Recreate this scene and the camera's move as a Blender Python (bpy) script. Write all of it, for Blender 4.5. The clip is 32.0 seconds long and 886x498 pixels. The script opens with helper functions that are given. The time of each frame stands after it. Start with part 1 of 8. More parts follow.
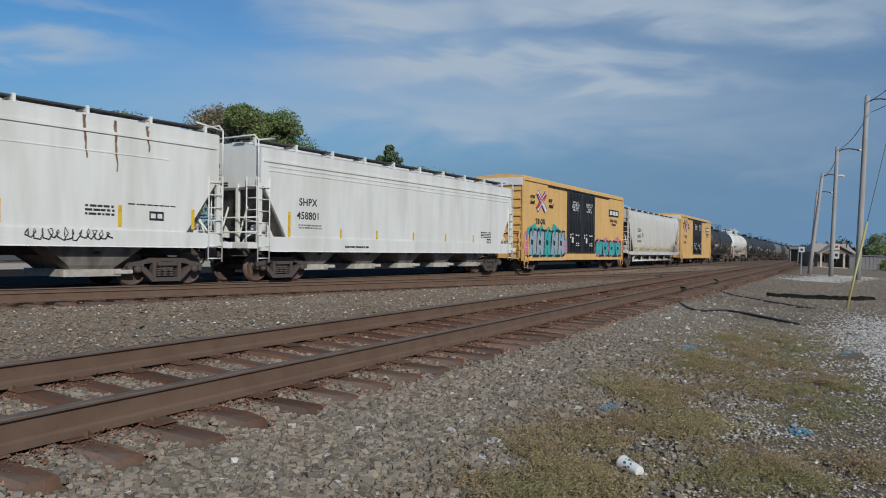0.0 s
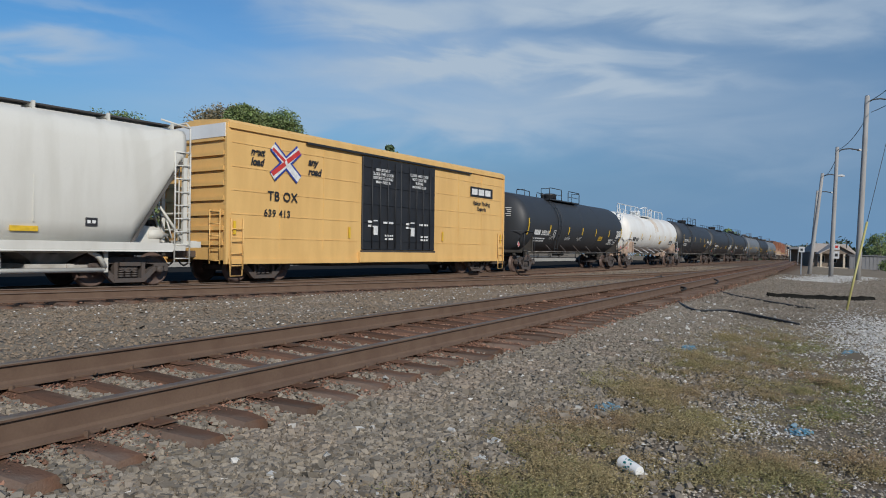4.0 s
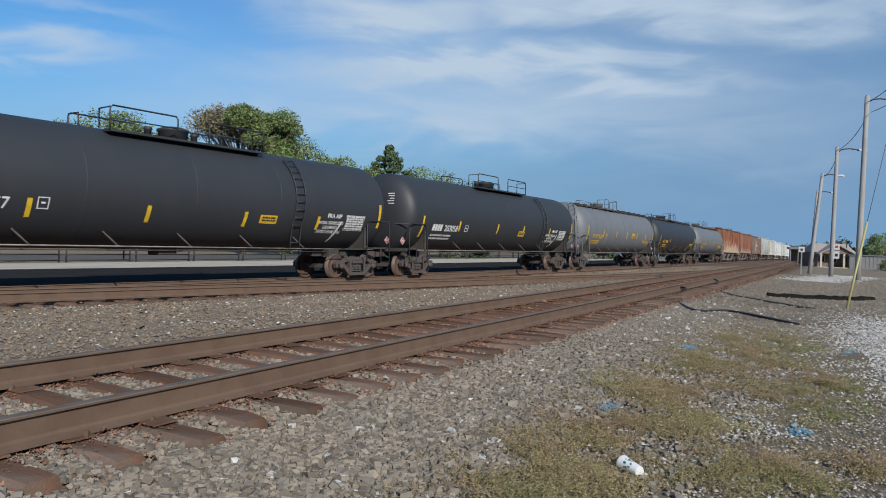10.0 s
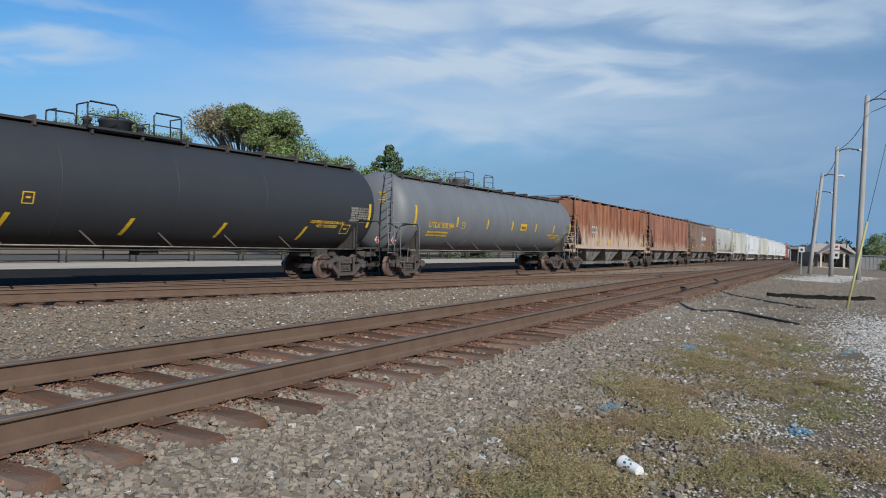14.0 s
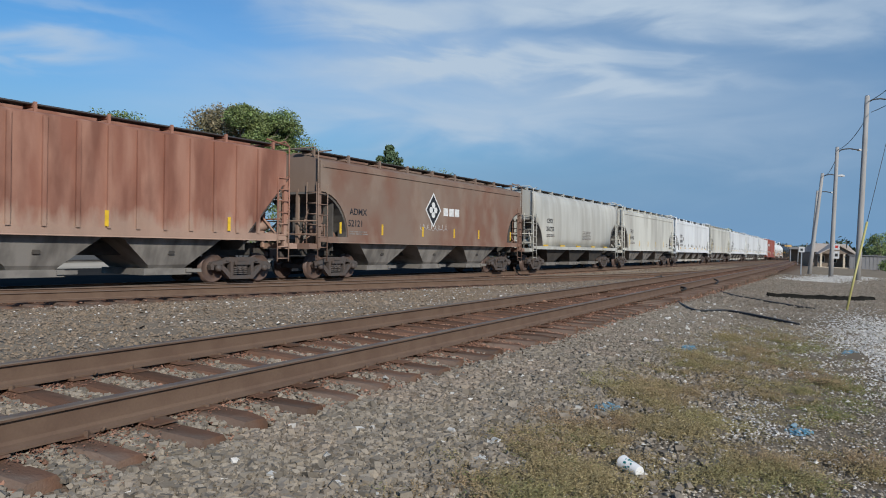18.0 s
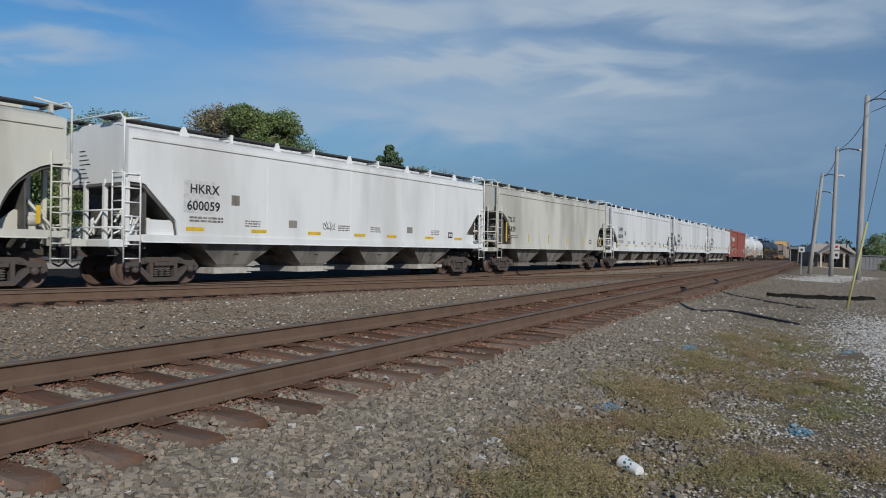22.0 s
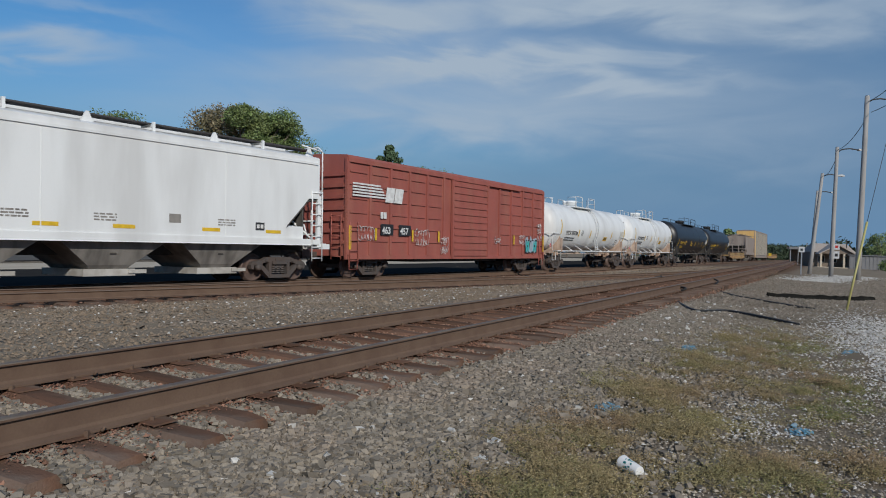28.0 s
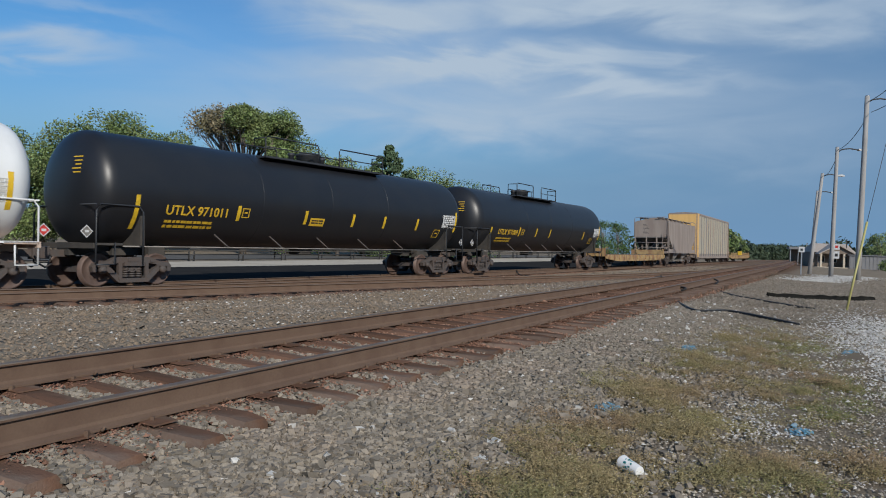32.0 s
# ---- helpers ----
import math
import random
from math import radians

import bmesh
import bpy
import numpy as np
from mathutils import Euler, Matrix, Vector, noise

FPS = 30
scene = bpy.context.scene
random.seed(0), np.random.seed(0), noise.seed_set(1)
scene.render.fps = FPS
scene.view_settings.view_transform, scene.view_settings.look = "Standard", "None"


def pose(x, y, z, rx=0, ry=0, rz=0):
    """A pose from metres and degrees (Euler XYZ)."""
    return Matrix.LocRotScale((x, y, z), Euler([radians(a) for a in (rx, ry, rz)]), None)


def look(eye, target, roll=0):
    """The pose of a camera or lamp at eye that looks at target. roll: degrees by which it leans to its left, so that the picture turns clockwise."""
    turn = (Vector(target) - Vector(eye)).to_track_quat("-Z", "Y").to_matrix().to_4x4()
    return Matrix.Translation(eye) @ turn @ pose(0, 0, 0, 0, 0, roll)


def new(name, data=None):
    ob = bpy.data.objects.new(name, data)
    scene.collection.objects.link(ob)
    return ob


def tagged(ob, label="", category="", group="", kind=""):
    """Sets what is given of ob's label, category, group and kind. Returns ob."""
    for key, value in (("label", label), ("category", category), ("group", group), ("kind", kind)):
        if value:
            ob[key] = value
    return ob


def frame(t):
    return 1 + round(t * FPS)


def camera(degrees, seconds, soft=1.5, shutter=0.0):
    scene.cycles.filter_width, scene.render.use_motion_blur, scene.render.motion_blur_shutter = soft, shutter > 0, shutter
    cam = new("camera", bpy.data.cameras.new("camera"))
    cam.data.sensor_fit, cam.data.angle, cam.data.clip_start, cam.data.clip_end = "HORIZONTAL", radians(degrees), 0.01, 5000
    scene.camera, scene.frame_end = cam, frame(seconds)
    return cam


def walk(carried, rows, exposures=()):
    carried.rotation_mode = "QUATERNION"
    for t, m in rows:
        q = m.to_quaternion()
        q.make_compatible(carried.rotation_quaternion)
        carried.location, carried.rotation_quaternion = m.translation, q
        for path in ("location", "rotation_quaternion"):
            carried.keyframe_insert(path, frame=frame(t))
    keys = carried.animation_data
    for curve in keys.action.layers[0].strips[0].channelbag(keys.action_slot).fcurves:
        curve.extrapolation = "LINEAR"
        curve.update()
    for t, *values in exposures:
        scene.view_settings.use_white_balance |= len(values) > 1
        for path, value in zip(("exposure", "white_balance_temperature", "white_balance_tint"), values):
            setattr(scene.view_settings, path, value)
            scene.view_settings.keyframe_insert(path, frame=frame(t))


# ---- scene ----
cam = camera(63.4, 32.0, soft=1.0, shutter=0.05)
EYE = (0.0, 0.0, 1.092)
VIEW = look(EYE, (0.0, 100.0, 1.092 - 100.0 * math.tan(radians(0.723))), roll=1.958)
walk(cam, [(0.0, VIEW), (32.0, VIEW)],
     exposures=[(0.0, -0.2), (1.5, -0.18), (2.5, -0.08), (7.3, -0.05), (8.2, -0.18), (9.0, 0.12), (10.0, 0.19), (11.0, 0.2), (12.0, 0.17), (14.0, 0.22), (16.5, 0.17), (18.0, 0.12), (19.0, -0.02), (20.0, -0.08), (21.0, -0.14), (23.0, -0.23), (25.5, -0.2), (27.8, -0.24), (28.4, -0.16), (29.0, 0.0), (30.0, -0.1), (31.0, -0.16), (32.0, 0.0)])

# ---- world and sun ----
SUN_AZ, SUN_EL = 158.0, 29.0          # compass of the sun from +y towards +x, and its height
world = bpy.data.worlds.new("sky")
scene.world = world
world.use_nodes = True
wn, wl = world.node_tree.nodes, world.node_tree.links
for n in list(wn):
    wn.remove(n)
w_out = wn.new("ShaderNodeOutputWorld")
w_bg = wn.new("ShaderNodeBackground")
w_sky = wn.new("ShaderNodeTexSky")
w_sky.sky_type, w_sky.sun_disc = "NISHITA", False
w_sky.sun_elevation, w_sky.sun_rotation = radians(SUN_EL), radians(SUN_AZ)
w_sky.ozone_density, w_sky.dust_density, w_sky.air_density = 4.0, 0.0, 1.0
w_bg.inputs["Strength"].default_value = 0.105


def wmath(op, *vals):
    n = wn.new("ShaderNodeMath")
    n.operation = op
    for i, v in enumerate(vals):
        if isinstance(v, (int, float)):
            n.inputs[i].default_value = v
        else:
            wl.new(v, n.inputs[i])
    return n.outputs[0]


def wramp(v, lo, hi):
    n = wn.new("ShaderNodeMapRange")
    n.interpolation_type = "SMOOTHSTEP"
    n.inputs["From Min"].default_value, n.inputs["From Max"].default_value = lo, hi
    wl.new(v, n.inputs["Value"])
    return n.outputs["Result"]


def wmix(f, a, b):
    n = wn.new("ShaderNodeMix")
    n.data_type = "RGBA"
    wl.new(f, n.inputs["Factor"])
    for sock, c in ((n.inputs["A"], a), (n.inputs["B"], b)):
        if isinstance(c, tuple):
            sock.default_value = (*c, 1)
        else:
            wl.new(c, sock)
    return n.outputs["Result"]


# thin streaked cloud over the clear sky
w_co = wn.new("ShaderNodeTexCoord")
w_sep = wn.new("ShaderNodeSeparateXYZ")
wl.new(w_co.outputs["Generated"], w_sep.inputs[0])


def wnoise(scale, stretch, shift, detail=6.0, warp=0.6):
    mp = wn.new("ShaderNodeMapping")
    mp.inputs["Scale"].default_value, mp.inputs["Location"].default_value = stretch, shift
    mp.inputs["Rotation"].default_value = (0, radians(7), 0)
    wl.new(w_co.outputs["Generated"], mp.inputs[0])
    t = wn.new("ShaderNodeTexNoise")
    t.inputs["Scale"].default_value, t.inputs["Detail"].default_value, t.inputs["Distortion"].default_value = scale, detail, warp
    wl.new(mp.outputs[0], t.inputs["Vector"])
    return t.outputs["Fac"]


# slopes of the view ahead: sideways and upwards
ahead = wmath("MAXIMUM", w_sep.outputs["Y"], 0.08)
front = wramp(w_sep.outputs["Y"], 0.1, 0.5)
su, sv = wmath("DIVIDE", w_sep.outputs["X"], ahead), wmath("DIVIDE", w_sep.outputs["Z"], ahead)
big = wnoise(2.1, (1.0, 1.0, 4.2), (0.35, 0.2, 0.1), 4.0, 0.5)
mid = wnoise(5.0, (1.0, 1.0, 3.6), (2.1, 0.0, 0.4), 7.0, 0.8)
fibre = wnoise(6.5, (1.0, 1.0, 3.6), (0.3, 0.6, 0.0), 8.0, 1.2)
warp = wmath("MULTIPLY", wmath("SUBTRACT", mid, 0.5), 0.13)
wv = wmath("ADD", sv, warp)
wu = wmath("ADD", su, wmath("MULTIPLY", wmath("SUBTRACT", big, 0.5), 0.25))


def bank(u0, v0, slope, ru, rv, k):
    """A drawn-out bank of thin cloud round a point of the sky ahead."""
    du = wmath("DIVIDE", wmath("SUBTRACT", wu, u0), ru)
    dv = wmath("DIVIDE", wmath("SUBTRACT", wv, wmath("ADD", wmath("MULTIPLY", wmath("SUBTRACT", wu, u0), slope), v0)), rv)
    q = wmath("ADD", wmath("MULTIPLY", du, du), wmath("MULTIPLY", dv, dv))
    return wmath("MULTIPLY", wmath("POWER", 2.718, wmath("MULTIPLY", q, -1.0)), k)


cover = None
for row in [(-0.56, 0.25, 0.0, 0.11, 0.017, 0.85), (-0.56, 0.325, -0.18, 0.18, 0.016, 0.35), (-0.1, 0.31, -0.12, 0.17, 0.033, 0.7), (-0.02, 0.238, 0.02, 0.3, 0.03, 0.66), (-0.06, 0.17, 0.0, 0.34, 0.04, 0.6), (0.45, 0.335, 0.0, 0.42, 0.035, 0.75), (0.17, 0.243, -0.05, 0.3, 0.013, 0.42), (0.12, 0.33, -0.03, 0.3, 0.035, 0.4), (0.35, 0.19, -0.02, 0.4, 0.08, 0.34)]:
    b1 = bank(*row)
    cover = b1 if cover is None else wmath("ADD", cover, b1)
veil = wmath("MULTIPLY", wramp(wmath("ADD", wmath("MULTIPLY", big, 0.6), wmath("MULTIPLY", mid, 0.4)), 0.45, 0.75), 0.5)
drift = wmath("ADD", 0.25, wmath("MULTIPLY", wmath("ADD", wmath("MULTIPLY", fibre, 0.6), wmath("MULTIPLY", mid, 0.4)), 1.45))
cover = wmath("MULTIPLY", cover, drift)
cloud = wmath("ADD", wmath("MULTIPLY", cover, front), wmath("MULTIPLY", veil, wmath("SUBTRACT", 1.0, front)))
cloud = wmath("MINIMUM", cloud, 0.95)
w_hsv = wn.new("ShaderNodeHueSaturation")
w_hsv.inputs["Saturation"].default_value = 1.25
wl.new(w_sky.outputs[0], w_hsv.inputs["Color"])
haze = wmath("MULTIPLY", wmath("SUBTRACT", 1.0, wramp(w_sep.outputs["Z"], 0.0, 0.3)), 0.8)
grey = wmath("MULTIPLY", wramp(wmath("ADD", su, wmath("MULTIPLY", big, 0.5)), -0.1, 0.75), 0.75)
sky_col = wmix(haze, w_hsv.outputs[0], (0.86, 2.05, 3.6))
sky_col = wmix(grey, sky_col, (1.1, 2.2, 3.9))
low = wmath("MULTIPLY", wmath("SUBTRACT", 1.0, wramp(w_sep.outputs["Z"], 0.0, 0.13)), 0.6)
sky_col = wmix(low, sky_col, (1.6, 3.05, 5.0))
sky_col = wmix(cloud, sky_col, (4.1, 5.05, 6.15))
wl.new(sky_col, w_bg.inputs[0])
wl.new(w_bg.outputs[0], w_out.inputs[0])

sun_data = bpy.data.lights.new("sun", "SUN")
sun_data.energy, sun_data.angle, sun_data.color = 3.6, radians(0.55), (1.0, 0.95, 0.87)
sun = new("sun", sun_data)
a, e = radians(SUN_AZ), radians(SUN_EL)
SUN_DIR = Vector((math.sin(a) * math.cos(e), math.cos(a) * math.cos(e), math.sin(e)))
sun.matrix_world = look(SUN_DIR * 60, (0, 0, 0))

# ---- materials ----
def mat(name, colour, rough=0.7, metal=0.0, second=None, scale=6.0, amount=0.5, fine=60.0, grain=0.25, bump=0.15, dist=0.01, third=None, third_scale=1.2, third_amount=0.35, stretch=(1, 1, 1), space="Object", random=0.0, ramp=(0.42, 0.62), gloss=0.5, worn=None):
    """A surface with grain, blotches and, with third, large stains; relief from the grain."""
    m = bpy.data.materials.new(name)
    m.use_nodes = True
    n, l = m.node_tree.nodes, m.node_tree.links
    b = n["Principled BSDF"]
    b.inputs["Roughness"].default_value, b.inputs["Metallic"].default_value = rough, metal
    b.inputs["Specular IOR Level"].default_value = gloss
    co = n.new("ShaderNodeTexCoord")
    mp = n.new("ShaderNodeMapping")
    mp.inputs["Scale"].default_value = stretch
    l.new(co.outputs[space], mp.inputs[0])
    def noise_tex(s, detail=5.0):
        t = n.new("ShaderNodeTexNoise")
        t.inputs["Scale"].default_value, t.inputs["Detail"].default_value = s, detail
        l.new(mp.outputs[0], t.inputs["Vector"])
        return t.outputs["Fac"]
    def ramped(sock, lo, hi):
        r = n.new("ShaderNodeMapRange")
        r.inputs["From Min"].default_value, r.inputs["From Max"].default_value = lo, hi
        l.new(sock, r.inputs["Value"])
        return r.outputs["Result"]
    def mixed(fac, ca, cb, weight):
        x = n.new("ShaderNodeMix")
        x.data_type = "RGBA"
        k = n.new("ShaderNodeMath")
        k.operation = "MULTIPLY"
        k.inputs[1].default_value = weight
        l.new(fac, k.inputs[0])
        l.new(k.outputs[0], x.inputs["Factor"])
        for sock, c in ((x.inputs["A"], ca), (x.inputs["B"], cb)):
            if isinstance(c, tuple):
                sock.default_value = (*c, 1)
            else:
                l.new(c, sock)
        return x.outputs["Result"]
    c = colour
    f_fine = noise_tex(fine, 3.0)
    out = mixed(ramped(noise_tex(scale), *ramp), c, second or tuple(v * 0.6 for v in c), amount)
    if third:
        out = mixed(ramped(noise_tex(third_scale), 0.5, 0.66), out, third, third_amount)
    if worn:                            # paint worn pale, in ragged tongues, over a range of heights
        tint, z0, z1, much = worn
        sx = n.new("ShaderNodeSeparateXYZ")
        l.new(co.outputs[space], sx.inputs[0])
        add = n.new("ShaderNodeMath")
        add.operation = "MULTIPLY_ADD"
        l.new(noise_tex(2.4, 6.0), add.inputs[0])
        add.inputs[1].default_value = 3.2 * (z0 - z1)
        l.new(sx.outputs["Z"], add.inputs[2])
        out = mixed(ramped(add.outputs[0], z1 + 1.6 * (z0 - z1), z0 + 1.6 * (z0 - z1)), out, tint, much)
    dark = mixed(ramped(f_fine, 0.35, 0.65), out, tuple(v * 0.55 for v in c), grain)
    if random:
        info = n.new("ShaderNodeObjectInfo")
        hsv = n.new("ShaderNodeHueSaturation")
        mr = n.new("ShaderNodeMapRange")
        mr.inputs["To Min"].default_value, mr.inputs["To Max"].default_value = 1 - random, 1 + random
        l.new(info.outputs["Random"], mr.inputs["Value"])
        l.new(mr.outputs["Result"], hsv.inputs["Value"])
        l.new(dark, hsv.inputs["Color"])
        dark = hsv.outputs["Color"]
    l.new(dark, b.inputs["Base Color"])
    if bump:
        bp = n.new("ShaderNodeBump")
        bp.inputs["Strength"].default_value, bp.inputs["Distance"].default_value = bump, dist
        l.new(f_fine, bp.inputs["Height"])
        l.new(bp.outputs[0], b.inputs["Normal"])
    return m


def island(m, spread=0.35, tint=None):
    """Each loose piece of the mesh gets a brightness of its own."""
    n, l = m.node_tree.nodes, m.node_tree.links
    b = n["Principled BSDF"]
    old = b.inputs["Base Color"].links[0].from_socket
    geo = n.new("ShaderNodeNewGeometry")
    mr = n.new("ShaderNodeMapRange")
    mr.inputs["To Min"].default_value, mr.inputs["To Max"].default_value = 1 - spread, 1 + spread
    l.new(geo.outputs["Random Per Island"], mr.inputs["Value"])
    hsv = n.new("ShaderNodeHueSaturation")
    l.new(mr.outputs["Result"], hsv.inputs["Value"])
    l.new(old, hsv.inputs["Color"])
    l.new(hsv.outputs["Color"], b.inputs["Base Color"])
    return m


M_WHITE = mat("white_paint", (0.74, 0.75, 0.72), 0.5, second=(0.62, 0.62, 0.57), scale=1.6, amount=0.5, grain=0.05, bump=0.03, stretch=(1.4, 1, 0.25), third=(0.45, 0.42, 0.36), third_scale=1.1, third_amount=0.25)
M_BRIGHT = mat("clean_white_paint", (0.78, 0.79, 0.78), 0.45, second=(0.68, 0.69, 0.68), scale=1.3, amount=0.4, grain=0.04, bump=0.02, stretch=(1.0, 1, 0.2), third=(0.48, 0.47, 0.45), third_scale=0.7, third_amount=0.45)
M_CREAM = mat("cream_paint", (0.64, 0.63, 0.56), 0.55, second=(0.5, 0.49, 0.43), scale=1.1, amount=0.6, grain=0.07, bump=0.03, stretch=(0.9, 1, 0.2), third=(0.33, 0.31, 0.27), third_scale=0.8, third_amount=0.65)
M_GREYP = mat("grey_paint", (0.64, 0.625, 0.57), 0.55, second=(0.52, 0.5, 0.44), scale=1.5, amount=0.5, grain=0.06, bump=0.03, stretch=(1.3, 1, 0.2))
M_GREYD = mat("dirty_grey_paint", (0.5, 0.495, 0.45), 0.55, second=(0.39, 0.38, 0.335), scale=1.5, amount=0.6, grain=0.06, bump=0.03, stretch=(1.3, 1, 0.2), third=(0.3, 0.28, 0.24), third_scale=0.9, third_amount=0.4)
M_YELLOW = mat("orange_yellow_paint", (0.75, 0.47, 0.17), 0.5, second=(0.64, 0.38, 0.13), scale=1.8, amount=0.5, grain=0.08, bump=0.03, stretch=(1.2, 1, 0.25))
M_RED = mat("oxide_red_paint", (0.34, 0.098, 0.075), 0.65, second=(0.26, 0.082, 0.062), scale=1.7, amount=0.6, grain=0.1, bump=0.04, stretch=(1.2, 1, 0.3), third=(0.38, 0.16, 0.11), third_scale=1.4, third_amount=0.35)
M_BLACK = mat("black_tank_paint", (0.032, 0.035, 0.04), 0.55, second=(0.037, 0.039, 0.043), scale=1.2, amount=0.6, grain=0.1, bump=0.02, stretch=(1.3, 1, 0.4))
M_BLACKG = mat("glossy_black_tank_paint", (0.014, 0.015, 0.018), 0.4, second=(0.02, 0.02, 0.021), scale=1.2, amount=0.5, grain=0.1, bump=0.01)
M_TGREY = mat("grey_tank_paint", (0.165, 0.175, 0.185), 0.55, second=(0.135, 0.143, 0.152), scale=1.2, amount=0.6, grain=0.06, bump=0.02, stretch=(1.3, 1, 0.4))
M_DOOR = mat("black_door_paint", (0.018, 0.019, 0.022), 0.55, second=(0.03, 0.03, 0.032), scale=2.0, grain=0.15, bump=0.04)
M_RUSTY = mat("rusty_red_paint", (0.29, 0.115, 0.065), 0.85, second=(0.36, 0.2, 0.13), scale=1.3, amount=0.8, grain=0.2, bump=0.12, stretch=(1.6, 1, 0.4), third=(0.15, 0.06, 0.038), third_scale=1.0, third_amount=0.8, gloss=0.2, worn=((0.58, 0.5, 0.4), 1.7, 2.6, 0.72))
M_RUSTY2 = mat("faded_red_paint", (0.27, 0.122, 0.085), 0.8, second=(0.4, 0.22, 0.16), scale=1.1, amount=0.7, grain=0.15, bump=0.08, stretch=(1.6, 1, 0.4), third=(0.16, 0.07, 0.05), third_scale=0.9, third_amount=0.7, gloss=0.2, worn=((0.42, 0.32, 0.25), 1.5, 1.9, 0.6))
M_RUSTY3 = mat("weathered_brown_paint", (0.225, 0.165, 0.13), 0.8, second=(0.2, 0.095, 0.065), scale=0.45, amount=0.8, grain=0.1, bump=0.05, stretch=(1.0, 1, 0.6), third=(0.3, 0.24, 0.19), third_scale=1.0, third_amount=0.5, gloss=0.2)
M_STEEL = mat("dirty_running_gear", (0.085, 0.073, 0.068), 0.75, second=(0.1, 0.07, 0.055), scale=5, amount=0.7, grain=0.3, bump=0.2)
M_TREAD = mat("worn_wheel_steel", (0.12, 0.082, 0.068), 0.6, metal=0.2, second=(0.17, 0.11, 0.085), scale=7, grain=0.2, bump=0.05)
M_UNDER = mat("underframe_dirt", (0.05, 0.046, 0.042), 0.85, second=(0.09, 0.075, 0.06), scale=3, amount=0.6, grain=0.3, bump=0.15)
M_BAYG = mat("dusty_hopper_bay", (0.27, 0.25, 0.225), 0.75, second=(0.11, 0.1, 0.09), scale=1.6, amount=0.85, grain=0.15, bump=0.06, stretch=(1.4, 1, 0.4))
# dark colour standing in for the shade under the hopper ends
M_SLOPE = mat("shade_dark_slope_sheet", (0.12, 0.11, 0.1), 0.8, second=(0.06, 0.055, 0.05), scale=1.6, amount=0.8, grain=0.2, bump=0.08)
M_GATEG = mat("grimy_outlet_gate", (0.21, 0.195, 0.175), 0.75, second=(0.12, 0.11, 0.1), scale=3.0, amount=0.7, grain=0.15, bump=0.05)
M_GATE = mat("dusty_outlet_gate", (0.5, 0.48, 0.44), 0.7, second=(0.3, 0.27, 0.23), scale=3.0, amount=0.7, grain=0.15, bump=0.05)
M_ROOFWALK = mat("dark_roof_grating", (0.06, 0.055, 0.055), 0.7, grain=0.3)
M_STRIPE = mat("yellow_reflector", (0.75, 0.48, 0.03), 0.4, grain=0.05, bump=0)
M_MARKW = mat("white_marking", (0.75, 0.75, 0.73), 0.6, grain=0.15, bump=0)
M_MARKB = mat("black_marking", (0.025, 0.025, 0.028), 0.6, grain=0.15, bump=0)
M_MARKY = mat("yellow_marking", (0.72, 0.44, 0.03), 0.55, grain=0.1, bump=0)
M_MARKR = mat("red_marking", (0.6, 0.05, 0.04), 0.5, grain=0.1, bump=0)
M_MARKBL = mat("blue_marking", (0.03, 0.06, 0.32), 0.5, grain=0.1, bump=0)
M_TEAL = mat("teal_spray_paint", (0.04, 0.35, 0.34), 0.5, second=(0.1, 0.5, 0.5), scale=3, grain=0.1, bump=0)
M_PINK = mat("pink_spray_paint", (0.62, 0.2, 0.33), 0.5, second=(0.5, 0.3, 0.45), scale=3, grain=0.1, bump=0)
M_SILVER = mat("silver_spray_paint", (0.36, 0.42, 0.46), 0.45, second=(0.22, 0.3, 0.36), scale=3, grain=0.1, bump=0)
M_RAIL = mat("rusty_rail", (0.152, 0.097, 0.065), 0.85, second=(0.112, 0.0655, 0.0435), scale=4, amount=0.6, grain=0.25, bump=0.15)
M_HEAD = mat("worn_rail_head", (0.165, 0.13, 0.1), 0.7, metal=0.1, second=(0.104, 0.068, 0.052), scale=3, grain=0.1, bump=0.02, stretch=(1, 1, 1))
M_TIE = mat("old_wooden_tie", (0.168, 0.095, 0.065), 0.95, second=(0.1, 0.071, 0.054), scale=3.5, amount=0.7, fine=45, grain=0.2, bump=0.35, dist=0.015, stretch=(0.7, 1.6, 1.6), random=0.22, third=(0.192, 0.158, 0.13), third_scale=1.3, third_amount=0.7, gloss=0.0)
M_GROUND = mat("gravel_ground", (0.288, 0.24, 0.182), 0.95, second=(0.226, 0.182, 0.134), scale=1.2, amount=0.6, fine=45, grain=0.3, bump=0.6, dist=0.02, gloss=0.0)
M_STONE = island(mat("ballast_stone", (0.257, 0.221, 0.175), 0.9, second=(0.218, 0.193, 0.163), scale=9, amount=0.6, fine=90, grain=0.25, bump=0.2, third=(0.305, 0.234, 0.183), third_scale=1.1, third_amount=0.4, gloss=0.0), 0.38)
M_PALE = island(mat("pale_limestone", (0.528, 0.509, 0.47), 0.9, second=(0.384, 0.365, 0.336), scale=9, amount=0.5, grain=0.2, bump=0.2, gloss=0.0), 0.3)
M_RUSTSTONE = island(mat("rust_stained_stone", (0.275, 0.165, 0.118), 0.9, second=(0.235, 0.113, 0.073), scale=6, amount=0.6, grain=0.25, bump=0.2, gloss=0.0), 0.45)
M_BLUEST = island(mat("blue_sprayed_stone", (0.11, 0.29, 0.4), 0.7, second=(0.2, 0.2, 0.2), scale=9, amount=0.7, grain=0.2, bump=0.2), 0.3)
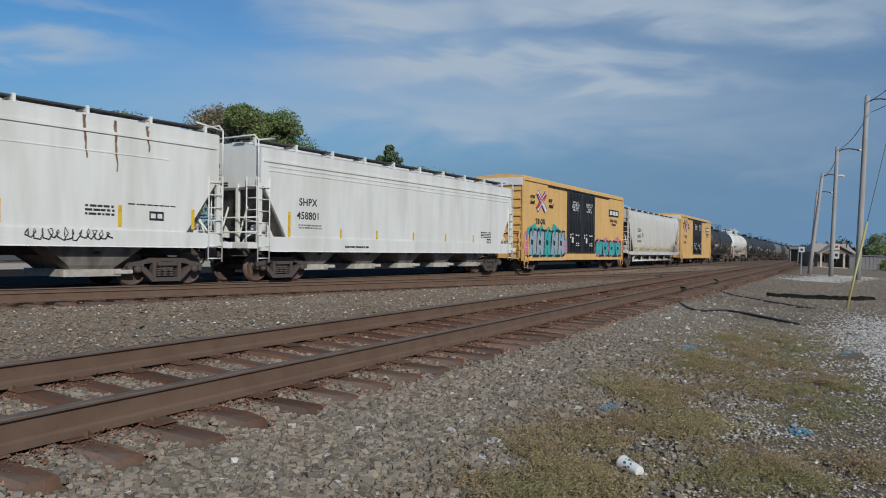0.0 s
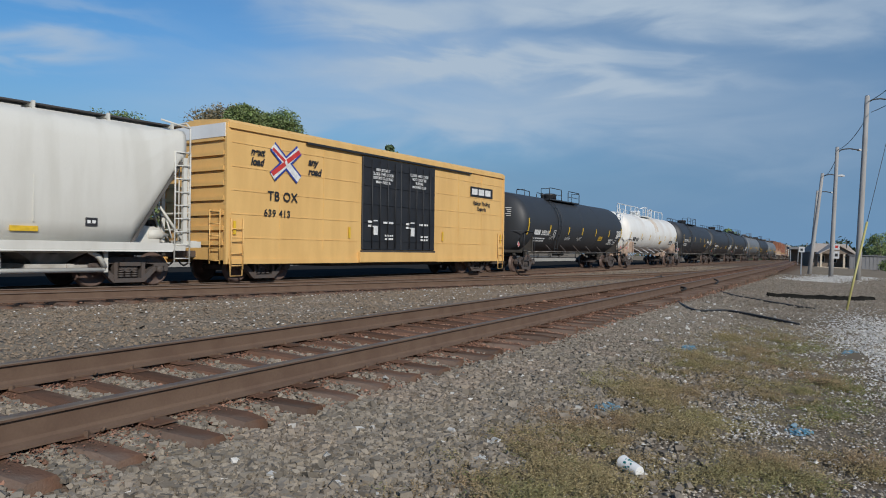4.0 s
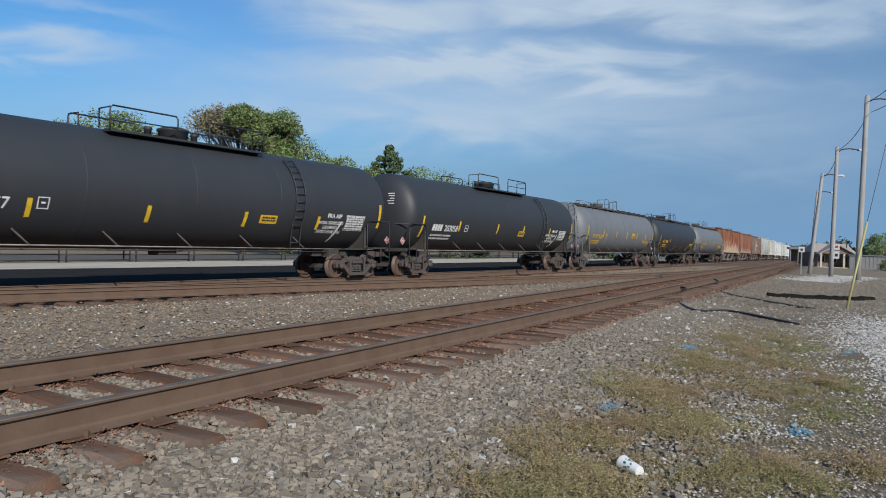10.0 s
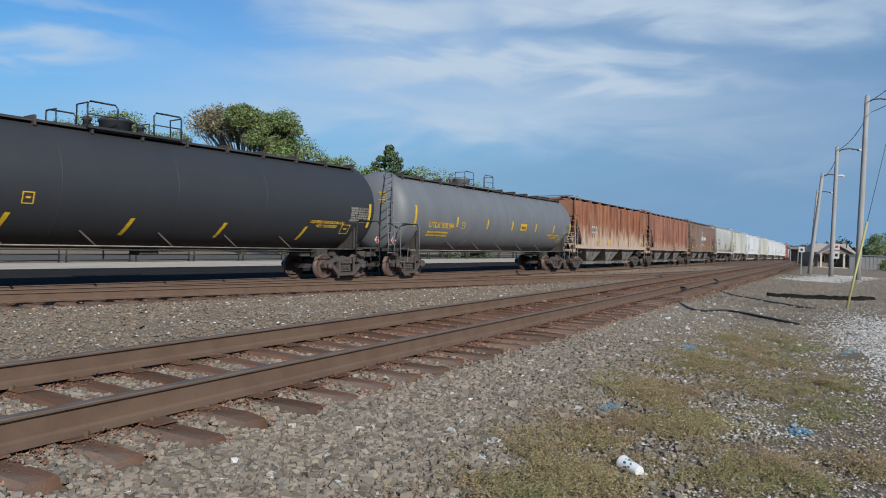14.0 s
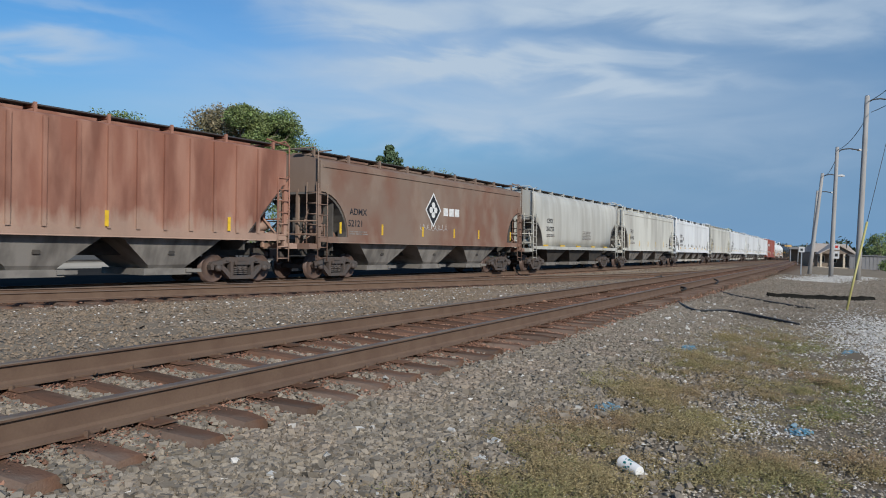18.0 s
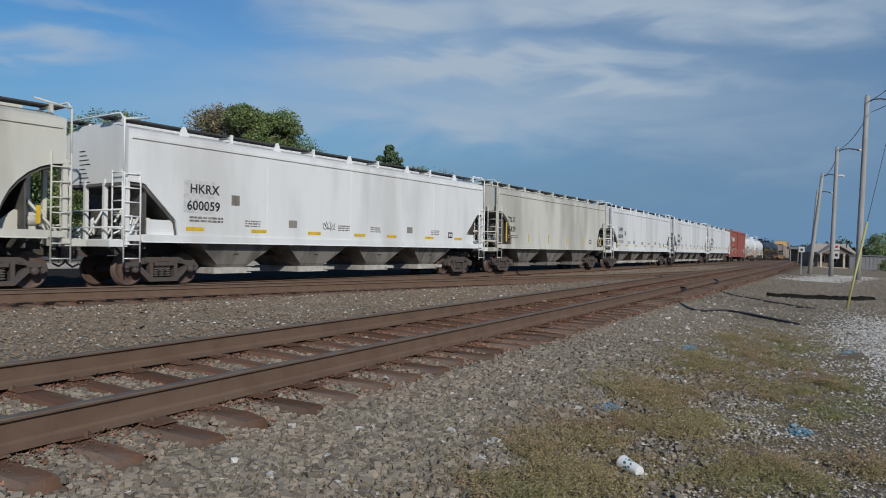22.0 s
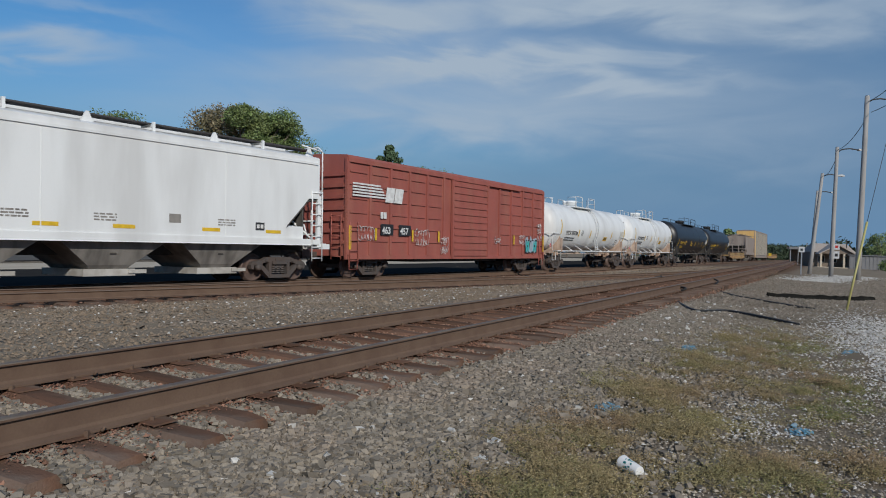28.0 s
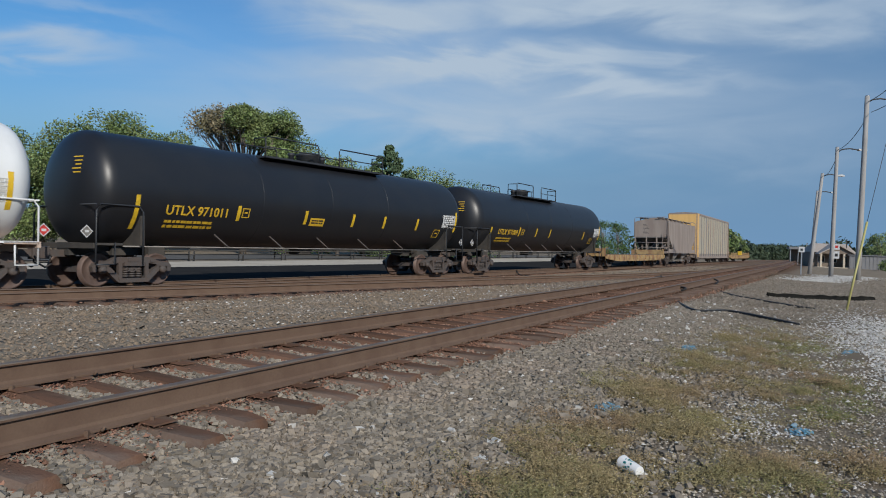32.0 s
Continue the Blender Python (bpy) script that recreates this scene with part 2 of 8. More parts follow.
M_WEED = island(mat("dry_olive_weed", (0.315, 0.254, 0.137), 0.85, second=(0.315, 0.218, 0.137), scale=0.9, amount=0.9, grain=0.2, bump=0, third=(0.249, 0.244, 0.107), third_scale=0.7, third_amount=0.8, gloss=0.0), 0.4)
M_WEEDG = island(mat("green_weed", (0.229, 0.239, 0.102), 0.8, second=(0.173, 0.173, 0.0762), scale=1.5, amount=0.7, grain=0.2, bump=0, gloss=0.0), 0.4)
M_LEAF = island(mat("dark_green_leaves", (0.135, 0.2, 0.062), 0.6, second=(0.2, 0.235, 0.085), scale=0.5, amount=0.8, grain=0.2, bump=0), 0.5)
M_LEAF2 = island(mat("bright_green_leaves", (0.08, 0.14, 0.035), 0.6, second=(0.05, 0.1, 0.03), scale=0.5, amount=0.8, grain=0.2, bump=0), 0.5)
M_LEAFY = island(mat("yellowing_leaves", (0.26, 0.21, 0.125), 0.65, second=(0.15, 0.15, 0.07), scale=0.45, amount=0.8, grain=0.2, bump=0), 0.5)
M_NEEDLE = island(mat("conifer_needles", (0.07, 0.115, 0.055), 0.7, second=(0.09, 0.14, 0.065), scale=0.8, amount=0.7, grain=0.2, bump=0), 0.4)
M_FARLEAF = island(mat("distant_leaves", (0.045, 0.07, 0.035), 0.8, second=(0.03, 0.05, 0.03), scale=0.2, amount=0.7, grain=0.2, bump=0), 0.4)
M_BARK = mat("grey_bark", (0.17, 0.14, 0.115), 0.9, second=(0.26, 0.23, 0.2), scale=3, amount=0.5, grain=0.3, bump=0.3, stretch=(2, 2, 0.5))
M_CONC = mat("pale_concrete", (0.557, 0.49, 0.394), 0.85, second=(0.442, 0.384, 0.298), scale=0.7, amount=0.6, fine=20, grain=0.15, bump=0.1, third=(0.403, 0.365, 0.307), third_scale=0.25, third_amount=0.4, gloss=0.0)
M_ASPHALT = mat("dark_asphalt", (0.036, 0.036, 0.036), 0.9, second=(0.05, 0.049, 0.047), scale=1.0, fine=30, grain=0.3, bump=0.2, gloss=0.0)
M_FENCE = mat("dark_fence_steel", (0.035, 0.033, 0.032), 0.6, grain=0.2)
M_HOSE = mat("black_rubber_hose", (0.018, 0.018, 0.018), 0.6, grain=0.2, bump=0.05)
M_RIDGE = mat("rough_black_ridge", (0.022, 0.021, 0.018), 0.95, second=(0.035, 0.033, 0.026), scale=4, fine=20, grain=0.4, bump=0.6, dist=0.03, gloss=0.0)
M_STAKE = mat("yellow_guy_guard", (0.46, 0.42, 0.16), 0.5, second=(0.38, 0.33, 0.12), scale=4, grain=0.1, bump=0.02)
M_WIRE = mat("dark_wire", (0.05, 0.05, 0.052), 0.6, grain=0.1, bump=0)
M_GALV = mat("galvanised_steel", (0.42, 0.43, 0.44), 0.45, metal=0.6, second=(0.33, 0.34, 0.35), scale=6, grain=0.1, bump=0.02)
M_SIGNW = mat("white_sign", (0.62, 0.62, 0.61), 0.5, grain=0.06, bump=0)
M_WALL = mat("tan_depot_wall", (0.2, 0.16, 0.125), 0.85, second=(0.15, 0.12, 0.1), scale=1.5, grain=0.15, bump=0.05)
M_ROOFT = mat("tan_shingle_roof", (0.42, 0.36, 0.31), 0.85, second=(0.34, 0.29, 0.25), scale=2.5, fine=25, grain=0.2, bump=0.15, stretch=(1, 1, 3))
M_DARKGLASS = mat("dark_glass", (0.02, 0.025, 0.03), 0.1, grain=0.05, bump=0)
M_GREYWALL = mat("grey_metal_wall", (0.2, 0.2, 0.205), 0.7, second=(0.16, 0.16, 0.165), scale=1.0, grain=0.08, bump=0.03)
M_CUP = mat("waxed_paper_cup", (0.75, 0.75, 0.73), 0.45, second=(0.62, 0.6, 0.56), scale=12, grain=0.05, bump=0.02)
M_POLE = mat("weathered_pole", (0.39, 0.38, 0.365), 0.9, second=(0.3, 0.285, 0.27), scale=2.0, amount=0.6, grain=0.3, bump=0.3, stretch=(4, 4, 0.3))

# ---- building tools ----
def mesh_of(name, bm, material, smooth=False):
    me = bpy.data.meshes.new(name)
    bm.normal_update()
    bm.to_mesh(me)
    bm.free()
    for m in (material if isinstance(material, (list, tuple)) else [material]):
        me.materials.append(m)
    if smooth:
        me.shade_smooth()
    return me


def part(name, bm, material, parent=None, label="", at=None, smooth=False):
    """Links a bmesh (or a ready mesh) as one mesh object under its thing."""
    me = bm if isinstance(bm, bpy.types.Mesh) else mesh_of(name, bm, material, smooth)
    ob = new(name, me)
    ob.parent = parent
    if at is not None:
        ob.matrix_local = at if isinstance(at, Matrix) else Matrix.Translation(at)
    return tagged(ob, label)


def thing(name, label, category, group="", kind="", at=None):
    ob = new(name)
    ob.empty_display_size = 0.3
    if at is not None:
        ob.matrix_world = at
    return tagged(ob, label, category, group, kind)


def box(bm, x0, x1, y0, y1, z0, z1, m=0):
    v = [bm.verts.new((x, y, z)) for x in (x0, x1) for y in (y0, y1) for z in (z0, z1)]
    for q in ((0, 1, 3, 2), (4, 6, 7, 5), (0, 4, 5, 1), (2, 3, 7, 6), (0, 2, 6, 4), (1, 5, 7, 3)):
        bm.faces.new([v[i] for i in q]).material_index = m
    return v


def boxes(*rows, m=0):
    bm = bmesh.new()
    for r in rows:
        box(bm, *r)
    return bm


def bevelled(x0, x1, y0, y1, z0, z1, w=0.02):
    bm = boxes((x0, x1, y0, y1, z0, z1))
    bmesh.ops.bevel(bm, geom=bm.edges[:], offset=w, segments=1, affect="EDGES")
    return bm


def tube(bm, pts, r, sides=6, close=True, m=0):
    """A round bar along a line of points."""
    pts = [Vector(p) for p in pts]
    rings = []
    for i, p in enumerate(pts):
        d = (pts[min(i + 1, len(pts) - 1)] - pts[max(i - 1, 0)]).normalized()
        u = d.orthogonal().normalized() if abs(d.z) > 0.9 else d.cross(Vector((0, 0, 1))).normalized()
        w = d.cross(u)
        rr = r[i] if isinstance(r, (list, tuple)) else r
        rings.append([bm.verts.new(p + (u * math.cos(k * math.tau / sides) + w * math.sin(k * math.tau / sides)) * rr) for k in range(sides)])
    for a0, b0 in zip(rings, rings[1:]):
        for k in range(sides):
            f = bm.faces.new((a0[k], a0[(k + 1) % sides], b0[(k + 1) % sides], b0[k]))
            f.material_index, f.smooth = m, True
    if close:
        bm.faces.new(rings[0][::-1]).material_index = m
        bm.faces.new(rings[-1]).material_index = m
    return bm


def tubes(*lines, r=0.02, sides=6):
    bm = bmesh.new()
    for pts in lines:
        tube(bm, pts, r, sides)
    return bm


def lathe(profile, axis="y", sides=24, bm=None, smooth=True):
    """Turns a profile of (along, radius) round an axis."""
    bm = bm or bmesh.new()
    rings = []
    for t, r in profile:
        ring = []
        for k in range(sides):
            c, s = math.cos(k * math.tau / sides) * r, math.sin(k * math.tau / sides) * r
            ring.append(bm.verts.new({"x": (t, c, s), "y": (c, t, -s), "z": (c, s, t)}[axis]))
        rings.append(ring)
    for a0, b0 in zip(rings, rings[1:]):
        for k in range(sides):
            bm.faces.new((a0[k], a0[(k + 1) % sides], b0[(k + 1) % sides], b0[k])).smooth = smooth
    bm.faces.new(rings[0][::-1])
    bm.faces.new(rings[-1])
    bmesh.ops.recalc_face_normals(bm, faces=bm.faces[:])
    return bm


def prism(poly, y0, y1, bm=None, m=0):
    """A polygon of (x, z) drawn out from y0 to y1."""
    bm = bm or bmesh.new()
    a0 = [bm.verts.new((x, y0, z)) for x, z in poly]
    b0 = [bm.verts.new((x, y1, z)) for x, z in poly]
    fs = [bm.faces.new(a0), bm.faces.new(b0[::-1])]
    k = len(poly)
    for i in range(k):
        fs.append(bm.faces.new((a0[i], b0[i], b0[(i + 1) % k], a0[(i + 1) % k])))
    for f in fs:
        f.material_index = m
    bmesh.ops.recalc_face_normals(bm, faces=fs)
    return bm


def along_x(poly, x0, x1):
    """A polygon of (y, z) drawn out from x0 to x1."""
    bm = prism(poly, x0, x1)
    for v in bm.verts:
        v.co = (v.co.y, v.co.x, v.co.z)
    bmesh.ops.recalc_face_normals(bm, faces=bm.faces[:])
    return bm


def loft(rings, bm=None, caps=True, smooth=False):
    bm = bm or bmesh.new()
    vs = [[bm.verts.new(p) for p in ring] for ring in rings]
    k = len(rings[0])
    fs = []
    for a0, b0 in zip(vs, vs[1:]):
        for i in range(k):
            f = bm.faces.new((a0[i], a0[(i + 1) % k], b0[(i + 1) % k], b0[i]))
            f.smooth = smooth
            fs.append(f)
    if caps:
        fs += [bm.faces.new(vs[0][::-1]), bm.faces.new(vs[-1])]
    bmesh.ops.recalc_face_normals(bm, faces=fs)
    return bm


def raw_mesh(name, verts, faces, material, smooth=False):
    me = bpy.data.meshes.new(name)
    me.from_pydata(verts, [], faces)
    me.materials.append(material)
    if smooth:
        me.shade_smooth()
    me.update()
    return me


KEPT = {}


def kept(key, maker):
    """One shared mesh for each key."""
    if key not in KEPT:
        KEPT[key] = maker()
    return KEPT[key]


# ---- the plan of the two tracks ----
NEAR = 0.4987                       # heading of the near track, radians from +y towards +x
def integrate(heads, start, x0, y0, lo, hi, step=0.5):
    s = np.arange(lo, hi + step, step)
    h = np.interp(s, [k for k, _ in heads], [v for _, v in heads])
    x = np.concatenate([[0], np.cumsum((np.sin(h[1:]) + np.sin(h[:-1])) / 2 * step)])
    y = np.concatenate([[0], np.cumsum((np.cos(h[1:]) + np.cos(h[:-1])) / 2 * step)])
    return s, x - np.interp(start, s, x) + x0, y - np.interp(start, s, y) + y0, h


FAR_S, FAR_X, FAR_Y, FAR_H = integrate([(-40, 0.70), (-15, 0.652), (0, 0.603), (10, 0.577), (35, 0.534), (60, 0.513), (85, 0.506), (160, 0.5085), (210, 0.494), (235, 0.4775), (260, 0.456), (285, 0.434), (310, 0.43), (360, 0.455), (420, 0.47)], 0, -7.979, 20.982, -520, 760)
NEAR_S, NEAR_X, NEAR_Y, NEAR_H = integrate([(50, NEAR), (90, 0.475), (250, 0.455), (400, 0.47)], 0, -math.cos(NEAR) * 4.80, math.sin(NEAR) * 4.80, -60, 700)
CANT = 0.0268


def grade(s):
    s = np.maximum(s, 0.0)
    return -0.2038 * (np.minimum(s, 400) / 100) ** 2 - np.maximum(s - 400, 0) * 0.0163


def far_at(s, off=0.0, z=0.0):
    """A point of the far track: off metres towards its left (away from the camera), z above the rails."""
    x, y, h = np.interp(s, FAR_S, FAR_X), np.interp(s, FAR_S, FAR_Y), np.interp(s, FAR_S, FAR_H)
    o = off * math.cos(CANT) + z * math.sin(CANT)
    zz = z * math.cos(CANT) - off * math.sin(CANT) - 0.4265 + grade(s)
    return Vector((x - o * math.cos(h), y + o * math.sin(h), zz))


def near_at(s, off=0.0, z=0.0):
    x, y, h = np.interp(s, NEAR_S, NEAR_X), np.interp(s, NEAR_S, NEAR_Y), np.interp(s, NEAR_S, NEAR_H)
    return Vector((x - off * math.cos(h), y + off * math.sin(h), z + grade(s) + 0.014 + 0.012 * (off + 0.754)))


def middle_line(a0):
    """How far left of the camera the middle track runs: it closes in on the near track and joins it."""
    a0 = np.asarray(a0, float)
    early = 14.227 -0.2326 * (np.minimum(a0, 30.0) - 10) - 0.0035 * np.clip(10 - a0, 0, 12) ** 2
    return 4.8 + (early - 4.8) * np.exp(-np.clip(a0 - 30.0, 0, None) * 0.0487)


def middle_at(s, off=0.0, z=0.0):
    """A point of the middle track, s metres along the near track's heading."""
    p0, p1 = float(middle_line(s)), float(middle_line(s + 0.2))
    tx, ty = xy_at(s, p0), xy_at(s + 0.2, p1)
    h = math.atan2(ty[0] - tx[0], ty[1] - tx[1])
    return Vector((tx[0] - off * math.cos(h), tx[1] + off * math.sin(h), z - 0.235 - 0.03 * off + grade(s)))


def xy_at(a0, p0):
    return a0 * math.sin(NEAR) - p0 * math.cos(NEAR), a0 * math.cos(NEAR) + p0 * math.sin(NEAR)


def plan(x, y):
    """Distance along the near track's heading and to its left."""
    return x * math.sin(NEAR) + y * math.cos(NEAR), -x * math.cos(NEAR) + y * math.sin(NEAR)


FAR_A, FAR_P = plan(FAR_X, FAR_Y)
NEAR_A, NEAR_P = plan(NEAR_X, NEAR_Y)


def ground_z(x, y):
    """Height of the ground, for numbers or arrays."""
    a0, p0 = plan(np.asarray(x, float), np.asarray(y, float))
    pn, pf = np.interp(a0, NEAR_A, NEAR_P), np.interp(a0, FAR_A, FAR_P)
    q = (p0 - pn) / np.maximum(pf - pn, 3.0)
    left = np.interp(q, [0, 0.16, 0.55, 0.74, 0.86, 1.0, 1.15], [-0.275, -0.29, -0.44, -0.5, -0.6, -0.66, -0.68])
    left = left - np.clip(p0 - pf - 3, 0, 30) * 0.012
    right = np.interp(p0 - pn, [-120, -20, -5, -3, -1.8, 0], [-0.75, -0.5, -0.37, -0.34, -0.295, -0.275])
    return np.where(p0 > pn, left, right) + grade(a0) * 0.9 - np.where(p0 < pn, np.clip(a0 - 15, 0, 60) * 0.006, 0)

# ---- ground ----
def build_ground():
    def axis(rows):
        out = []
        for lo, hi, n in rows:
            out += list(np.linspace(lo, hi, n, endpoint=False))
        return np.array(out + [rows[-1][1]])
    aa = axis([(-3000, -200, 8), (-200, -40, 10), (-40, 0, 20), (0, 30, 60), (30, 120, 60), (120, 500, 60), (500, 3500, 14)])
    pp = axis([(-3000, -200, 8), (-200, -40, 10), (-40, -6, 24), (-6, 24, 90), (24, 60, 24), (60, 300, 16), (300, 3000, 8)])
    A, P = np.meshgrid(aa, pp, indexing="ij")
    X = A * math.sin(NEAR) - P * math.cos(NEAR)
    Y = A * math.cos(NEAR) + P * math.sin(NEAR)
    Z = ground_z(X, Y)
    rng = np.random.default_rng(3)
    Z = Z + rng.normal(0, 0.012, Z.shape)
    nv = len(pp)
    verts = np.stack([X, Y, Z], -1).reshape(-1, 3).tolist()
    faces = [(i * nv + j, i * nv + j + 1, (i + 1) * nv + j + 1, (i + 1) * nv + j) for i in range(len(aa) - 1) for j in range(nv - 1)]
    faces = [f[::-1] for f in faces]
    ob = new("ground", raw_mesh("ground", verts, faces, M_GROUND, True))
    # dirt zones: rust dust by the rails, brown earth under the weeds, pale chippings
    a0, p0 = plan(X, Y)
    pn, pf = np.interp(a0, NEAR_A, NEAR_P), np.interp(a0, FAR_A, FAR_P)
    rust = np.exp(-((p0 - pn) / 1.9) ** 2) + 1.0 * np.exp(-((p0 - pf) / 2.6) ** 4)
    rust = rust + np.exp(-((p0 - middle_line(a0)) / 1.6) ** 4)
    rust = np.maximum(rust, 0.8 * np.clip((a0 - 35) / 50, 0, 1) * (p0 > pn - 1.5) * (p0 < pf + 2))
    earth = np.clip((2.5 - p0) / 0.8, 0, 1) * np.clip((24 - a0) / 8, 0, 1) * np.clip((p0 + 14) / 6, 0, 1)
    zone = ob.data.attributes.new("zone", "FLOAT_COLOR", "POINT")
    zone.data.foreach_set("color", np.stack([np.clip(rust, 0, 1), earth, earth * 0, earth * 0 + 1], -1).reshape(-1))
    n, l = M_GROUND.node_tree.nodes, M_GROUND.node_tree.links
    b = n["Principled BSDF"]
    base = b.inputs["Base Color"].links[0].from_socket
    at = n.new("ShaderNodeAttribute")
    at.attribute_name = "zone"
    sep = n.new("ShaderNodeSeparateColor")
    l.new(at.outputs["Color"], sep.inputs[0])
    for channel, colour, k in (("Red", (0.15, 0.098, 0.074), 0.85), ("Green", (0.165, 0.135, 0.1), 0.8)):
        mx = n.new("ShaderNodeMix")
        mx.data_type = "RGBA"
        mul = n.new("ShaderNodeMath")
        mul.operation = "MULTIPLY"
        mul.inputs[1].default_value = k
        l.new(sep.outputs[channel], mul.inputs[0])
        l.new(mul.outputs[0], mx.inputs["Factor"])
        l.new(base, mx.inputs["A"])
        mx.inputs["B"].default_value = (*colour, 1)
        base = mx.outputs["Result"]
    l.new(base, b.inputs["Base Color"])
    return tagged(ob, "grey gravel ground with brown dust along the tracks", "ground", kind="structure")


ground = build_ground()

# ---- rails ----
RAIL_SECTION = [(-0.076, -0.186), (-0.076, -0.174), (-0.024, -0.156), (-0.0088, -0.138), (-0.0088, -0.03), (-0.036, -0.02), (-0.0375, -0.007), (-0.031, 0.0),
                (0.031, 0.0), (0.0375, -0.007), (0.036, -0.02), (0.0088, -0.03), (0.0088, -0.138), (0.024, -0.156), (0.076, -0.174), (0.076, -0.186)]


def build_rail(fn, off, stations):
    rings = [[tuple(fn(s, off - dx, dz)) for dx, dz in RAIL_SECTION] for s in stations]
    bm = loft(rings)
    bm.faces.ensure_lookup_table()
    k = len(RAIL_SECTION)
    for i, f in enumerate(bm.faces):
        if i < (len(stations) - 1) * k and i % k in (6, 7, 8):
            f.material_index = 1
    return bm


STATIONS = list(np.arange(-30, 60, 3.0)) + list(np.arange(60, 200, 8.0)) + list(np.arange(200, 640, 20.0))
track_near = thing("railway_track", "rust-brown rails on old wooden ties in grey ballast", "railway track", kind="structure")
track_mid = thing("railway_track", "rust-brown middle rails on dusty ties closing in on the nearer track", "railway track", kind="structure")
track_far = thing("railway_track", "rust-brown main line rails on wooden ties carrying the train", "railway track", kind="structure")
for root, fn in ((track_near, near_at), (track_far, far_at)):
    for side in (-0.754, 0.754):
        part("rail", build_rail(fn, side, STATIONS), [M_RAIL, M_HEAD], root)

for side in (-0.754, 0.754):
    part("rail", build_rail(middle_at, side, list(np.arange(-14, 60, 2.0))), [M_RAIL, M_HEAD], track_mid)

# ---- loose stones ----
def xy(a0, p0):
    return a0 * math.sin(NEAR) - p0 * math.cos(NEAR), a0 * math.cos(NEAR) + p0 * math.sin(NEAR)


BLOCK_V = np.array([(x, y, z) for x in (-1, 1) for y in (-1, 1) for z in (-1, 1)]) * 0.72
BLOCK_F = np.array([t for q in ((0, 1, 3, 2), (4, 6, 7, 5), (0, 4, 5, 1), (2, 3, 7, 6), (0, 2, 6, 4), (1, 5, 7, 3)) for t in ((q[0], q[1], q[2]), (q[0], q[2], q[3]))])
OCT_V = np.array([(1, 0.2, 0), (-0.9, -0.1, 0.1), (0.1, 1, 0), (-0.2, -1, 0.1), (0, 0.1, 0.9), (0.1, 0, -0.8)])
OCT_F = np.array([(0, 2, 4), (2, 1, 4), (1, 3, 4), (3, 0, 4), (2, 0, 5), (1, 2, 5), (3, 1, 5), (0, 3, 5)])


def stones(name, label, material, a_rng, p_rng, count, size, seed, fine=True, sink=0.25, keep=None, zfn=None):
    """Broken stones scattered over a stretch of the plan, joined as stuff."""
    rng = np.random.default_rng(seed)
    A, P = rng.uniform(*a_rng, count), rng.uniform(*p_rng, count)
    if keep is not None:
        ok = keep(A, P, rng)
        A, P = A[ok], P[ok]
    k = len(A)
    X, Y = xy(A, P)
    V, F = (BLOCK_V, BLOCK_F) if fine else (OCT_V[:5], OCT_F[:4])
    r = size * np.exp(rng.normal(0, 0.26, k)) * 0.5
    pts = V[None] * (1 + rng.uniform(-0.26, 0.26, (k, len(V), 3)) * (1.5 if fine else 1.0)) * (np.stack([rng.uniform(0.8, 1.35, k), rng.uniform(0.7, 1.1, k), rng.uniform(0.6, 1.0, k)], -1)[:, None] * r[:, None, None])
    t, u = rng.uniform(0, math.tau, k), rng.uniform(-0.9, 0.9, k) * (1.6 if fine else 0.6)
    c, s = np.cos(t)[:, None], np.sin(t)[:, None]
    cu, su = np.cos(u)[:, None], np.sin(u)[:, None]
    y1, z1 = pts[..., 1] * cu - pts[..., 2] * su, pts[..., 1] * su + pts[..., 2] * cu
    x2, y2 = pts[..., 0] * c - y1 * s, pts[..., 0] * s + y1 * c
    Z = (zfn or ground_z)(X, Y) + r * (0.65 - sink)
    co = np.stack([x2 + X[:, None], y2 + Y[:, None], z1 + Z[:, None]], -1).reshape(-1, 3)
    fc = (F[None] + (np.arange(k) * len(V))[:, None, None]).reshape(-1, 3)
    me = bpy.data.meshes.new(name)
    me.vertices.add(len(co))
    me.vertices.foreach_set("co", co.reshape(-1))
    me.loops.add(fc.size)
    me.loops.foreach_set("vertex_index", fc.reshape(-1))
    me.polygons.add(len(fc))
    me.polygons.foreach_set("loop_start", np.arange(0, fc.size, 3))
    me.polygons.foreach_set("loop_total", np.full(len(fc), 3))
    me.materials.append(material)
    me.shade_flat()
    me.update()
    return tagged(new(name, me), label, "gravel", kind="stuff")


def on_track(A, P):
    pn = np.interp(A, NEAR_A, NEAR_P)
    return P - pn


def up(d):
    """Ground raised by d between the rails, falling back to it past the ends of the ties."""
    def height(X, Y):
        A, P = plan(X, Y)
        return ground_z(X, Y) + d * np.interp(np.abs(on_track(A, P)), [0.0, 1.0, 1.4, 1.9], [1.0, 1.0, 0.45, 0.0])
    return height


def shoulder(A, P, rng):
    d = on_track(A, P)
    weeds = np.clip((P - 1.5) / 0.9, 0.08, 1) + np.clip((A - 16) / 10, 0, 1)
    return (np.abs(d) > 1.43 + rng.normal(0, 0.04, len(A))) & (rng.uniform(0, 1, len(A)) < weeds)


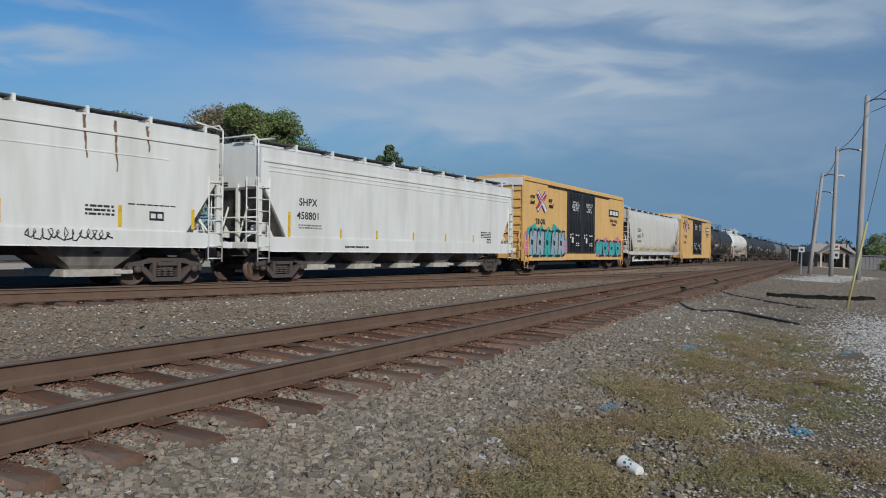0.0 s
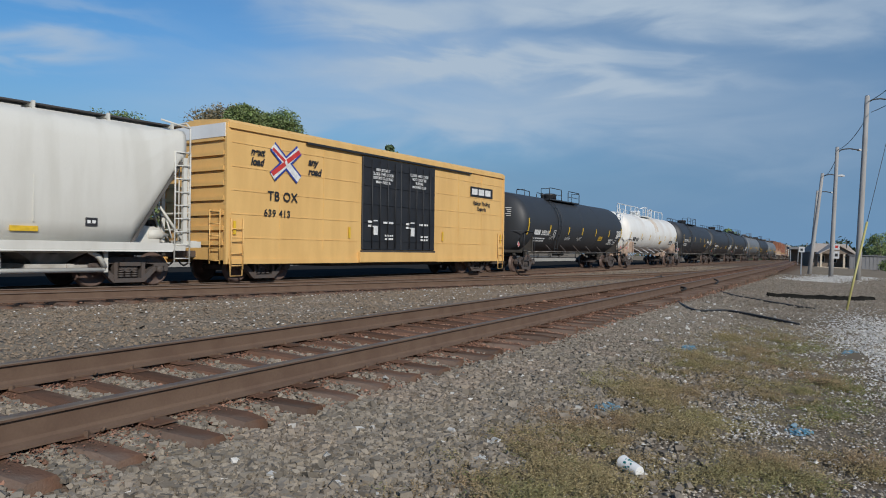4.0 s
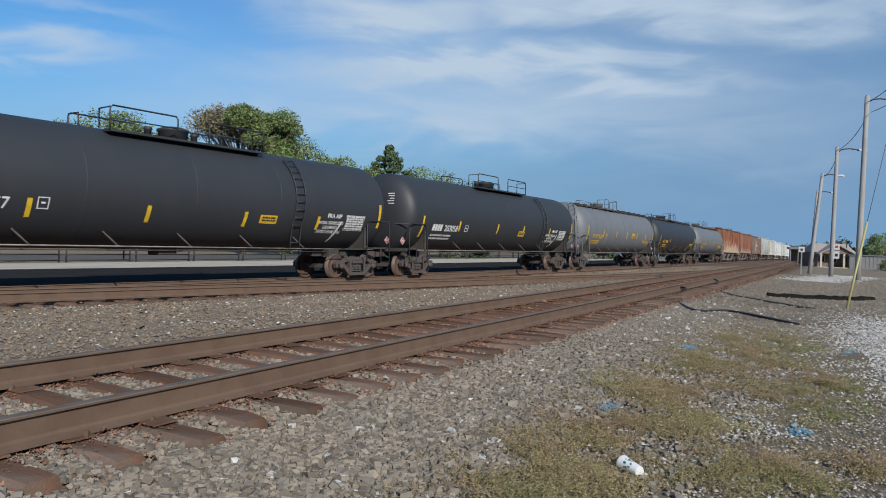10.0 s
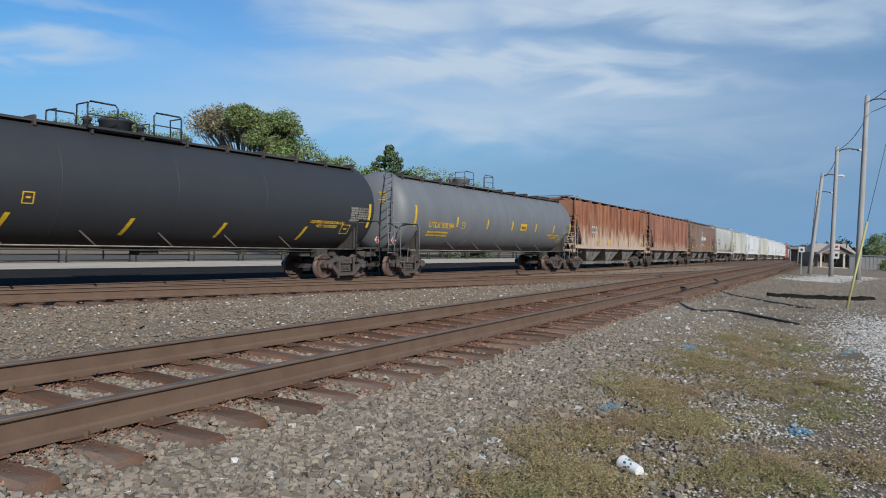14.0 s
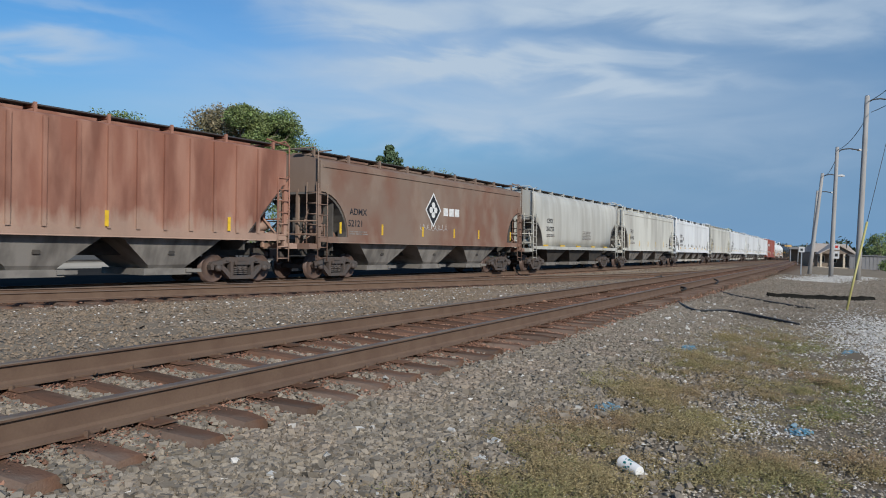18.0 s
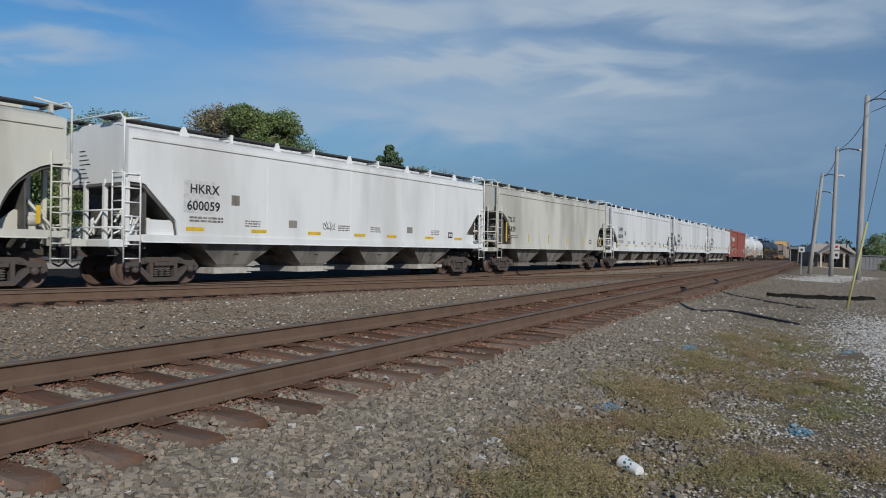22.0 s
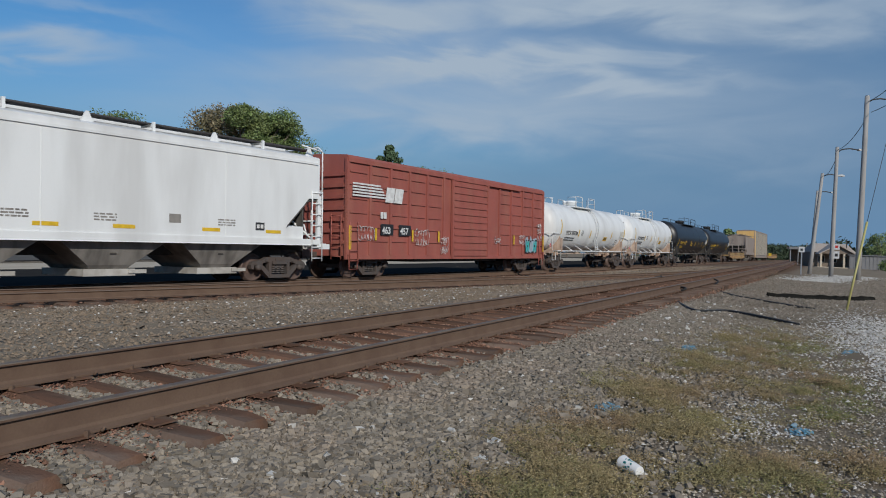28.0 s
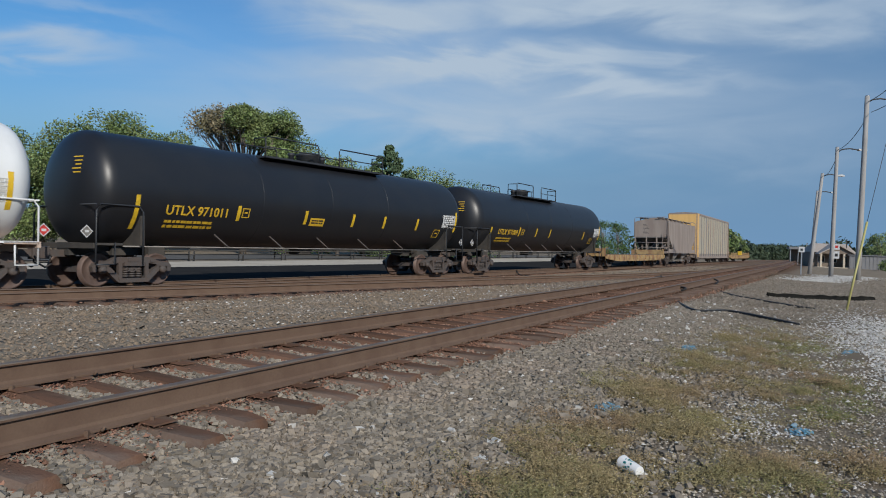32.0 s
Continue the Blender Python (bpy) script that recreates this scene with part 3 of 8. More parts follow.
stones("ballast", "broken grey ballast stones on the track shoulder", M_STONE, (-2, 9), (0.6, 3.6), 80000, 0.034, 11, True, sink=0.05, keep=shoulder, zfn=up(0.055))
stones("ballast", "small ballast chips on the track shoulder", M_STONE, (-2, 9), (0.6, 3.6), 60000, 0.023, 10, False, keep=shoulder, zfn=up(0.05))
stones("ballast", "broken grey ballast stones beside the track", M_STONE, (-16, 2), (-7, 3.6), 30000, 0.05, 9, False, keep=lambda A, P, rng: (on_track(A, P) < -1.3) & ((A < -2) | (P < 0.6)))
stones("ballast", "broken grey ballast stones beside the track", M_STONE, (9, 20), (0.2, 3.6), 52000, 0.036, 12, False, keep=shoulder, zfn=up(0.05))
stones("ballast", "broken grey ballast stones along the track", M_STONE, (20, 60), (-3.5, 3.6), 42000, 0.05, 13, False, keep=shoulder)
BROWNST = island(mat("brown_dusty_ballast", (0.248, 0.193, 0.14), 0.9, second=(0.23, 0.175, 0.128), scale=2, amount=0.6, grain=0.25, bump=0.2, third=(0.325, 0.284, 0.244), third_scale=0.6, third_amount=0.6, gloss=0.0), 0.22)
between = lambda A, P, rng: (on_track(A, P) > 1.35) & (P < np.interp(A, FAR_A, FAR_P) - 2.4 + rng.normal(0, 0.3, len(A))) & (np.abs(P - middle_line(A)) > 1.45 + rng.normal(0, 0.1, len(A)))
stones("ballast", "fine brown-grey ballast between the two tracks", BROWNST, (-3, 22), (6, 17.5), 60000, 0.042, 14, False, keep=between)
stones("ballast", "fine brown-grey ballast between the two tracks", BROWNST, (22, 70), (6, 16), 24000, 0.06, 15, False, keep=between)
mid_crib = lambda A, P, rng: (np.abs(P - middle_line(A)) < 1.5) & (np.abs((A + 6.0 + 0.2925) % 0.585 - 0.2925) > 0.12) & (on_track(A, P) > 1.3)
stones("ballast", "rust-brown ballast between the middle ties", M_RUSTSTONE, (-8, 36), (5, 17), 40000, 0.036, 45, False, sink=0.0, keep=mid_crib, zfn=lambda X, Y: ground_z(X, Y) + 0.025)
near_far = lambda A, P, rng: (np.abs(P - np.interp(A, FAR_A, FAR_P)) < 2.7) & (on_track(A, P) > 1.5)
stones("ballast", "rust-brown ballast of the main line", M_RUSTSTONE, (-12, 45), (10, 21), 26000, 0.05, 41, False, keep=near_far)
RUSTFINE = island(mat("red_rust_dust", (0.225, 0.115, 0.08), 0.95, second=(0.185, 0.105, 0.075), scale=5, amount=0.6, grain=0.2, bump=0.1, gloss=0.0), 0.35)
crib = lambda A, P, rng: (np.abs(on_track(A, P)) < 1.55) & (np.abs((A + 2.877 + 0.256) % 0.512 - 0.256) > 0.125 + rng.normal(0, 0.02, len(A)))
by_rail = lambda A, P, rng: crib(A, P, rng) & (np.abs(np.abs(on_track(A, P)) - 0.754) < np.abs(rng.normal(0, 0.16, len(A))))
near_crib = lambda A, P, rng: crib(A, P, rng) & (rng.uniform(0, 1, len(A)) < np.clip((8.0 - A) / 5.0, 0, 1))
stones("ballast", "grey ballast filling the space between the ties", M_STONE, (0.5, 8), (3.1, 6.4), 46000, 0.032, 16, True, sink=0.15, keep=near_crib, zfn=up(0.058))
stones("ballast", "brown dusty ballast filling the space between the ties", M_RUSTSTONE, (0, 14), (3.1, 6.4), 44000, 0.029, 44, False, sink=0.1, keep=crib, zfn=up(0.055))
stones("ballast", "rust-stained ballast beside the rails", M_RUSTSTONE, (-1, 14), (3.1, 6.4), 40000, 0.03, 42, False, sink=-0.1, keep=by_rail, zfn=up(0.07))
stones("ballast", "rust-stained ballast between the ties", M_RUSTSTONE, (14, 45), (3.1, 6.4), 18000, 0.045, 17, False, sink=-0.3, keep=crib, zfn=up(0.045))
fines = lambda A, P, rng: np.abs(np.abs(on_track(A, P)) - 0.754) < 0.06 + np.abs(rng.normal(0, 0.15, len(A)))
stones("rust_fines", "fine red-brown rust dust and chips heaped along the rails", RUSTFINE, (-1, 16), (3.1, 6.4), 110000, 0.0135, 43, False, sink=0.0, keep=fines, zfn=up(0.094))
stones("pale_chippings", "scattered pale limestone pieces in the ballast", M_PALE, (1.5, 20), (0.5, 3.6), 600, 0.042, 18, True, sink=0.0, keep=shoulder)
stones("pale_chippings", "pale limestone pieces between the tracks", M_PALE, (-2, 25), (6.6, 14), 1500, 0.042, 19, False, sink=0.0, keep=between)
stones("pale_chippings", "pale limestone pieces lying between the ties", M_PALE, (0, 25), (3.5, 6.2), 420, 0.055, 20, False, sink=-0.2)
patch = lambda A, P, rng: rng.uniform(0, 1, len(A)) < np.exp(-((A - 14.5) / 4.5) ** 2 - ((P + 0.75) / 0.75) ** 2) * 1.1
stones("pale_chippings", "white limestone chippings spread beside the weeds", M_PALE, (8, 24), (-3.2, 1.2), 36000, 0.036, 21, False, sink=0.1, keep=patch)
lower = lambda A, P, rng: rng.uniform(0, 1, len(A)) < 0.7 + 0.3 * np.exp(-((A - 6.3) / 0.9) ** 2 - ((P - 0.45) / 0.4) ** 2)
bare = lambda A, P, rng: rng.uniform(0, 1, len(A)) < 0.1 + 0.9 * np.exp(-((A - 6.6) / 0.8) ** 2 - ((P - 0.55) / 0.35) ** 2) + 0.25 * np.clip((-P - 0.2) / 1.0, 0, 1)
MIXED = island(mat("mixed_fine_gravel", (0.345, 0.305, 0.244), 0.9, second=(0.224, 0.183, 0.142), scale=5, amount=0.6, grain=0.25, bump=0.1, third=(0.406, 0.376, 0.325), third_scale=1.2, third_amount=0.6, gloss=0.0), 0.5)
stones("gravel", "small brown and pale gravel among the weeds", MIXED, (1.6, 16), (-3.4, 2.3), 90000, 0.021, 22, False, sink=0.0, keep=lower)
stones("gravel", "broken grey stones among the weeds", M_STONE, (1.6, 16), (-3.4, 2.3), 1500, 0.03, 24, False, sink=0.1, keep=lower)
stones("pale_chippings", "pale gravel in a bare spot among the weeds", M_PALE, (3.0, 15), (-2.8, 1.9), 40000, 0.024, 23, False, sink=-0.3, keep=bare)
BLUE_SPOTS = [(10.66, 1.76, 0.3, 0.1, 130), (6.19, 1.68, 0.15, 0.11, 150), (6.44, 0.19, 0.17, 0.1, 45), (12.0, -0.27, 0.4, 0.12, 100)]
for i, (a0, p0, ra, rp, k) in enumerate(BLUE_SPOTS):
    oval = lambda A, P, rng: ((A - a0) / ra) ** 2 + ((P - p0) / rp) ** 2 < rng.uniform(0.1, 1.1, len(A))
    stones("sprayed_stones", "gravel stones marked with blue spray paint", M_BLUEST, (a0 - ra, a0 + ra), (p0 - rp, p0 + rp), k * 4, 0.026, 30 + i, False, sink=-0.5, keep=oval)
far_white = lambda A, P, rng: rng.uniform(0, 1, len(A)) < np.exp(-(((P - 0.0) + (A - 56) * 0.12) / 1.15) ** 2)
stones("pale_chippings", "white gravel drive by the poles", M_PALE, (46, 68), (-6, 3.5), 40000, 0.075, 40, False, sink=0.2, keep=far_white)

# ---- weeds ----
def weeds(name, label, material, spots, count, height, seed):
    """Low weeds of many thin bent leaves, joined as stuff."""
    rng = np.random.default_rng(seed)
    co, fc = [], []
    w = np.array([s[4] for s in spots], float)
    pick = rng.choice(len(spots), count, p=w / w.sum())
    for i in range(count):
        a0, p0, ra, rp, _ = spots[pick[i]]
        A, P = a0 + rng.normal(0, ra), p0 + rng.normal(0, rp)
        patchy = math.sin(3.1 * A + 1.3) * math.sin(4.3 * P + 0.6 * A) + 0.6 * math.sin(7.9 * A - 5.3 * P) + 0.5 * math.sin(13.0 * P + 9.0 * A)
        if P > 2.35 or A < 2.8 or patchy < rng.uniform(-0.9, 1.3):
            continue
        X, Y = xy(A, P)
        Z = float(ground_z(X, Y))
        wide, tall = rng.uniform(0.03, 0.075), height * rng.uniform(0.5, 1.3)
        for _ in range(rng.integers(18, 30)):
            t, q = rng.uniform(0, math.tau), math.sqrt(rng.uniform(0, 1))
            x0, y0, z0 = X + math.cos(t) * q * wide, Y + math.sin(t) * q * wide, Z + tall * rng.uniform(0.0, 1.0) * (1.1 - 0.6 * q)
            u = rng.uniform(0, math.tau)
            ln, bw, up_ = rng.uniform(0.006, 0.014), rng.uniform(0.0022, 0.0045), rng.uniform(-0.004, 0.012)
            dx, dy = math.cos(u), math.sin(u)
            k = len(co)
            co += [(x0, y0, z0), (x0 + dx * ln - dy * bw, y0 + dy * ln + dx * bw, z0 + up_ * 0.7), (x0 + 2 * dx * ln, y0 + 2 * dy * ln, z0 + up_), (x0 + dx * ln + dy * bw, y0 + dy * ln - dx * bw, z0 + up_ * 0.7 - 0.003)]
            fc += [(k, k + 1, k + 2, k + 3)]
        for _ in range(3):
            t = rng.uniform(0, math.tau)
            dx, dy, h = math.cos(t) * wide, math.sin(t) * wide, tall * rng.uniform(0.6, 1.3)
            k = len(co)
            co += [(X - 0.001, Y, Z - 0.01), (X + 0.001, Y, Z - 0.01), (X + dx, Y + dy, Z + h)]
            fc += [(k, k + 1, k + 2)]
    return tagged(new(name, raw_mesh(name, co, fc, material)), label, "weeds", kind="stuff")


CLUMPS = [(7.4, 2.1), (7.2, 1.7), (5.4, 1.45), (4.65, 1.75), (4.0, 1.7), (4.2, 1.25), (8.75, 0.0), (8.0, 0.2), (12.4, 1.4), (12.35, 0.7), (9.6, 1.5), (7.0, 1.3), (4.9, 0.5), (5.2, 0.2), (5.55, -0.25), (5.85, 0.9), (3.95, 1.4), (10.5, 1.0)]
weeds("weeds", "low dry brown and olive weeds in the gravel", M_WEED, [(4.6, 1.5, 0.8, 0.4, 3), (6.0, 1.3, 0.9, 0.35, 3), (8.5, 1.4, 1.4, 0.35, 3), (11.5, 0.9, 1.8, 0.45, 3), (8.5, 0.5, 1.2, 0.3, 1.2), (4.2, 0.2, 0.7, 0.5, 1.0)], 11500, 0.068, 5)
weeds("weeds", "green weeds growing through the gravel", M_WEEDG, [(8.3, -0.05, 0.6, 0.18, 3), (4.3, 1.65, 0.5, 0.25, 2), (11.8, 0.5, 1.2, 0.35, 2), (4.4, -0.2, 0.6, 0.3, 2), (8.0, 1.6, 1.0, 0.2, 1)], 3300, 0.06, 6)
weeds("weeds", "sparse low weeds scattered over the gravel", M_WEED, [(7.5, 0.9, 3.0, 0.8, 3), (5.0, 0.6, 1.2, 0.8, 2), (11.0, 0.6, 2.2, 0.9, 1)], 5000, 0.04, 8)
weeds("weeds", "thick tufts of olive and brown weeds", M_WEED, [(a0, p0, 0.24, 0.13, 1) for a0, p0 in CLUMPS], 5200, 0.11, 7)

# ---- ties of both tracks ----
def tie_mesh(seed):
    rnd = random.Random(seed)
    bm = bmesh.new()
    xs = [-1.36, -1.2, -0.5, 0.0, 0.5, 1.1, 1.3]
    rings = []
    for x in xs:
        w, top = 0.124 + rnd.uniform(-0.014, 0.014), rnd.uniform(-0.016, 0.008)
        sag = rnd.uniform(0.004, 0.016) if abs(x) > 1.2 else rnd.uniform(0, 0.012)
        rings.append([(x, -w, -0.17), (x, -w, top - 0.045 - sag), (x, -w + 0.035, top - sag), (x, w - 0.035, top + rnd.uniform(-0.012, 0.004) - sag), (x, w, top - 0.045 - sag), (x, w, -0.17)])
    return mesh_of("tie", loft(rings, bm), M_TIE)


TIES = [tie_mesh(i) for i in range(6)]
PLATE = mesh_of("tie_plate", boxes((-0.17, 0.17, -0.095, 0.095, 0.0, 0.012)), M_TIE)
rnd = random.Random(8)


def lay_ties(root, fn, first, count, step, phase, detail):
    for i in range(count):
        s = first + step * i + rnd.uniform(-0.02, 0.02) + phase
        p0, p1 = fn(s, -1.0, -0.2), fn(s, 1.0, -0.2)
        ex = (p1 - p0).normalized()
        ey = Vector((0, 0, 1)).cross(ex).normalized()
        m = Matrix((ex, ey, ex.cross(ey))).transposed().to_4x4()
        m.translation = (p0 + p1) / 2
        m = m @ pose(rnd.uniform(-0.09, 0.09), 0, 0, 0, 0, rnd.uniform(-1.6, 1.6))
        part("tie", TIES[rnd.randrange(6)], None, root, at=m)
        if detail and s < 22:
            for o in (-0.754, 0.754):
                mm = m @ Matrix.Translation((o, 0, 0))
                part("tie_plate", PLATE, None, root, at=mm)


lay_ties(track_near, near_at, -2.85, 118, 0.512, 0.0, True)
lay_ties(track_mid, middle_at, -6.0, 82, 0.585, 0.0, False)
lay_ties(track_far, far_at, -9.0, 110, 0.55, 0.0, False)


def far_ties(fn, lo, hi, step):
    bm = bmesh.new()
    s = lo
    while s < hi:
        a0, b0 = fn(s, -1.3, -0.2), fn(s, 1.3, -0.2)
        d = (b0 - a0).normalized()
        n = Vector((-d.y, d.x, 0)) * 0.115
        dn = Vector((0, 0, -0.12))
        v = [bm.verts.new(p) for p in (a0 - n, a0 + n, b0 + n, b0 - n, a0 - n + dn, a0 + n + dn, b0 + n + dn, b0 - n + dn)]
        for q in ((0, 1, 2, 3), (0, 4, 5, 1), (1, 5, 6, 2), (2, 6, 7, 3), (3, 7, 4, 0)):
            bm.faces.new([v[k] for k in q])
        s += step
    bmesh.ops.recalc_face_normals(bm, faces=bm.faces[:])
    return bm


M_TIEFAR = island(mat("old_wooden_ties", (0.15, 0.085, 0.06), 0.9, second=(0.09, 0.055, 0.042), scale=3, amount=0.7, grain=0.3, bump=0.3), 0.3)
for root, fn, lo in ((track_near, near_at, 57.6), (track_far, far_at, 51.6)):
    tagged(part("distant_ties", far_ties(fn, lo, 260, 0.52), M_TIEFAR, root), kind="stuff")
# spike heads and rail anchors of the near track
sp = bmesh.new()
for i in range(52):
    s = -2.877 + 0.512 * i
    for o in (-0.754, 0.754):
        for d in (-0.095, 0.095):
            c = near_at(s + rnd.uniform(-0.05, 0.05), o + d, -0.172)
            box(sp, c.x - 0.013, c.x + 0.013, c.y - 0.013, c.y + 0.013, c.z - 0.03, c.z + rnd.uniform(0.0, 0.02))
        if i % 2:
            c0, c1 = near_at(s + 0.16, o - 0.11, -0.15), near_at(s + 0.16, o - 0.07, -0.175)
            tube(sp, [c0, (c0 + c1) / 2 + Vector((0, 0, -0.02)), c1], 0.011, 4)
tagged(part("spikes", sp, M_RAIL, track_near), kind="stuff")


# ---- things on the ground by the camera ----
def on_ground(x, y, lift=0.0):
    return Vector((x, y, float(ground_z(x, y)) + lift))


def build_cup():
    cup = thing("paper_cup", "open white paper cup with blue-green print lying in weeds", "cup")
    body = lathe([(0.0, 0.032), (0.004, 0.034), (0.16, 0.047), (0.166, 0.05), (0.172, 0.047), (0.168, 0.044), (0.01, 0.03)], "z", 24)
    part("cup_body", body, M_CUP, cup)
    pr = bmesh.new()
    rr = random.Random(4)
    for i in range(44):
        t, z = i * math.tau / 44 + rr.uniform(-0.1, 0.1), rr.uniform(0.045, 0.125)
        r = 0.034 + 0.013 * z / 0.16 + 0.0016
        w, h = rr.uniform(0.08, 0.22), rr.uniform(0.008, 0.024)
        vs = [pr.verts.new((r * math.cos(t + a) + (0.00003 * i) * math.cos(t), r * math.sin(t + a), zz)) for a, zz in ((-w, z), (w, z + 0.004), (w * 0.7, z + h), (-w * 0.8, z + h * 0.8))]
        pr.faces.new(vs)
    bmesh.ops.solidify(pr, geom=pr.faces[:], thickness=0.0008)
    part("print", pr, M_TEAL, cup, "blue-green printed pattern")
    c = on_ground(1.27, 4.44, 0.045)
    d = (on_ground(1.17, 4.66, 0.055) - c).normalized()
    cup.matrix_world = Matrix.Translation(c) @ d.to_track_quat("Z", "Y").to_matrix().to_4x4()


build_cup()


def scrap(x, y, seed):
    rr = random.Random(seed)
    bm = bmesh.new()
    n = 5
    g = [[bm.verts.new(((i - 2) * 0.022 + rr.uniform(-0.008, 0.008), (j - 2) * 0.018 + rr.uniform(-0.006, 0.006), rr.uniform(0, 0.045))) for j in range(n)] for i in range(n)]
    for i in range(n - 1):
        for j in range(n - 1):
            if rr.random() < 0.85:
                bm.faces.new((g[i][j], g[i + 1][j], g[i + 1][j + 1], g[i][j + 1]))
    bmesh.ops.solidify(bm, geom=bm.faces[:], thickness=0.001)
    ob = new("litter", mesh_of("litter", bm, M_CUP))
    ob.matrix_world = Matrix.Translation(on_ground(x, y, 0.005))
    tagged(ob, "crumpled white paper scrap among the weeds", "litter")


scrap(0.29, 4.62, 1)
scrap(0.40, 5.0, 2)


def hose(name, label, pts, r, material, category):
    """A hose lying on the ground, smoothed through its points."""
    fine = []
    P = [Vector(p) for p in pts]
    for i in range(len(P) - 1):
        p0, p1, p2, p3 = P[max(i - 1, 0)], P[i], P[i + 1], P[min(i + 2, len(P) - 1)]
        for k in range(6):
            t = k / 6
            fine.append(0.5 * (2 * p1 + (p2 - p0) * t + (2 * p0 - 5 * p1 + 4 * p2 - p3) * t * t + (3 * p1 - p0 - 3 * p2 + p3) * t ** 3))
    fine.append(P[-1])
    ob = new(name, mesh_of(name, tubes(fine, r=r, sides=8), material))
    return tagged(ob, label, category, group="hoses of the rail greaser")


G = on_ground
hose("hose", "black rubber hose running from the rail into the gravel", [near_at(22.6, -0.74, -0.1), near_at(22.3, -0.95, -0.12), G(6.9, 21.4, 0.03), G(6.41, 19.88, 0.03), G(5.9, 17.6, 0.03), G(5.69, 16.04, 0.03), G(6.1, 16.2, 0.03), G(6.64, 16.52, 0.03), G(6.9, 15.6, 0.03), G(7.1, 14.2, 0.02)], 0.034, M_HOSE, "hose")
hose("hose", "black rubber hose crossing the ballast shoulder", [near_at(29.4, -0.74, -0.06), near_at(29.2, -0.95, -0.14), G(10.0, 26.5, 0.02), G(9.34, 23.3, 0.02), G(9.3, 22.2, 0.02), G(9.49, 21.34, 0.02), G(9.62, 19.7, 0.02), G(9.9, 19.0, 0.0)], 0.03, M_HOSE, "hose")
hose("hose", "black hose loop at the main line rail", [far_at(20.6, -0.72, 0.02), far_at(20.4, -0.9, -0.05), far_at(19.5, -1.5, -0.16), far_at(19.0, -2.6, -0.18)], 0.03, M_HOSE, "hose")
hose("hose", "black hose loop at the inner rail", [near_at(27.0, 0.72, 0.02), near_at(26.8, 0.92, -0.05), near_at(26.9, 1.0, -0.17)], 0.035, M_HOSE, "hose")


# low black strip raised over the gravel, ragged along its edges
def ridge():
    bm = bmesh.new()
    rr = random.Random(9)
    pts = [Vector((10.87 + (15.05 - 10.87) * t, 23.92 + 1.05 * t * t - 0.25 * math.sin(3.1 * t), 0)) for t in np.linspace(0, 1, 26)]
    rings = []
    for i, p in enumerate(pts):
        w = 0.5 * min(1, i / 3 + 0.2, (25 - i) / 3 + 0.2) * rr.uniform(0.75, 1.25)
        z = float(ground_z(p.x, p.y))
        rings.append([(p.x, p.y + k * w, z + h * rr.uniform(0.8, 1.2)) for k, h in ((-1.0, 0.0), (-0.6, 0.08), (0.0, 0.12), (0.6, 0.09), (1.0, 0.0))])
    ob = new("earth_ridge", mesh_of("earth_ridge", loft(rings, bm), M_RIDGE))
    tagged(ob, "low rough black ridge across the gravel", "earth ridge")


ridge()


# ---- poles, wires, signs ----
def utility_pole(x, y, height, lean_x, lamp, r=0.15):
    c = on_ground(x, y, -0.1)
    pole = thing("utility_pole", "weathered grey wooden utility pole leaning slightly, with a street lamp arm", "utility pole", "poles beside the track", at=Matrix.Translation(c))
    top = Vector((lean_x, 0, height + 0.1))
    pts = [top * t for t in (0, 0.25, 0.5, 0.75, 1.0)]
    part("shaft", tube(bmesh.new(), pts, [r, r * 0.93, r * 0.86, r * 0.79, r * 0.72], 14), M_POLE, pole)
    part("pole_cap", lathe([(0, r * 0.75), (0.04, r * 0.6), (0.06, 0.02)], "z", 10), M_GALV, pole, at=tuple(top))
    if lamp:
        a0 = top * 0.965
        arm = [a0, a0 + Vector((0.25 * lamp, -0.1, 0.2)), a0 + Vector((0.6 * lamp, -0.2, 0.26)), a0 + Vector((lamp, -0.3, 0.16))]
        part("lamp_arm", tubes([tuple(p) for p in arm], r=0.05, sides=6), M_WIRE, pole)
        e = arm[-1]
        part("lamp_head", prism([(-0.05, 0.06), (0.4, 0.1), (0.62, 0.02), (0.6, -0.08), (0.0, -0.05)], -0.14, 0.14), M_GALV, pole, at=tuple(e))
    return c + top, c


P1, B1 = utility_pole(27.72, 47.88, 12.3, 0.16, 1.3, 0.2)
P2, B2 = utility_pole(29.1, 53.72, 9.72, 0.1, 1.4, 0.17)
P3, B3 = utility_pole(31.6, 61.78, 8.65, 0.8, 1.1, 0.17)
P4, B4 = utility_pole(37.89, 73.98, 8.27, 0.46, 1.2, 0.15)


def wire(p0, p1, sag, name="overhead_wire"):
    pts = [p0.lerp(p1, t) - Vector((0, 0, sag * 4 * t * (1 - t))) for t in np.linspace(0, 1, 14)]
    tagged(new(name, mesh_of(name, tubes([tuple(p) for p in pts], r=0.022, sides=5), M_WIRE)), "dark overhead cable between the poles", "cable", "cables of the pole line")


WT = Vector((0.1, 0, -0.35))
P0 = Vector((24.5, 36.5, 12.4))
wire(P0, P1 + WT, 0.5)
wire(P1 + WT - Vector((0, 0, 0.9)), P2 + WT * 0.5, 0.4)
wire(P2 + WT, P3 + WT * 0.5, 0.5)
wire(P3 + WT, P4 + WT * 0.5, 0.4)
wire(Vector((24.0, 34.0, 11.0)), P1 + WT * 3, 0.4)
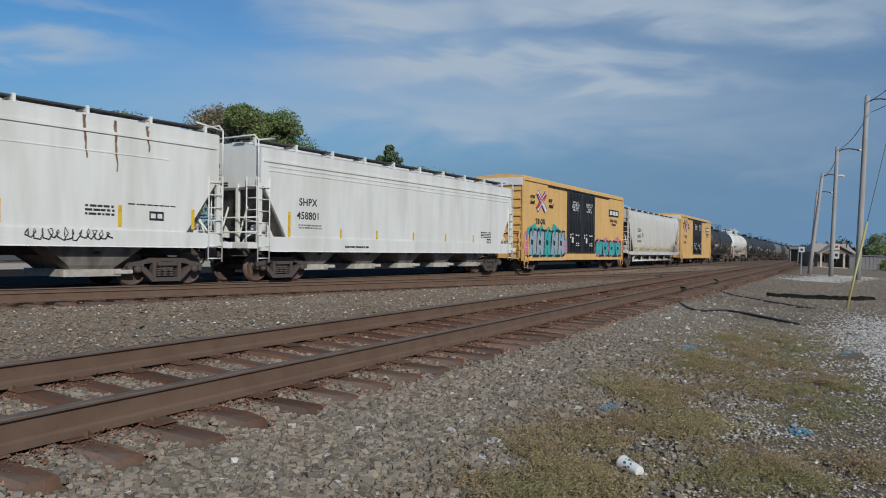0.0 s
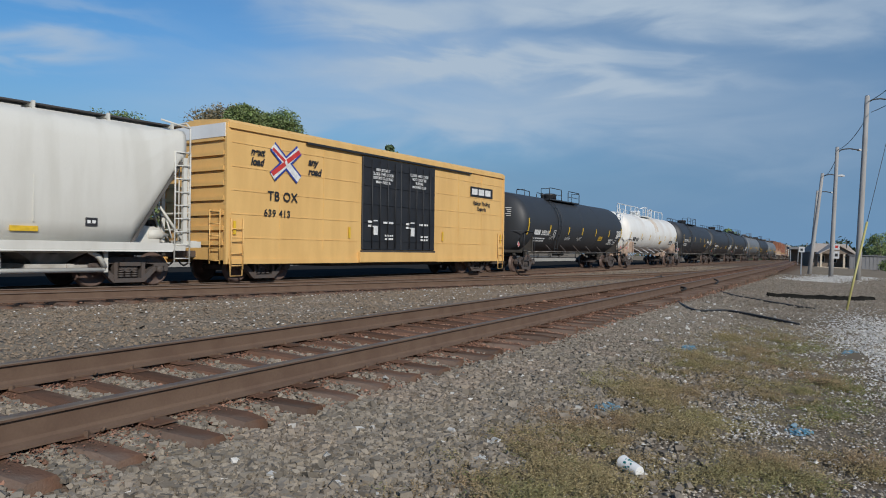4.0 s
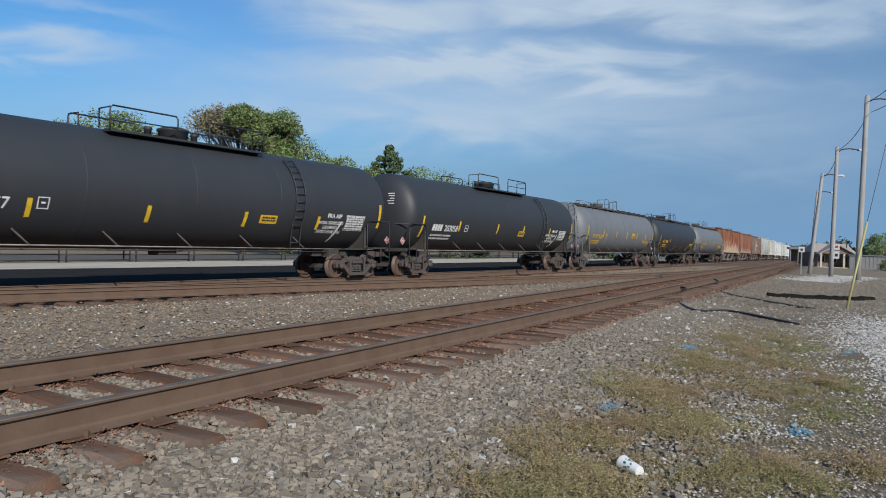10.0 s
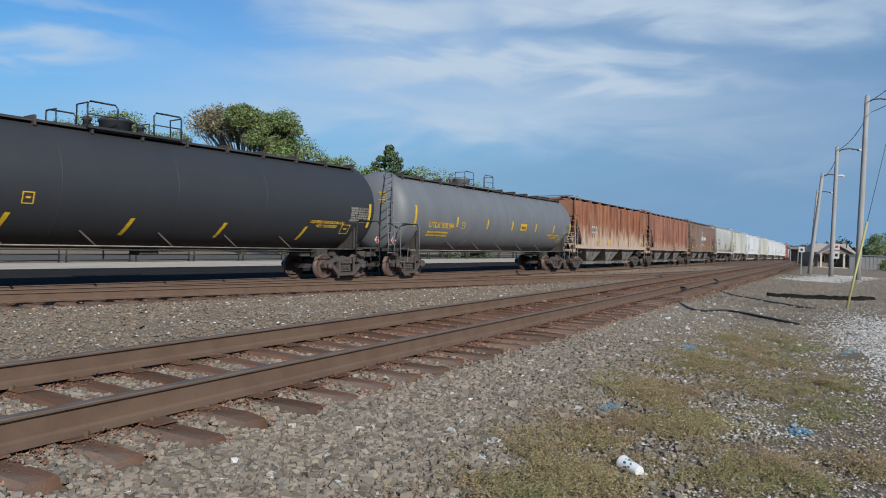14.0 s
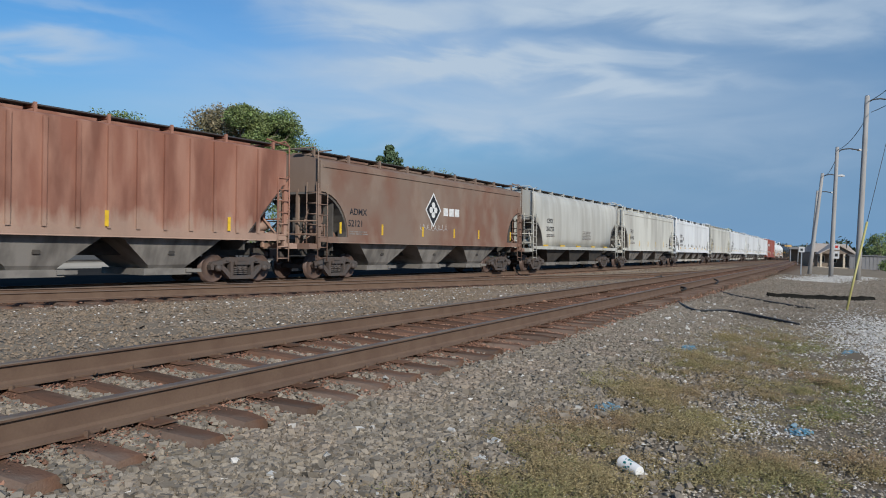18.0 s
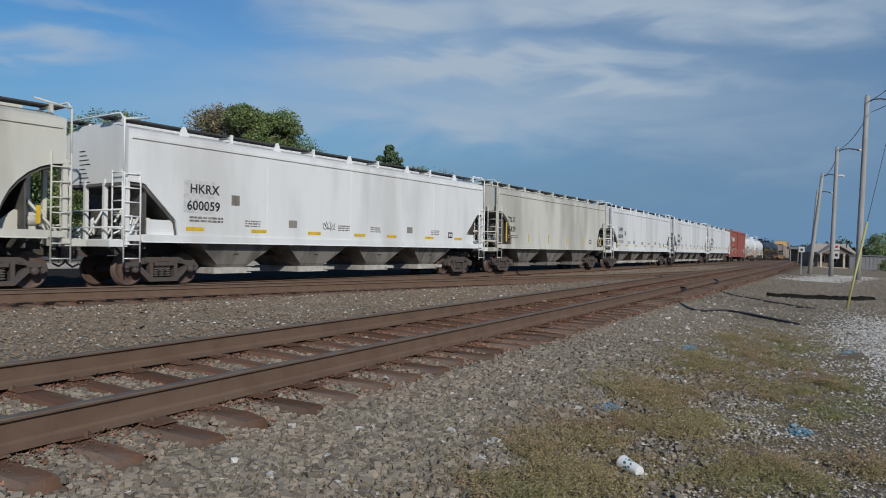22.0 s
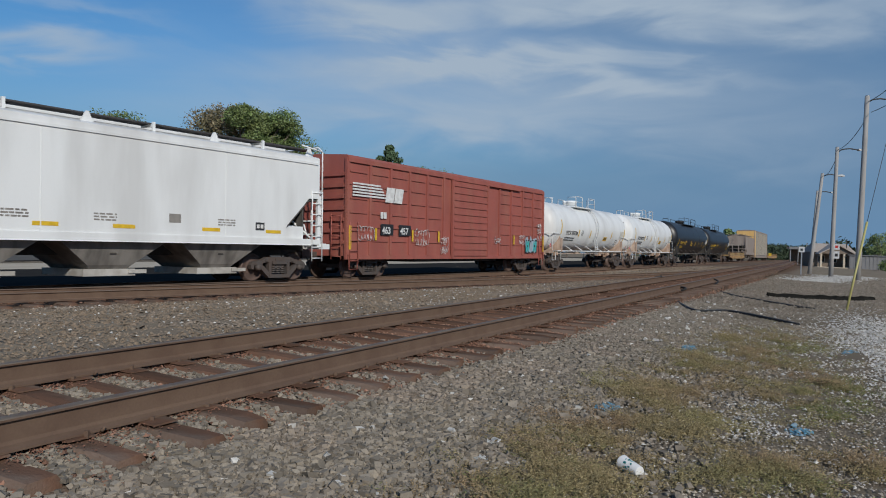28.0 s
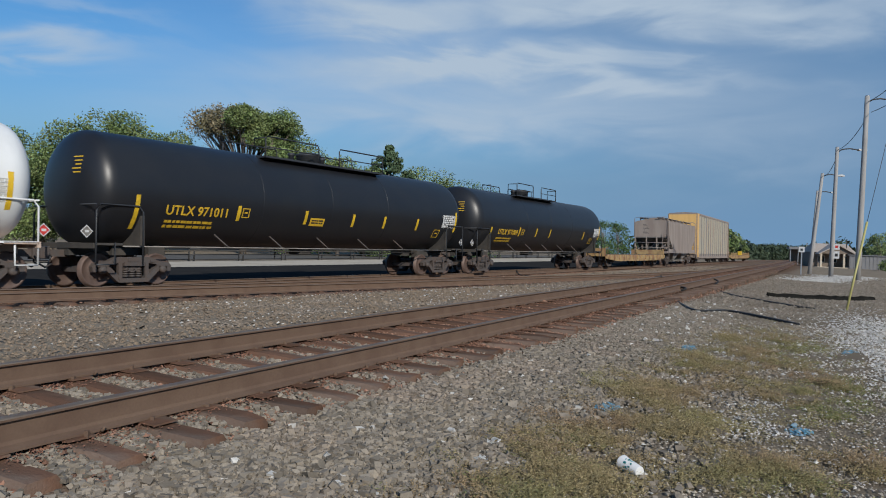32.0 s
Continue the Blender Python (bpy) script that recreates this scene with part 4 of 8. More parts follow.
# guy wire with its yellow guard
gs = on_ground(10.79, 19.1, -0.1)
gt = Vector((11.55, 19.6, 1.98))
guy = thing("guy_wire", "steel guy wire in a tall yellow plastic guard", "guy wire", at=Matrix.Translation(gs))
part("guard", tubes([(0, 0, 0), tuple(gt - gs)], r=0.03, sides=10), M_STAKE, guy, "yellow plastic guard")
part("cable", tubes([tuple(gt - gs), tuple((gt - gs) + Vector((1.1, 0.8, 3.2)))], r=0.008, sides=5), M_WIRE, guy)


def post_sign(x, y, h, board_w, board_h, label, arrow):
    c = on_ground(x, y, -0.1)
    s = thing("trackside_sign", label, "sign", at=Matrix.Translation(c) @ pose(0, 0, 0, 0, 0, -27))
    part("post", bevelled(-0.05, 0.05, -0.05, 0.05, 0, h, 0.01), M_GALV, s)
    part("board", bevelled(-board_w / 2, board_w / 2, -0.08, -0.055, h - board_h, h + 0.02, 0.006), M_SIGNW, s, "white sign board")
    part("symbol", boxes((-board_w * 0.22, board_w * 0.22, -0.085, -0.079, h - board_h * 0.7, h - board_h * 0.3)), arrow, s, "dark printed symbol")
    return s


post_sign(28.44, 56.9, 2.3, 0.42, 0.42, "white square trackside sign on a grey post", M_MARKB)
for z, hh, mt in ((2.4, 0.45, M_MARKR), (1.78, 0.55, M_MARKB)):
    c = B2 + Vector((0.24, -0.2, z))
    b = thing("pole_sign", "white notice board fixed to the wooden pole", "sign", "notices on the pole", at=Matrix.Translation(c) @ pose(0, 0, 0, 0, 0, -25))
    part("board", bevelled(-0.2, 0.2, -0.03, 0.0, -hh / 2, hh / 2, 0.008), M_SIGNW, b)
    part("print", boxes((-0.1, 0.1, -0.036, -0.028, -hh * 0.2, hh * 0.2)), mt, b)

# ---- trees ----
def leaf_cards(centres, radii, count, size, seed, flat=0.75, shell=0.45, droop=0.0):
    """Leaves spread over clumps, denser to the outside of each."""
    rng = np.random.default_rng(seed)
    C, R = np.array(centres, float), np.array(radii, float)
    w = R ** 2
    pick = rng.choice(len(C), count, p=w / w.sum())
    d = rng.normal(0, 1, (count, 3))
    d /= np.linalg.norm(d, axis=1)[:, None]
    rad = R[pick] * (shell + (1 - shell) * rng.uniform(0, 1, count) ** 0.5) * (1 + rng.normal(0, 0.1, count))
    pos = C[pick] + d * rad[:, None] * np.array([1, 1, flat])
    n = d * 0.6 + rng.normal(0, 0.7, (count, 3)) + np.array([0, 0, 0.5])
    n /= np.linalg.norm(n, axis=1)[:, None]
    t = np.cross(n, rng.normal(0, 1, (count, 3)))
    t /= np.linalg.norm(t, axis=1)[:, None]
    b = np.cross(n, t)
    s = size * np.exp(rng.normal(0, 0.3, count))[:, None]
    q = np.stack([pos - t * s, pos + b * s * 0.55, pos + t * s, pos - b * s * 0.55], 1).reshape(-1, 3)
    q[:, 2] -= droop * rng.uniform(0, 1, len(q))
    return q.tolist(), [(4 * i, 4 * i + 1, 4 * i + 2, 4 * i + 3) for i in range(count)]


def tree(x, y, height, spread, label, leaf, seed, clumps=34, leaves=24000, size=0.11, low=0.25, flat=0.75, lean_x=0.0, second=None, bare=0, crown=None):
    rr = random.Random(seed)
    c = on_ground(x, y, -0.15)
    t = thing("tree", label, "tree", "trees behind the tracks", at=Matrix.Translation(c))
    hub = height * 0.42
    trunk = tube(bmesh.new(), [(0, 0, 0), (0.05, 0, hub * 0.5), (lean_x * 0.3, 0, hub), (lean_x * 0.6, 0.1, height * 0.7)], [height * 0.024, height * 0.019, height * 0.014, height * 0.006], 8)
    cs, rs = [], []
    for i in range(clumps):
        an, f = rr.uniform(0, math.tau), rr.random()
        z = height * (low + (0.93 - low) * f)
        prof = math.sin(math.pi * min(1, 0.22 + 0.72 * f)) ** 0.7
        d = spread * prof * math.sqrt(rr.uniform(0.15, 1.0))
        p = Vector((math.cos(an) * d + lean_x * f, math.sin(an) * d, z))
        r = height * rr.uniform(0.1, 0.165)
        if crown:                       # a broad flat-topped crown, thin to the left
            r = height * rr.uniform(0.06, 0.11)
            d = spread * math.sqrt(rr.uniform(0.0, 1.0))
            p = Vector((math.cos(an) * d + lean_x, math.sin(an) * d * 0.8, 0))
            q = p.x / spread
            lo_ = 0.74 + 0.1 * max(0.0, -q) - 0.3 * max(0.0, q - 0.1)
            hi_ = 0.985 - 0.12 * max(0.0, q - 0.45) - 0.03 * abs(q)
            p.z = height * (lo_ + (hi_ - lo_) * f ** 0.7)
        p.z = min(p.z, height - r * flat)
        cs.append(tuple(p))
        rs.append(r)
        if i % 2 == 0:
            s = Vector((lean_x * 0.3, 0, hub * rr.uniform(0.6, 1.3)))
            tube(trunk, [tuple(s), tuple(s.lerp(p, 0.55) + Vector((0, 0, 0.25))), tuple(p)], [height * 0.009, height * 0.006, height * 0.003], 5)
    part("trunk", trunk, M_BARK, t, "grey branching trunk")
    main = [(a, b) for a, b in zip(cs, rs) if not second or a[0] > -0.12 * spread]
    v, f = leaf_cards([a for a, _ in main], [b for _, b in main], leaves, size, seed, flat)
    tagged(part("crown", raw_mesh("crown", v, f, leaf), None, t), kind="stuff")
    if second:
        side = [(a, b) for a, b in zip(cs, rs) if a[0] < 0.05 * spread]
        v, f = leaf_cards([a for a, _ in side], [b * 1.06 for _, b in side], leaves // (5 if crown else 2), size, seed + 1, flat)
        tagged(part("crown", raw_mesh("crown", v, f, second), None, t, "thin yellowing foliage"), kind="stuff")
    if bare:
        tw = bmesh.new()
        for i in range(bare):
            s = Vector((lean_x * 0.3, 0, hub * rr.uniform(0.7, 1.2)))
            e = Vector((-spread * rr.uniform(0.35, 1.12), rr.uniform(-2, 0.5), height * rr.uniform(0.55, 0.99)))
            m = s.lerp(e, 0.5) + Vector((rr.uniform(-0.4, 0.4), 0, rr.uniform(0, 0.8)))
            tube(tw, [tuple(s), tuple(m), tuple(e)], [0.1, 0.055, 0.015], 4)
            for _ in range(4):
                g = m.lerp(e, rr.uniform(0.2, 0.95))
                tube(tw, [tuple(g), tuple(g + Vector((rr.uniform(-1, 0.6), rr.uniform(-0.5, 0.5), rr.uniform(0.2, 1.2))))], [0.03, 0.01], 4)
        part("bare_branch", tw, M_BARK, t, "bare pale branches")
    return t


def conifer(x, y, height, spread, seed):
    rr = random.Random(seed)
    c = on_ground(x, y, -0.15)
    t = thing("conifer", "dark green conifer with a pointed top", "tree", "trees behind the tracks", at=Matrix.Translation(c))
    part("trunk", tube(bmesh.new(), [(0, 0, 0), (0, 0, height * 0.95)], [height * 0.02, 0.03], 7), M_BARK, t)
    cs, rs = [], []
    for i in range(24):
        f = i / 23
        for k in range(8):
            an = k * math.tau / 8 + i * 0.7 + rr.uniform(-0.3, 0.3)
            d = min(spread, 18.0 * (1 - f)) * rr.uniform(0.3, 0.85)
            cs.append((math.cos(an) * d, math.sin(an) * d, height * (0.05 + 0.93 * f) - 0.25 * d + rr.uniform(-0.15, 0.15)))
            rs.append(0.45 + 0.45 * (1 - f))
    v, f = leaf_cards(cs, rs, 42000, 0.15, seed, 0.6, droop=0.25)
    tagged(part("crown", raw_mesh("crown", v, f, M_NEEDLE), None, t), kind="stuff")


GREEN = "broad leafy green tree behind the railway"
BUSHY = "low bushy green tree behind the railway"
tree(-46.3, 74, 12.6, 4.6, GREEN, M_LEAF, 101, low=0.1)
tree(-43.0, 77, 10.6, 3.0, GREEN, M_LEAF, 120, low=0.1)
tree(-38.8, 75, 13.5, 5.0, GREEN, M_LEAF, 102, low=0.1)
tree(-34.4, 74, 14.5, 5.4, GREEN, M_LEAF, 103, low=0.1)
tree(-30.2, 75, 13.9, 4.9, GREEN, M_LEAF, 104, low=0.1)
tree(-20.9, 75, 15.2, 5.4, "tall tree, yellowing and half bare on one side", M_LEAF, 105, clumps=90, leaves=40000, low=0.3, second=M_LEAFY, bare=24, lean_x=0.0, crown=True, size=0.105)
tree(-16.6, 77, 13.2, 4.8, GREEN, M_LEAF, 106, low=0.1)
tree(-11.8, 80, 11.4, 3.6, BUSHY, M_LEAF, 116, low=0.05)
tree(-9.0, 82, 10.6, 3.2, BUSHY, M_LEAF, 107, low=0.05, leaves=9000)
conifer(-6.7, 85, 13.4, 4.2, 108)
tree(-3.6, 88, 11.4, 3.2, BUSHY, M_LEAF, 119, low=0.05, leaves=9000)
tree(-0.2, 91, 11.2, 3.4, BUSHY, M_LEAF, 109, low=0.05, leaves=9000)
tree(3.0, 94, 10.7, 3.2, BUSHY, M_LEAF2, 110, low=0.0, leaves=5000)
tree(5.6, 97, 10.0, 2.8, "light green shrub behind the railway", M_LEAF2, 111, low=0.0, leaves=4200)
tree(26.6, 119, 6.8, 2.2, "light green bush beside the main line", M_LEAF2, 112, low=0.0, leaves=3400)
tree(30.2, 124, 6.6, 2.2, "light green bush beside the main line", M_LEAF2, 113, low=0.0, leaves=3400)
tree(82, 208, 9.0, 4.0, "dark green tree far along the line", M_LEAF, 114, low=0.0, leaves=3000, size=0.3)
tree(92, 228, 7.6, 4.5, "dark green tree far along the line", M_LEAF, 115, low=0.0, leaves=3000, size=0.3)
tree(64.6, 106, 5.6, 2.4, "dark leafy tree beside the depot", M_LEAF, 117, low=0.05, leaves=3600)
tree(68, 108, 6.4, 3.0, "dark leafy tree beside the depot", M_LEAF, 118, low=0.05, leaves=3600)


def woods():
    """The far edge of the wood, closing the view along the line and round the place."""
    rng = np.random.default_rng(77)
    cs, rs = [], []
    for i in range(520):
        an = math.radians(rng.uniform(-75, 70))
        d = rng.uniform(330, 470)
        x, y = math.sin(an) * d, math.cos(an) * d
        a0, p0 = plan(x, y)
        if abs(p0 - np.interp(a0, FAR_A, FAR_P)) < 14 or abs(p0 - np.interp(a0, NEAR_A, NEAR_P)) < 10:
            continue
        h = rng.uniform(4.5, 9.5)
        z = float(ground_z(x, y))
        for k in range(4):
            r = rng.uniform(2.0, 3.6)
            cs.append((x + rng.normal(0, 3), y + rng.normal(0, 3), z + rng.uniform(0.5, h)))
            rs.append(r)
    v, f = leaf_cards(cs, rs, 60000, 0.75, 5, 0.8)
    tagged(new("far_woods", raw_mesh("far_woods", v, f, M_FARLEAF)), "dark line of distant woods", "woods", kind="stuff")


woods()

# ---- yard behind the main line ----
def strip(name, rows, lift, material, label, category):
    """A paved strip laid just over the ground, from its edge lines along the near track's heading."""
    bm = bmesh.new()
    prev = None
    for a0, p0, p1 in rows:
        line = []
        for p in np.linspace(p0, p1, 12):
            x, y = xy(a0, p)
            line.append(bm.verts.new((x, y, float(ground_z(x, y)) + lift)))
        if prev:
            for i in range(11):
                bm.faces.new((prev[i], prev[i + 1], line[i + 1], line[i]))
        prev = line
    bm.normal_update()
    bmesh.ops.reverse_faces(bm, faces=[f for f in bm.faces if f.normal.z < 0])
    ob = new(name, mesh_of(name, bm, material))
    return tagged(ob, label, category, kind="structure")


M_ROAD = mat("worn_grey_road", (0.15, 0.145, 0.135), 0.9, second=(0.11, 0.105, 0.098), scale=0.8, amount=0.6, fine=20, grain=0.2, bump=0.1, gloss=0.0)
edge = lambda a0, d: float(np.interp(a0, FAR_A, FAR_P)) + d
# asphalt strip kept near-black to stand in for the train's shadow
strip("road", [(a0, edge(a0, 1.5), edge(a0, 14.0)) for a0 in np.linspace(-40, 110, 60)], 0.03, M_ASPHALT, "asphalt strip darkened for the train's shadow behind the main line", "road")
strip("pavement", [(a0, edge(a0, 14.0), max(37.2, edge(a0, 14.6))) for a0 in np.linspace(-40, 110, 60)], 0.034, M_CONC, "pale concrete yard behind the main line", "pavement")
strip("road", [(a0, 40.5, 52.0) for a0 in np.linspace(-40, 130, 60)], 0.03, M_ROAD, "pale road behind the fence", "road")
strip("road", [(a0, -30.0, -7.5 - max(0, 60 - a0) * 0.2) for a0 in np.linspace(52, 100, 30)], 0.03, M_ASPHALT, "dark asphalt drive by the depot", "road")


def far_wood():
    """Low dark wood that closes the view along the line."""
    rr = random.Random(77)
    cs, rs = [], []
    spots = []
    for i in range(70):
        q = (i / 69) ** 1.5
        for side in (15 - 7 * q, -17 + 9 * q):
            spots.append(far_at(225 + 510 * q, side + rr.uniform(-2, 2)))
    end, h = far_at(755), float(FAR_H[-1])
    for k in range(-6, 7):
        spots.append(end + Vector((math.sin(h) * 45 + math.cos(h) * k * 5, math.cos(h) * 45 - math.sin(h) * k * 5, 0)))
    for c in spots:
        g = float(ground_z(c.x, c.y))
        top = (1.0 + 0.0075 * math.hypot(c.x, c.y)) * rr.uniform(0.7, 1.1) - g
        for k in range(4):
            cs.append((c.x + rr.uniform(-1, 1), c.y + rr.uniform(-1, 1), g + top * (k + 0.4) / 4))
            rs.append(top * rr.uniform(0.22, 0.34))
    v, f = leaf_cards(cs, rs, 60000, 0.6, 78, 0.8, 0.3)
    tagged(new("far_wood", raw_mesh("far_wood", v, f, M_FARLEAF)), "low dark green wood far along the line", "wood", kind="stuff")


far_wood()


def fence():
    root = thing("fence", "long dark steel pipe fence behind the main line", "fence", kind="structure")
    a0 = -12.0
    post = mesh_of("post", lathe([(-0.2, 0.05), (0.98, 0.05), (1.0, 0.03)], "z", 8), M_FENCE)

    def pt(a0, z):
        x, y = xy(a0, 38.4)
        return (x, y, float(ground_z(x, y)) + z)
    while a0 < 110:
        for d in (0.0, 0.45):
            part("post", post, None, root, at=pt(a0 + d, 0))
        for z, r in ((0.86, 0.06), (0.46, 0.05), (0.12, 0.04)):
            part("rail", tubes([pt(a0, z), pt(a0 + 4.65, z)], r=r, sides=6), M_FENCE, root)
        a0 += 4.65


fence()


# ---- depot ----
def depot():
    c = on_ground(56.5, 103.0)
    m = Matrix.Translation(c) @ pose(0, 0, 0, 0, 0, -14)
    d = thing("depot", "low brick depot with a tan gabled shingle roof and a porch", "building", at=m)
    part("wall", boxes((-2.9, 2.6, 1.6, 7, -0.3, 2.2)), M_WALL, d)
    part("foundation", boxes((-2.6, 2.8, -0.6, 1.6, -0.4, 0.1)), M_CONC, d)
    part("porch_roof", prism([(-2.5, 2.0), (0.0, 3.45), (2.5, 2.0), (2.5, 1.86), (0.0, 3.27), (-2.5, 1.86)], -0.8, 4.5), M_ROOFT, d)
    part("gable", prism([(-2.1, 2.02), (0.0, 3.2), (2.1, 2.02)], -0.4, -0.3), M_WALL, d, "dark gable wall")
    hip = loft([[(-2.9, 1.4, 2.2), (3.0, 1.4, 2.2), (3.0, 8, 2.2), (-2.9, 8, 2.2)], [(-2.2, 4.2, 3.5), (2.4, 4.2, 3.5), (2.4, 5.2, 3.5), (-2.2, 5.2, 3.5)]])
    part("main_roof", hip, M_ROOFT, d)
    for x in (-2.1, -0.9, 0.9, 2.1):
        part("porch_post", bevelled(x - 0.13, x + 0.13, -0.45, -0.19, 0, 2.0, 0.02), M_CONC, d)
    for x in (-1.6, 0.0, 1.6):
        w = part("window", boxes((x - 0.45, x + 0.45, 1.56, 1.6, 0.7, 1.7)), M_SIGNW, d)
        part("pane", boxes((x - 0.39, x + 0.39, 1.55, 1.565, 0.77, 1.63)), M_DARKGLASS, w)
    part("vent_pipe", boxes((1.9, 2.02, 2.5, 2.62, 2.4, 4.2)), M_UNDER, d)
    # open platform roof beyond the depot
    c2 = on_ground(60.6, 122.0)
    s = thing("platform_canopy", "long flat platform canopy on thin posts", "canopy", at=Matrix.Translation(c2) @ pose(0, 0, 0, 0, 0, -20))
    part("canopy_roof", boxes((-1.6, 3.6, 0, 4, 2.55, 2.95)), M_GREYWALL, s)
    part("back_wall", boxes((-1.2, 3.4, 3.4, 3.6, -0.3, 2.55)), M_WALL, s)
    for i in range(5):
        part("canopy_post", boxes((-1.4 + i * 1.2, -1.28 + i * 1.2, 0.3, 0.42, -0.2, 2.55)), M_GALV, s)
    c3 = on_ground(60.2, 101.0)
    g = thing("shed", "grey metal-sided shed beside the depot", "shed", at=Matrix.Translation(c3) @ pose(0, 0, 0, 0, 0, -20))
    part("wall", boxes((-2.6, 3.0, 0, 4, -0.3, 1.9)), M_GREYWALL, g)
    for i in range(12):
        part("wall_rib", boxes((-2.5 + i * 0.48, -2.44 + i * 0.48, -0.04, 0.0, 0, 1.9)), M_GREYWALL, g)
    part("roof", boxes((-2.8, 3.2, -0.2, 4.2, 1.9, 2.02)), M_GREYWALL, g)
    h = thing("hedge", "dense dark clipped hedge beside the drive", "hedge", at=Matrix.Translation(on_ground(60.5, 93)))
    v, f = leaf_cards([(-3 + i * 0.8, 0.3 * (i % 2), 0.7) for i in range(11)], [0.95] * 11, 5200, 0.13, 9, 0.9, 0.3)
    tagged(part("foliage", raw_mesh("foliage", v, f, M_LEAF), None, h), kind="stuff")
    rr = random.Random(12)
    for i, (x, y) in enumerate([(58, 150), (62, 170), (70, 190), (76, 150), (66, 210), (84, 240)]):
        p = on_ground(x, y, -0.1)
        q = thing("distant_pole", "thin grey pole far along the line", "pole", "distant poles", at=Matrix.Translation(p))
        part("shaft", tube(bmesh.new(), [(0, 0, 0), (0, 0, rr.uniform(4, 6.5))], [0.11, 0.08], 7), M_POLE, q)


depot()

# ---- freight cars: x along the train, -y towards the camera, z above the rails ----
def wheel_mesh():
    prof = [(-0.07, 0.10), (-0.07, 0.2), (-0.045, 0.24), (-0.035, 0.36), (-0.065, 0.385), (-0.065, 0.425), (0.03, 0.43), (0.045, 0.462), (0.065, 0.462), (0.068, 0.4), (0.03, 0.37), (0.02, 0.22), (0.05, 0.14), (0.05, 0.1)]
    return mesh_of("wheel", lathe(prof, "y", 28), M_TREAD)


def side_frame_mesh():
    """A cast side frame with its window, slots and bearing arms."""
    half = [(0.45, 0.6), (0.68, 0.57), (0.72, 0.5), (1.0, 0.5), (1.02, 0.38), (1.1, 0.38), (1.14, 0.52), (1.06, 0.61), (0.86, 0.64), (0.7, 0.67), (0.5, 0.76)]
    bm = prism([(-x, z) for x, z in half] + [(x, z) for x, z in reversed(half)], -0.08, 0.08)
    for s in (-1, 1):
        prism([(s * 0.75, 0.54), (s * 0.75, 0.4), (s * 0.43, 0.1), (s * 0.3, 0.1), (s * 0.34, 0.21), (s * 0.62, 0.47)], -0.09, 0.07, bm)
        prism([(s * 0.43, 0.17), (s * 0.33, 0.17), (s * 0.33, 0.63), (s * 0.43, 0.63)], -0.1, 0.06, bm)
        box(bm, s * 0.86 - 0.17, s * 0.86 + 0.17, -0.1, 0.0, 0.52, 0.57)
        box(bm, s * 0.54 - 0.05, s * 0.54 + 0.05, -0.105, 0.0, 0.63, 0.7)
    prism([(-0.43, 0.1), (0.43, 0.1), (0.4, 0.21), (-0.4, 0.21)], -0.11, 0.09, bm)
    box(bm, -0.29, 0.29, -0.13, -0.02, 0.53, 0.63)
    box(bm, -0.16, 0.16, -0.1, -0.04, 0.64, 0.72)
    return mesh_of("side_frame", bm, M_STEEL)


def spring_mesh():
    bm = bmesh.new()
    for k in range(5):
        lathe([(0.235 + k * 0.06, 0.05), (0.25 + k * 0.06, 0.085), (0.27 + k * 0.06, 0.085), (0.285 + k * 0.06, 0.05)], "z", 8, bm)
    return mesh_of("spring", bm, M_STEEL)


def cap_mesh():
    return mesh_of("bearing_cap", lathe([(0.0, 0.02), (0.0, 0.07), (0.02, 0.085), (0.05, 0.1), (0.16, 0.1)], "y", 12), M_STEEL)


WHEELS = []                         # (car, wheel, its place in the truck)


def add_truck(car, x, red=False):
    bol = part("truck", kept("bolster", lambda: mesh_of("truck", boxes((-0.2, 0.2, -1.05, 1.05, 0.4, 0.66), (-0.95, -0.83, -0.6, 0.6, 0.36, 0.5), (0.83, 0.95, -0.6, 0.6, 0.36, 0.5), (-0.16, 0.16, -0.25, 0.25, 0.66, 0.92)), M_STEEL)), None, car, at=(x, 0, -0.08))
    wm, sm, pm, cm = kept("wheel", wheel_mesh), kept("side", side_frame_mesh), kept("spring", spring_mesh), kept("cap", cap_mesh)
    am = kept("axle", lambda: mesh_of("axle", lathe([(-0.95, 0.075), (-0.7, 0.09), (0.7, 0.09), (0.95, 0.075)], "y", 10), M_UNDER))
    for ax in (-0.86, 0.86):
        part("axle", am, None, bol, at=(ax, 0, 0.43))
        for sy in (-1, 1):
            m = Matrix.Translation((ax, sy * 0.755, 0.43)) @ Matrix.Rotation(0 if sy < 0 else math.pi, 4, "Z")
            WHEELS.append((car, part("wheel", wm, None, bol, at=m), m))
        for sy in (-1, 1):
            part("bearing_cap", cm, None, bol, at=pose(ax, sy * 1.17, 0.43, 0, 0, 0 if sy < 0 else 180))
    for sy in (-1, 1):
        part("side_frame", sm, None, bol, at=pose(0, sy * 1.0, 0, 0, 0, 0 if sy < 0 else 180))
    for sx in (-0.19, 0.0, 0.19):
        part("spring", pm, None, bol, at=(sx, -1.0, 0))
    return bol


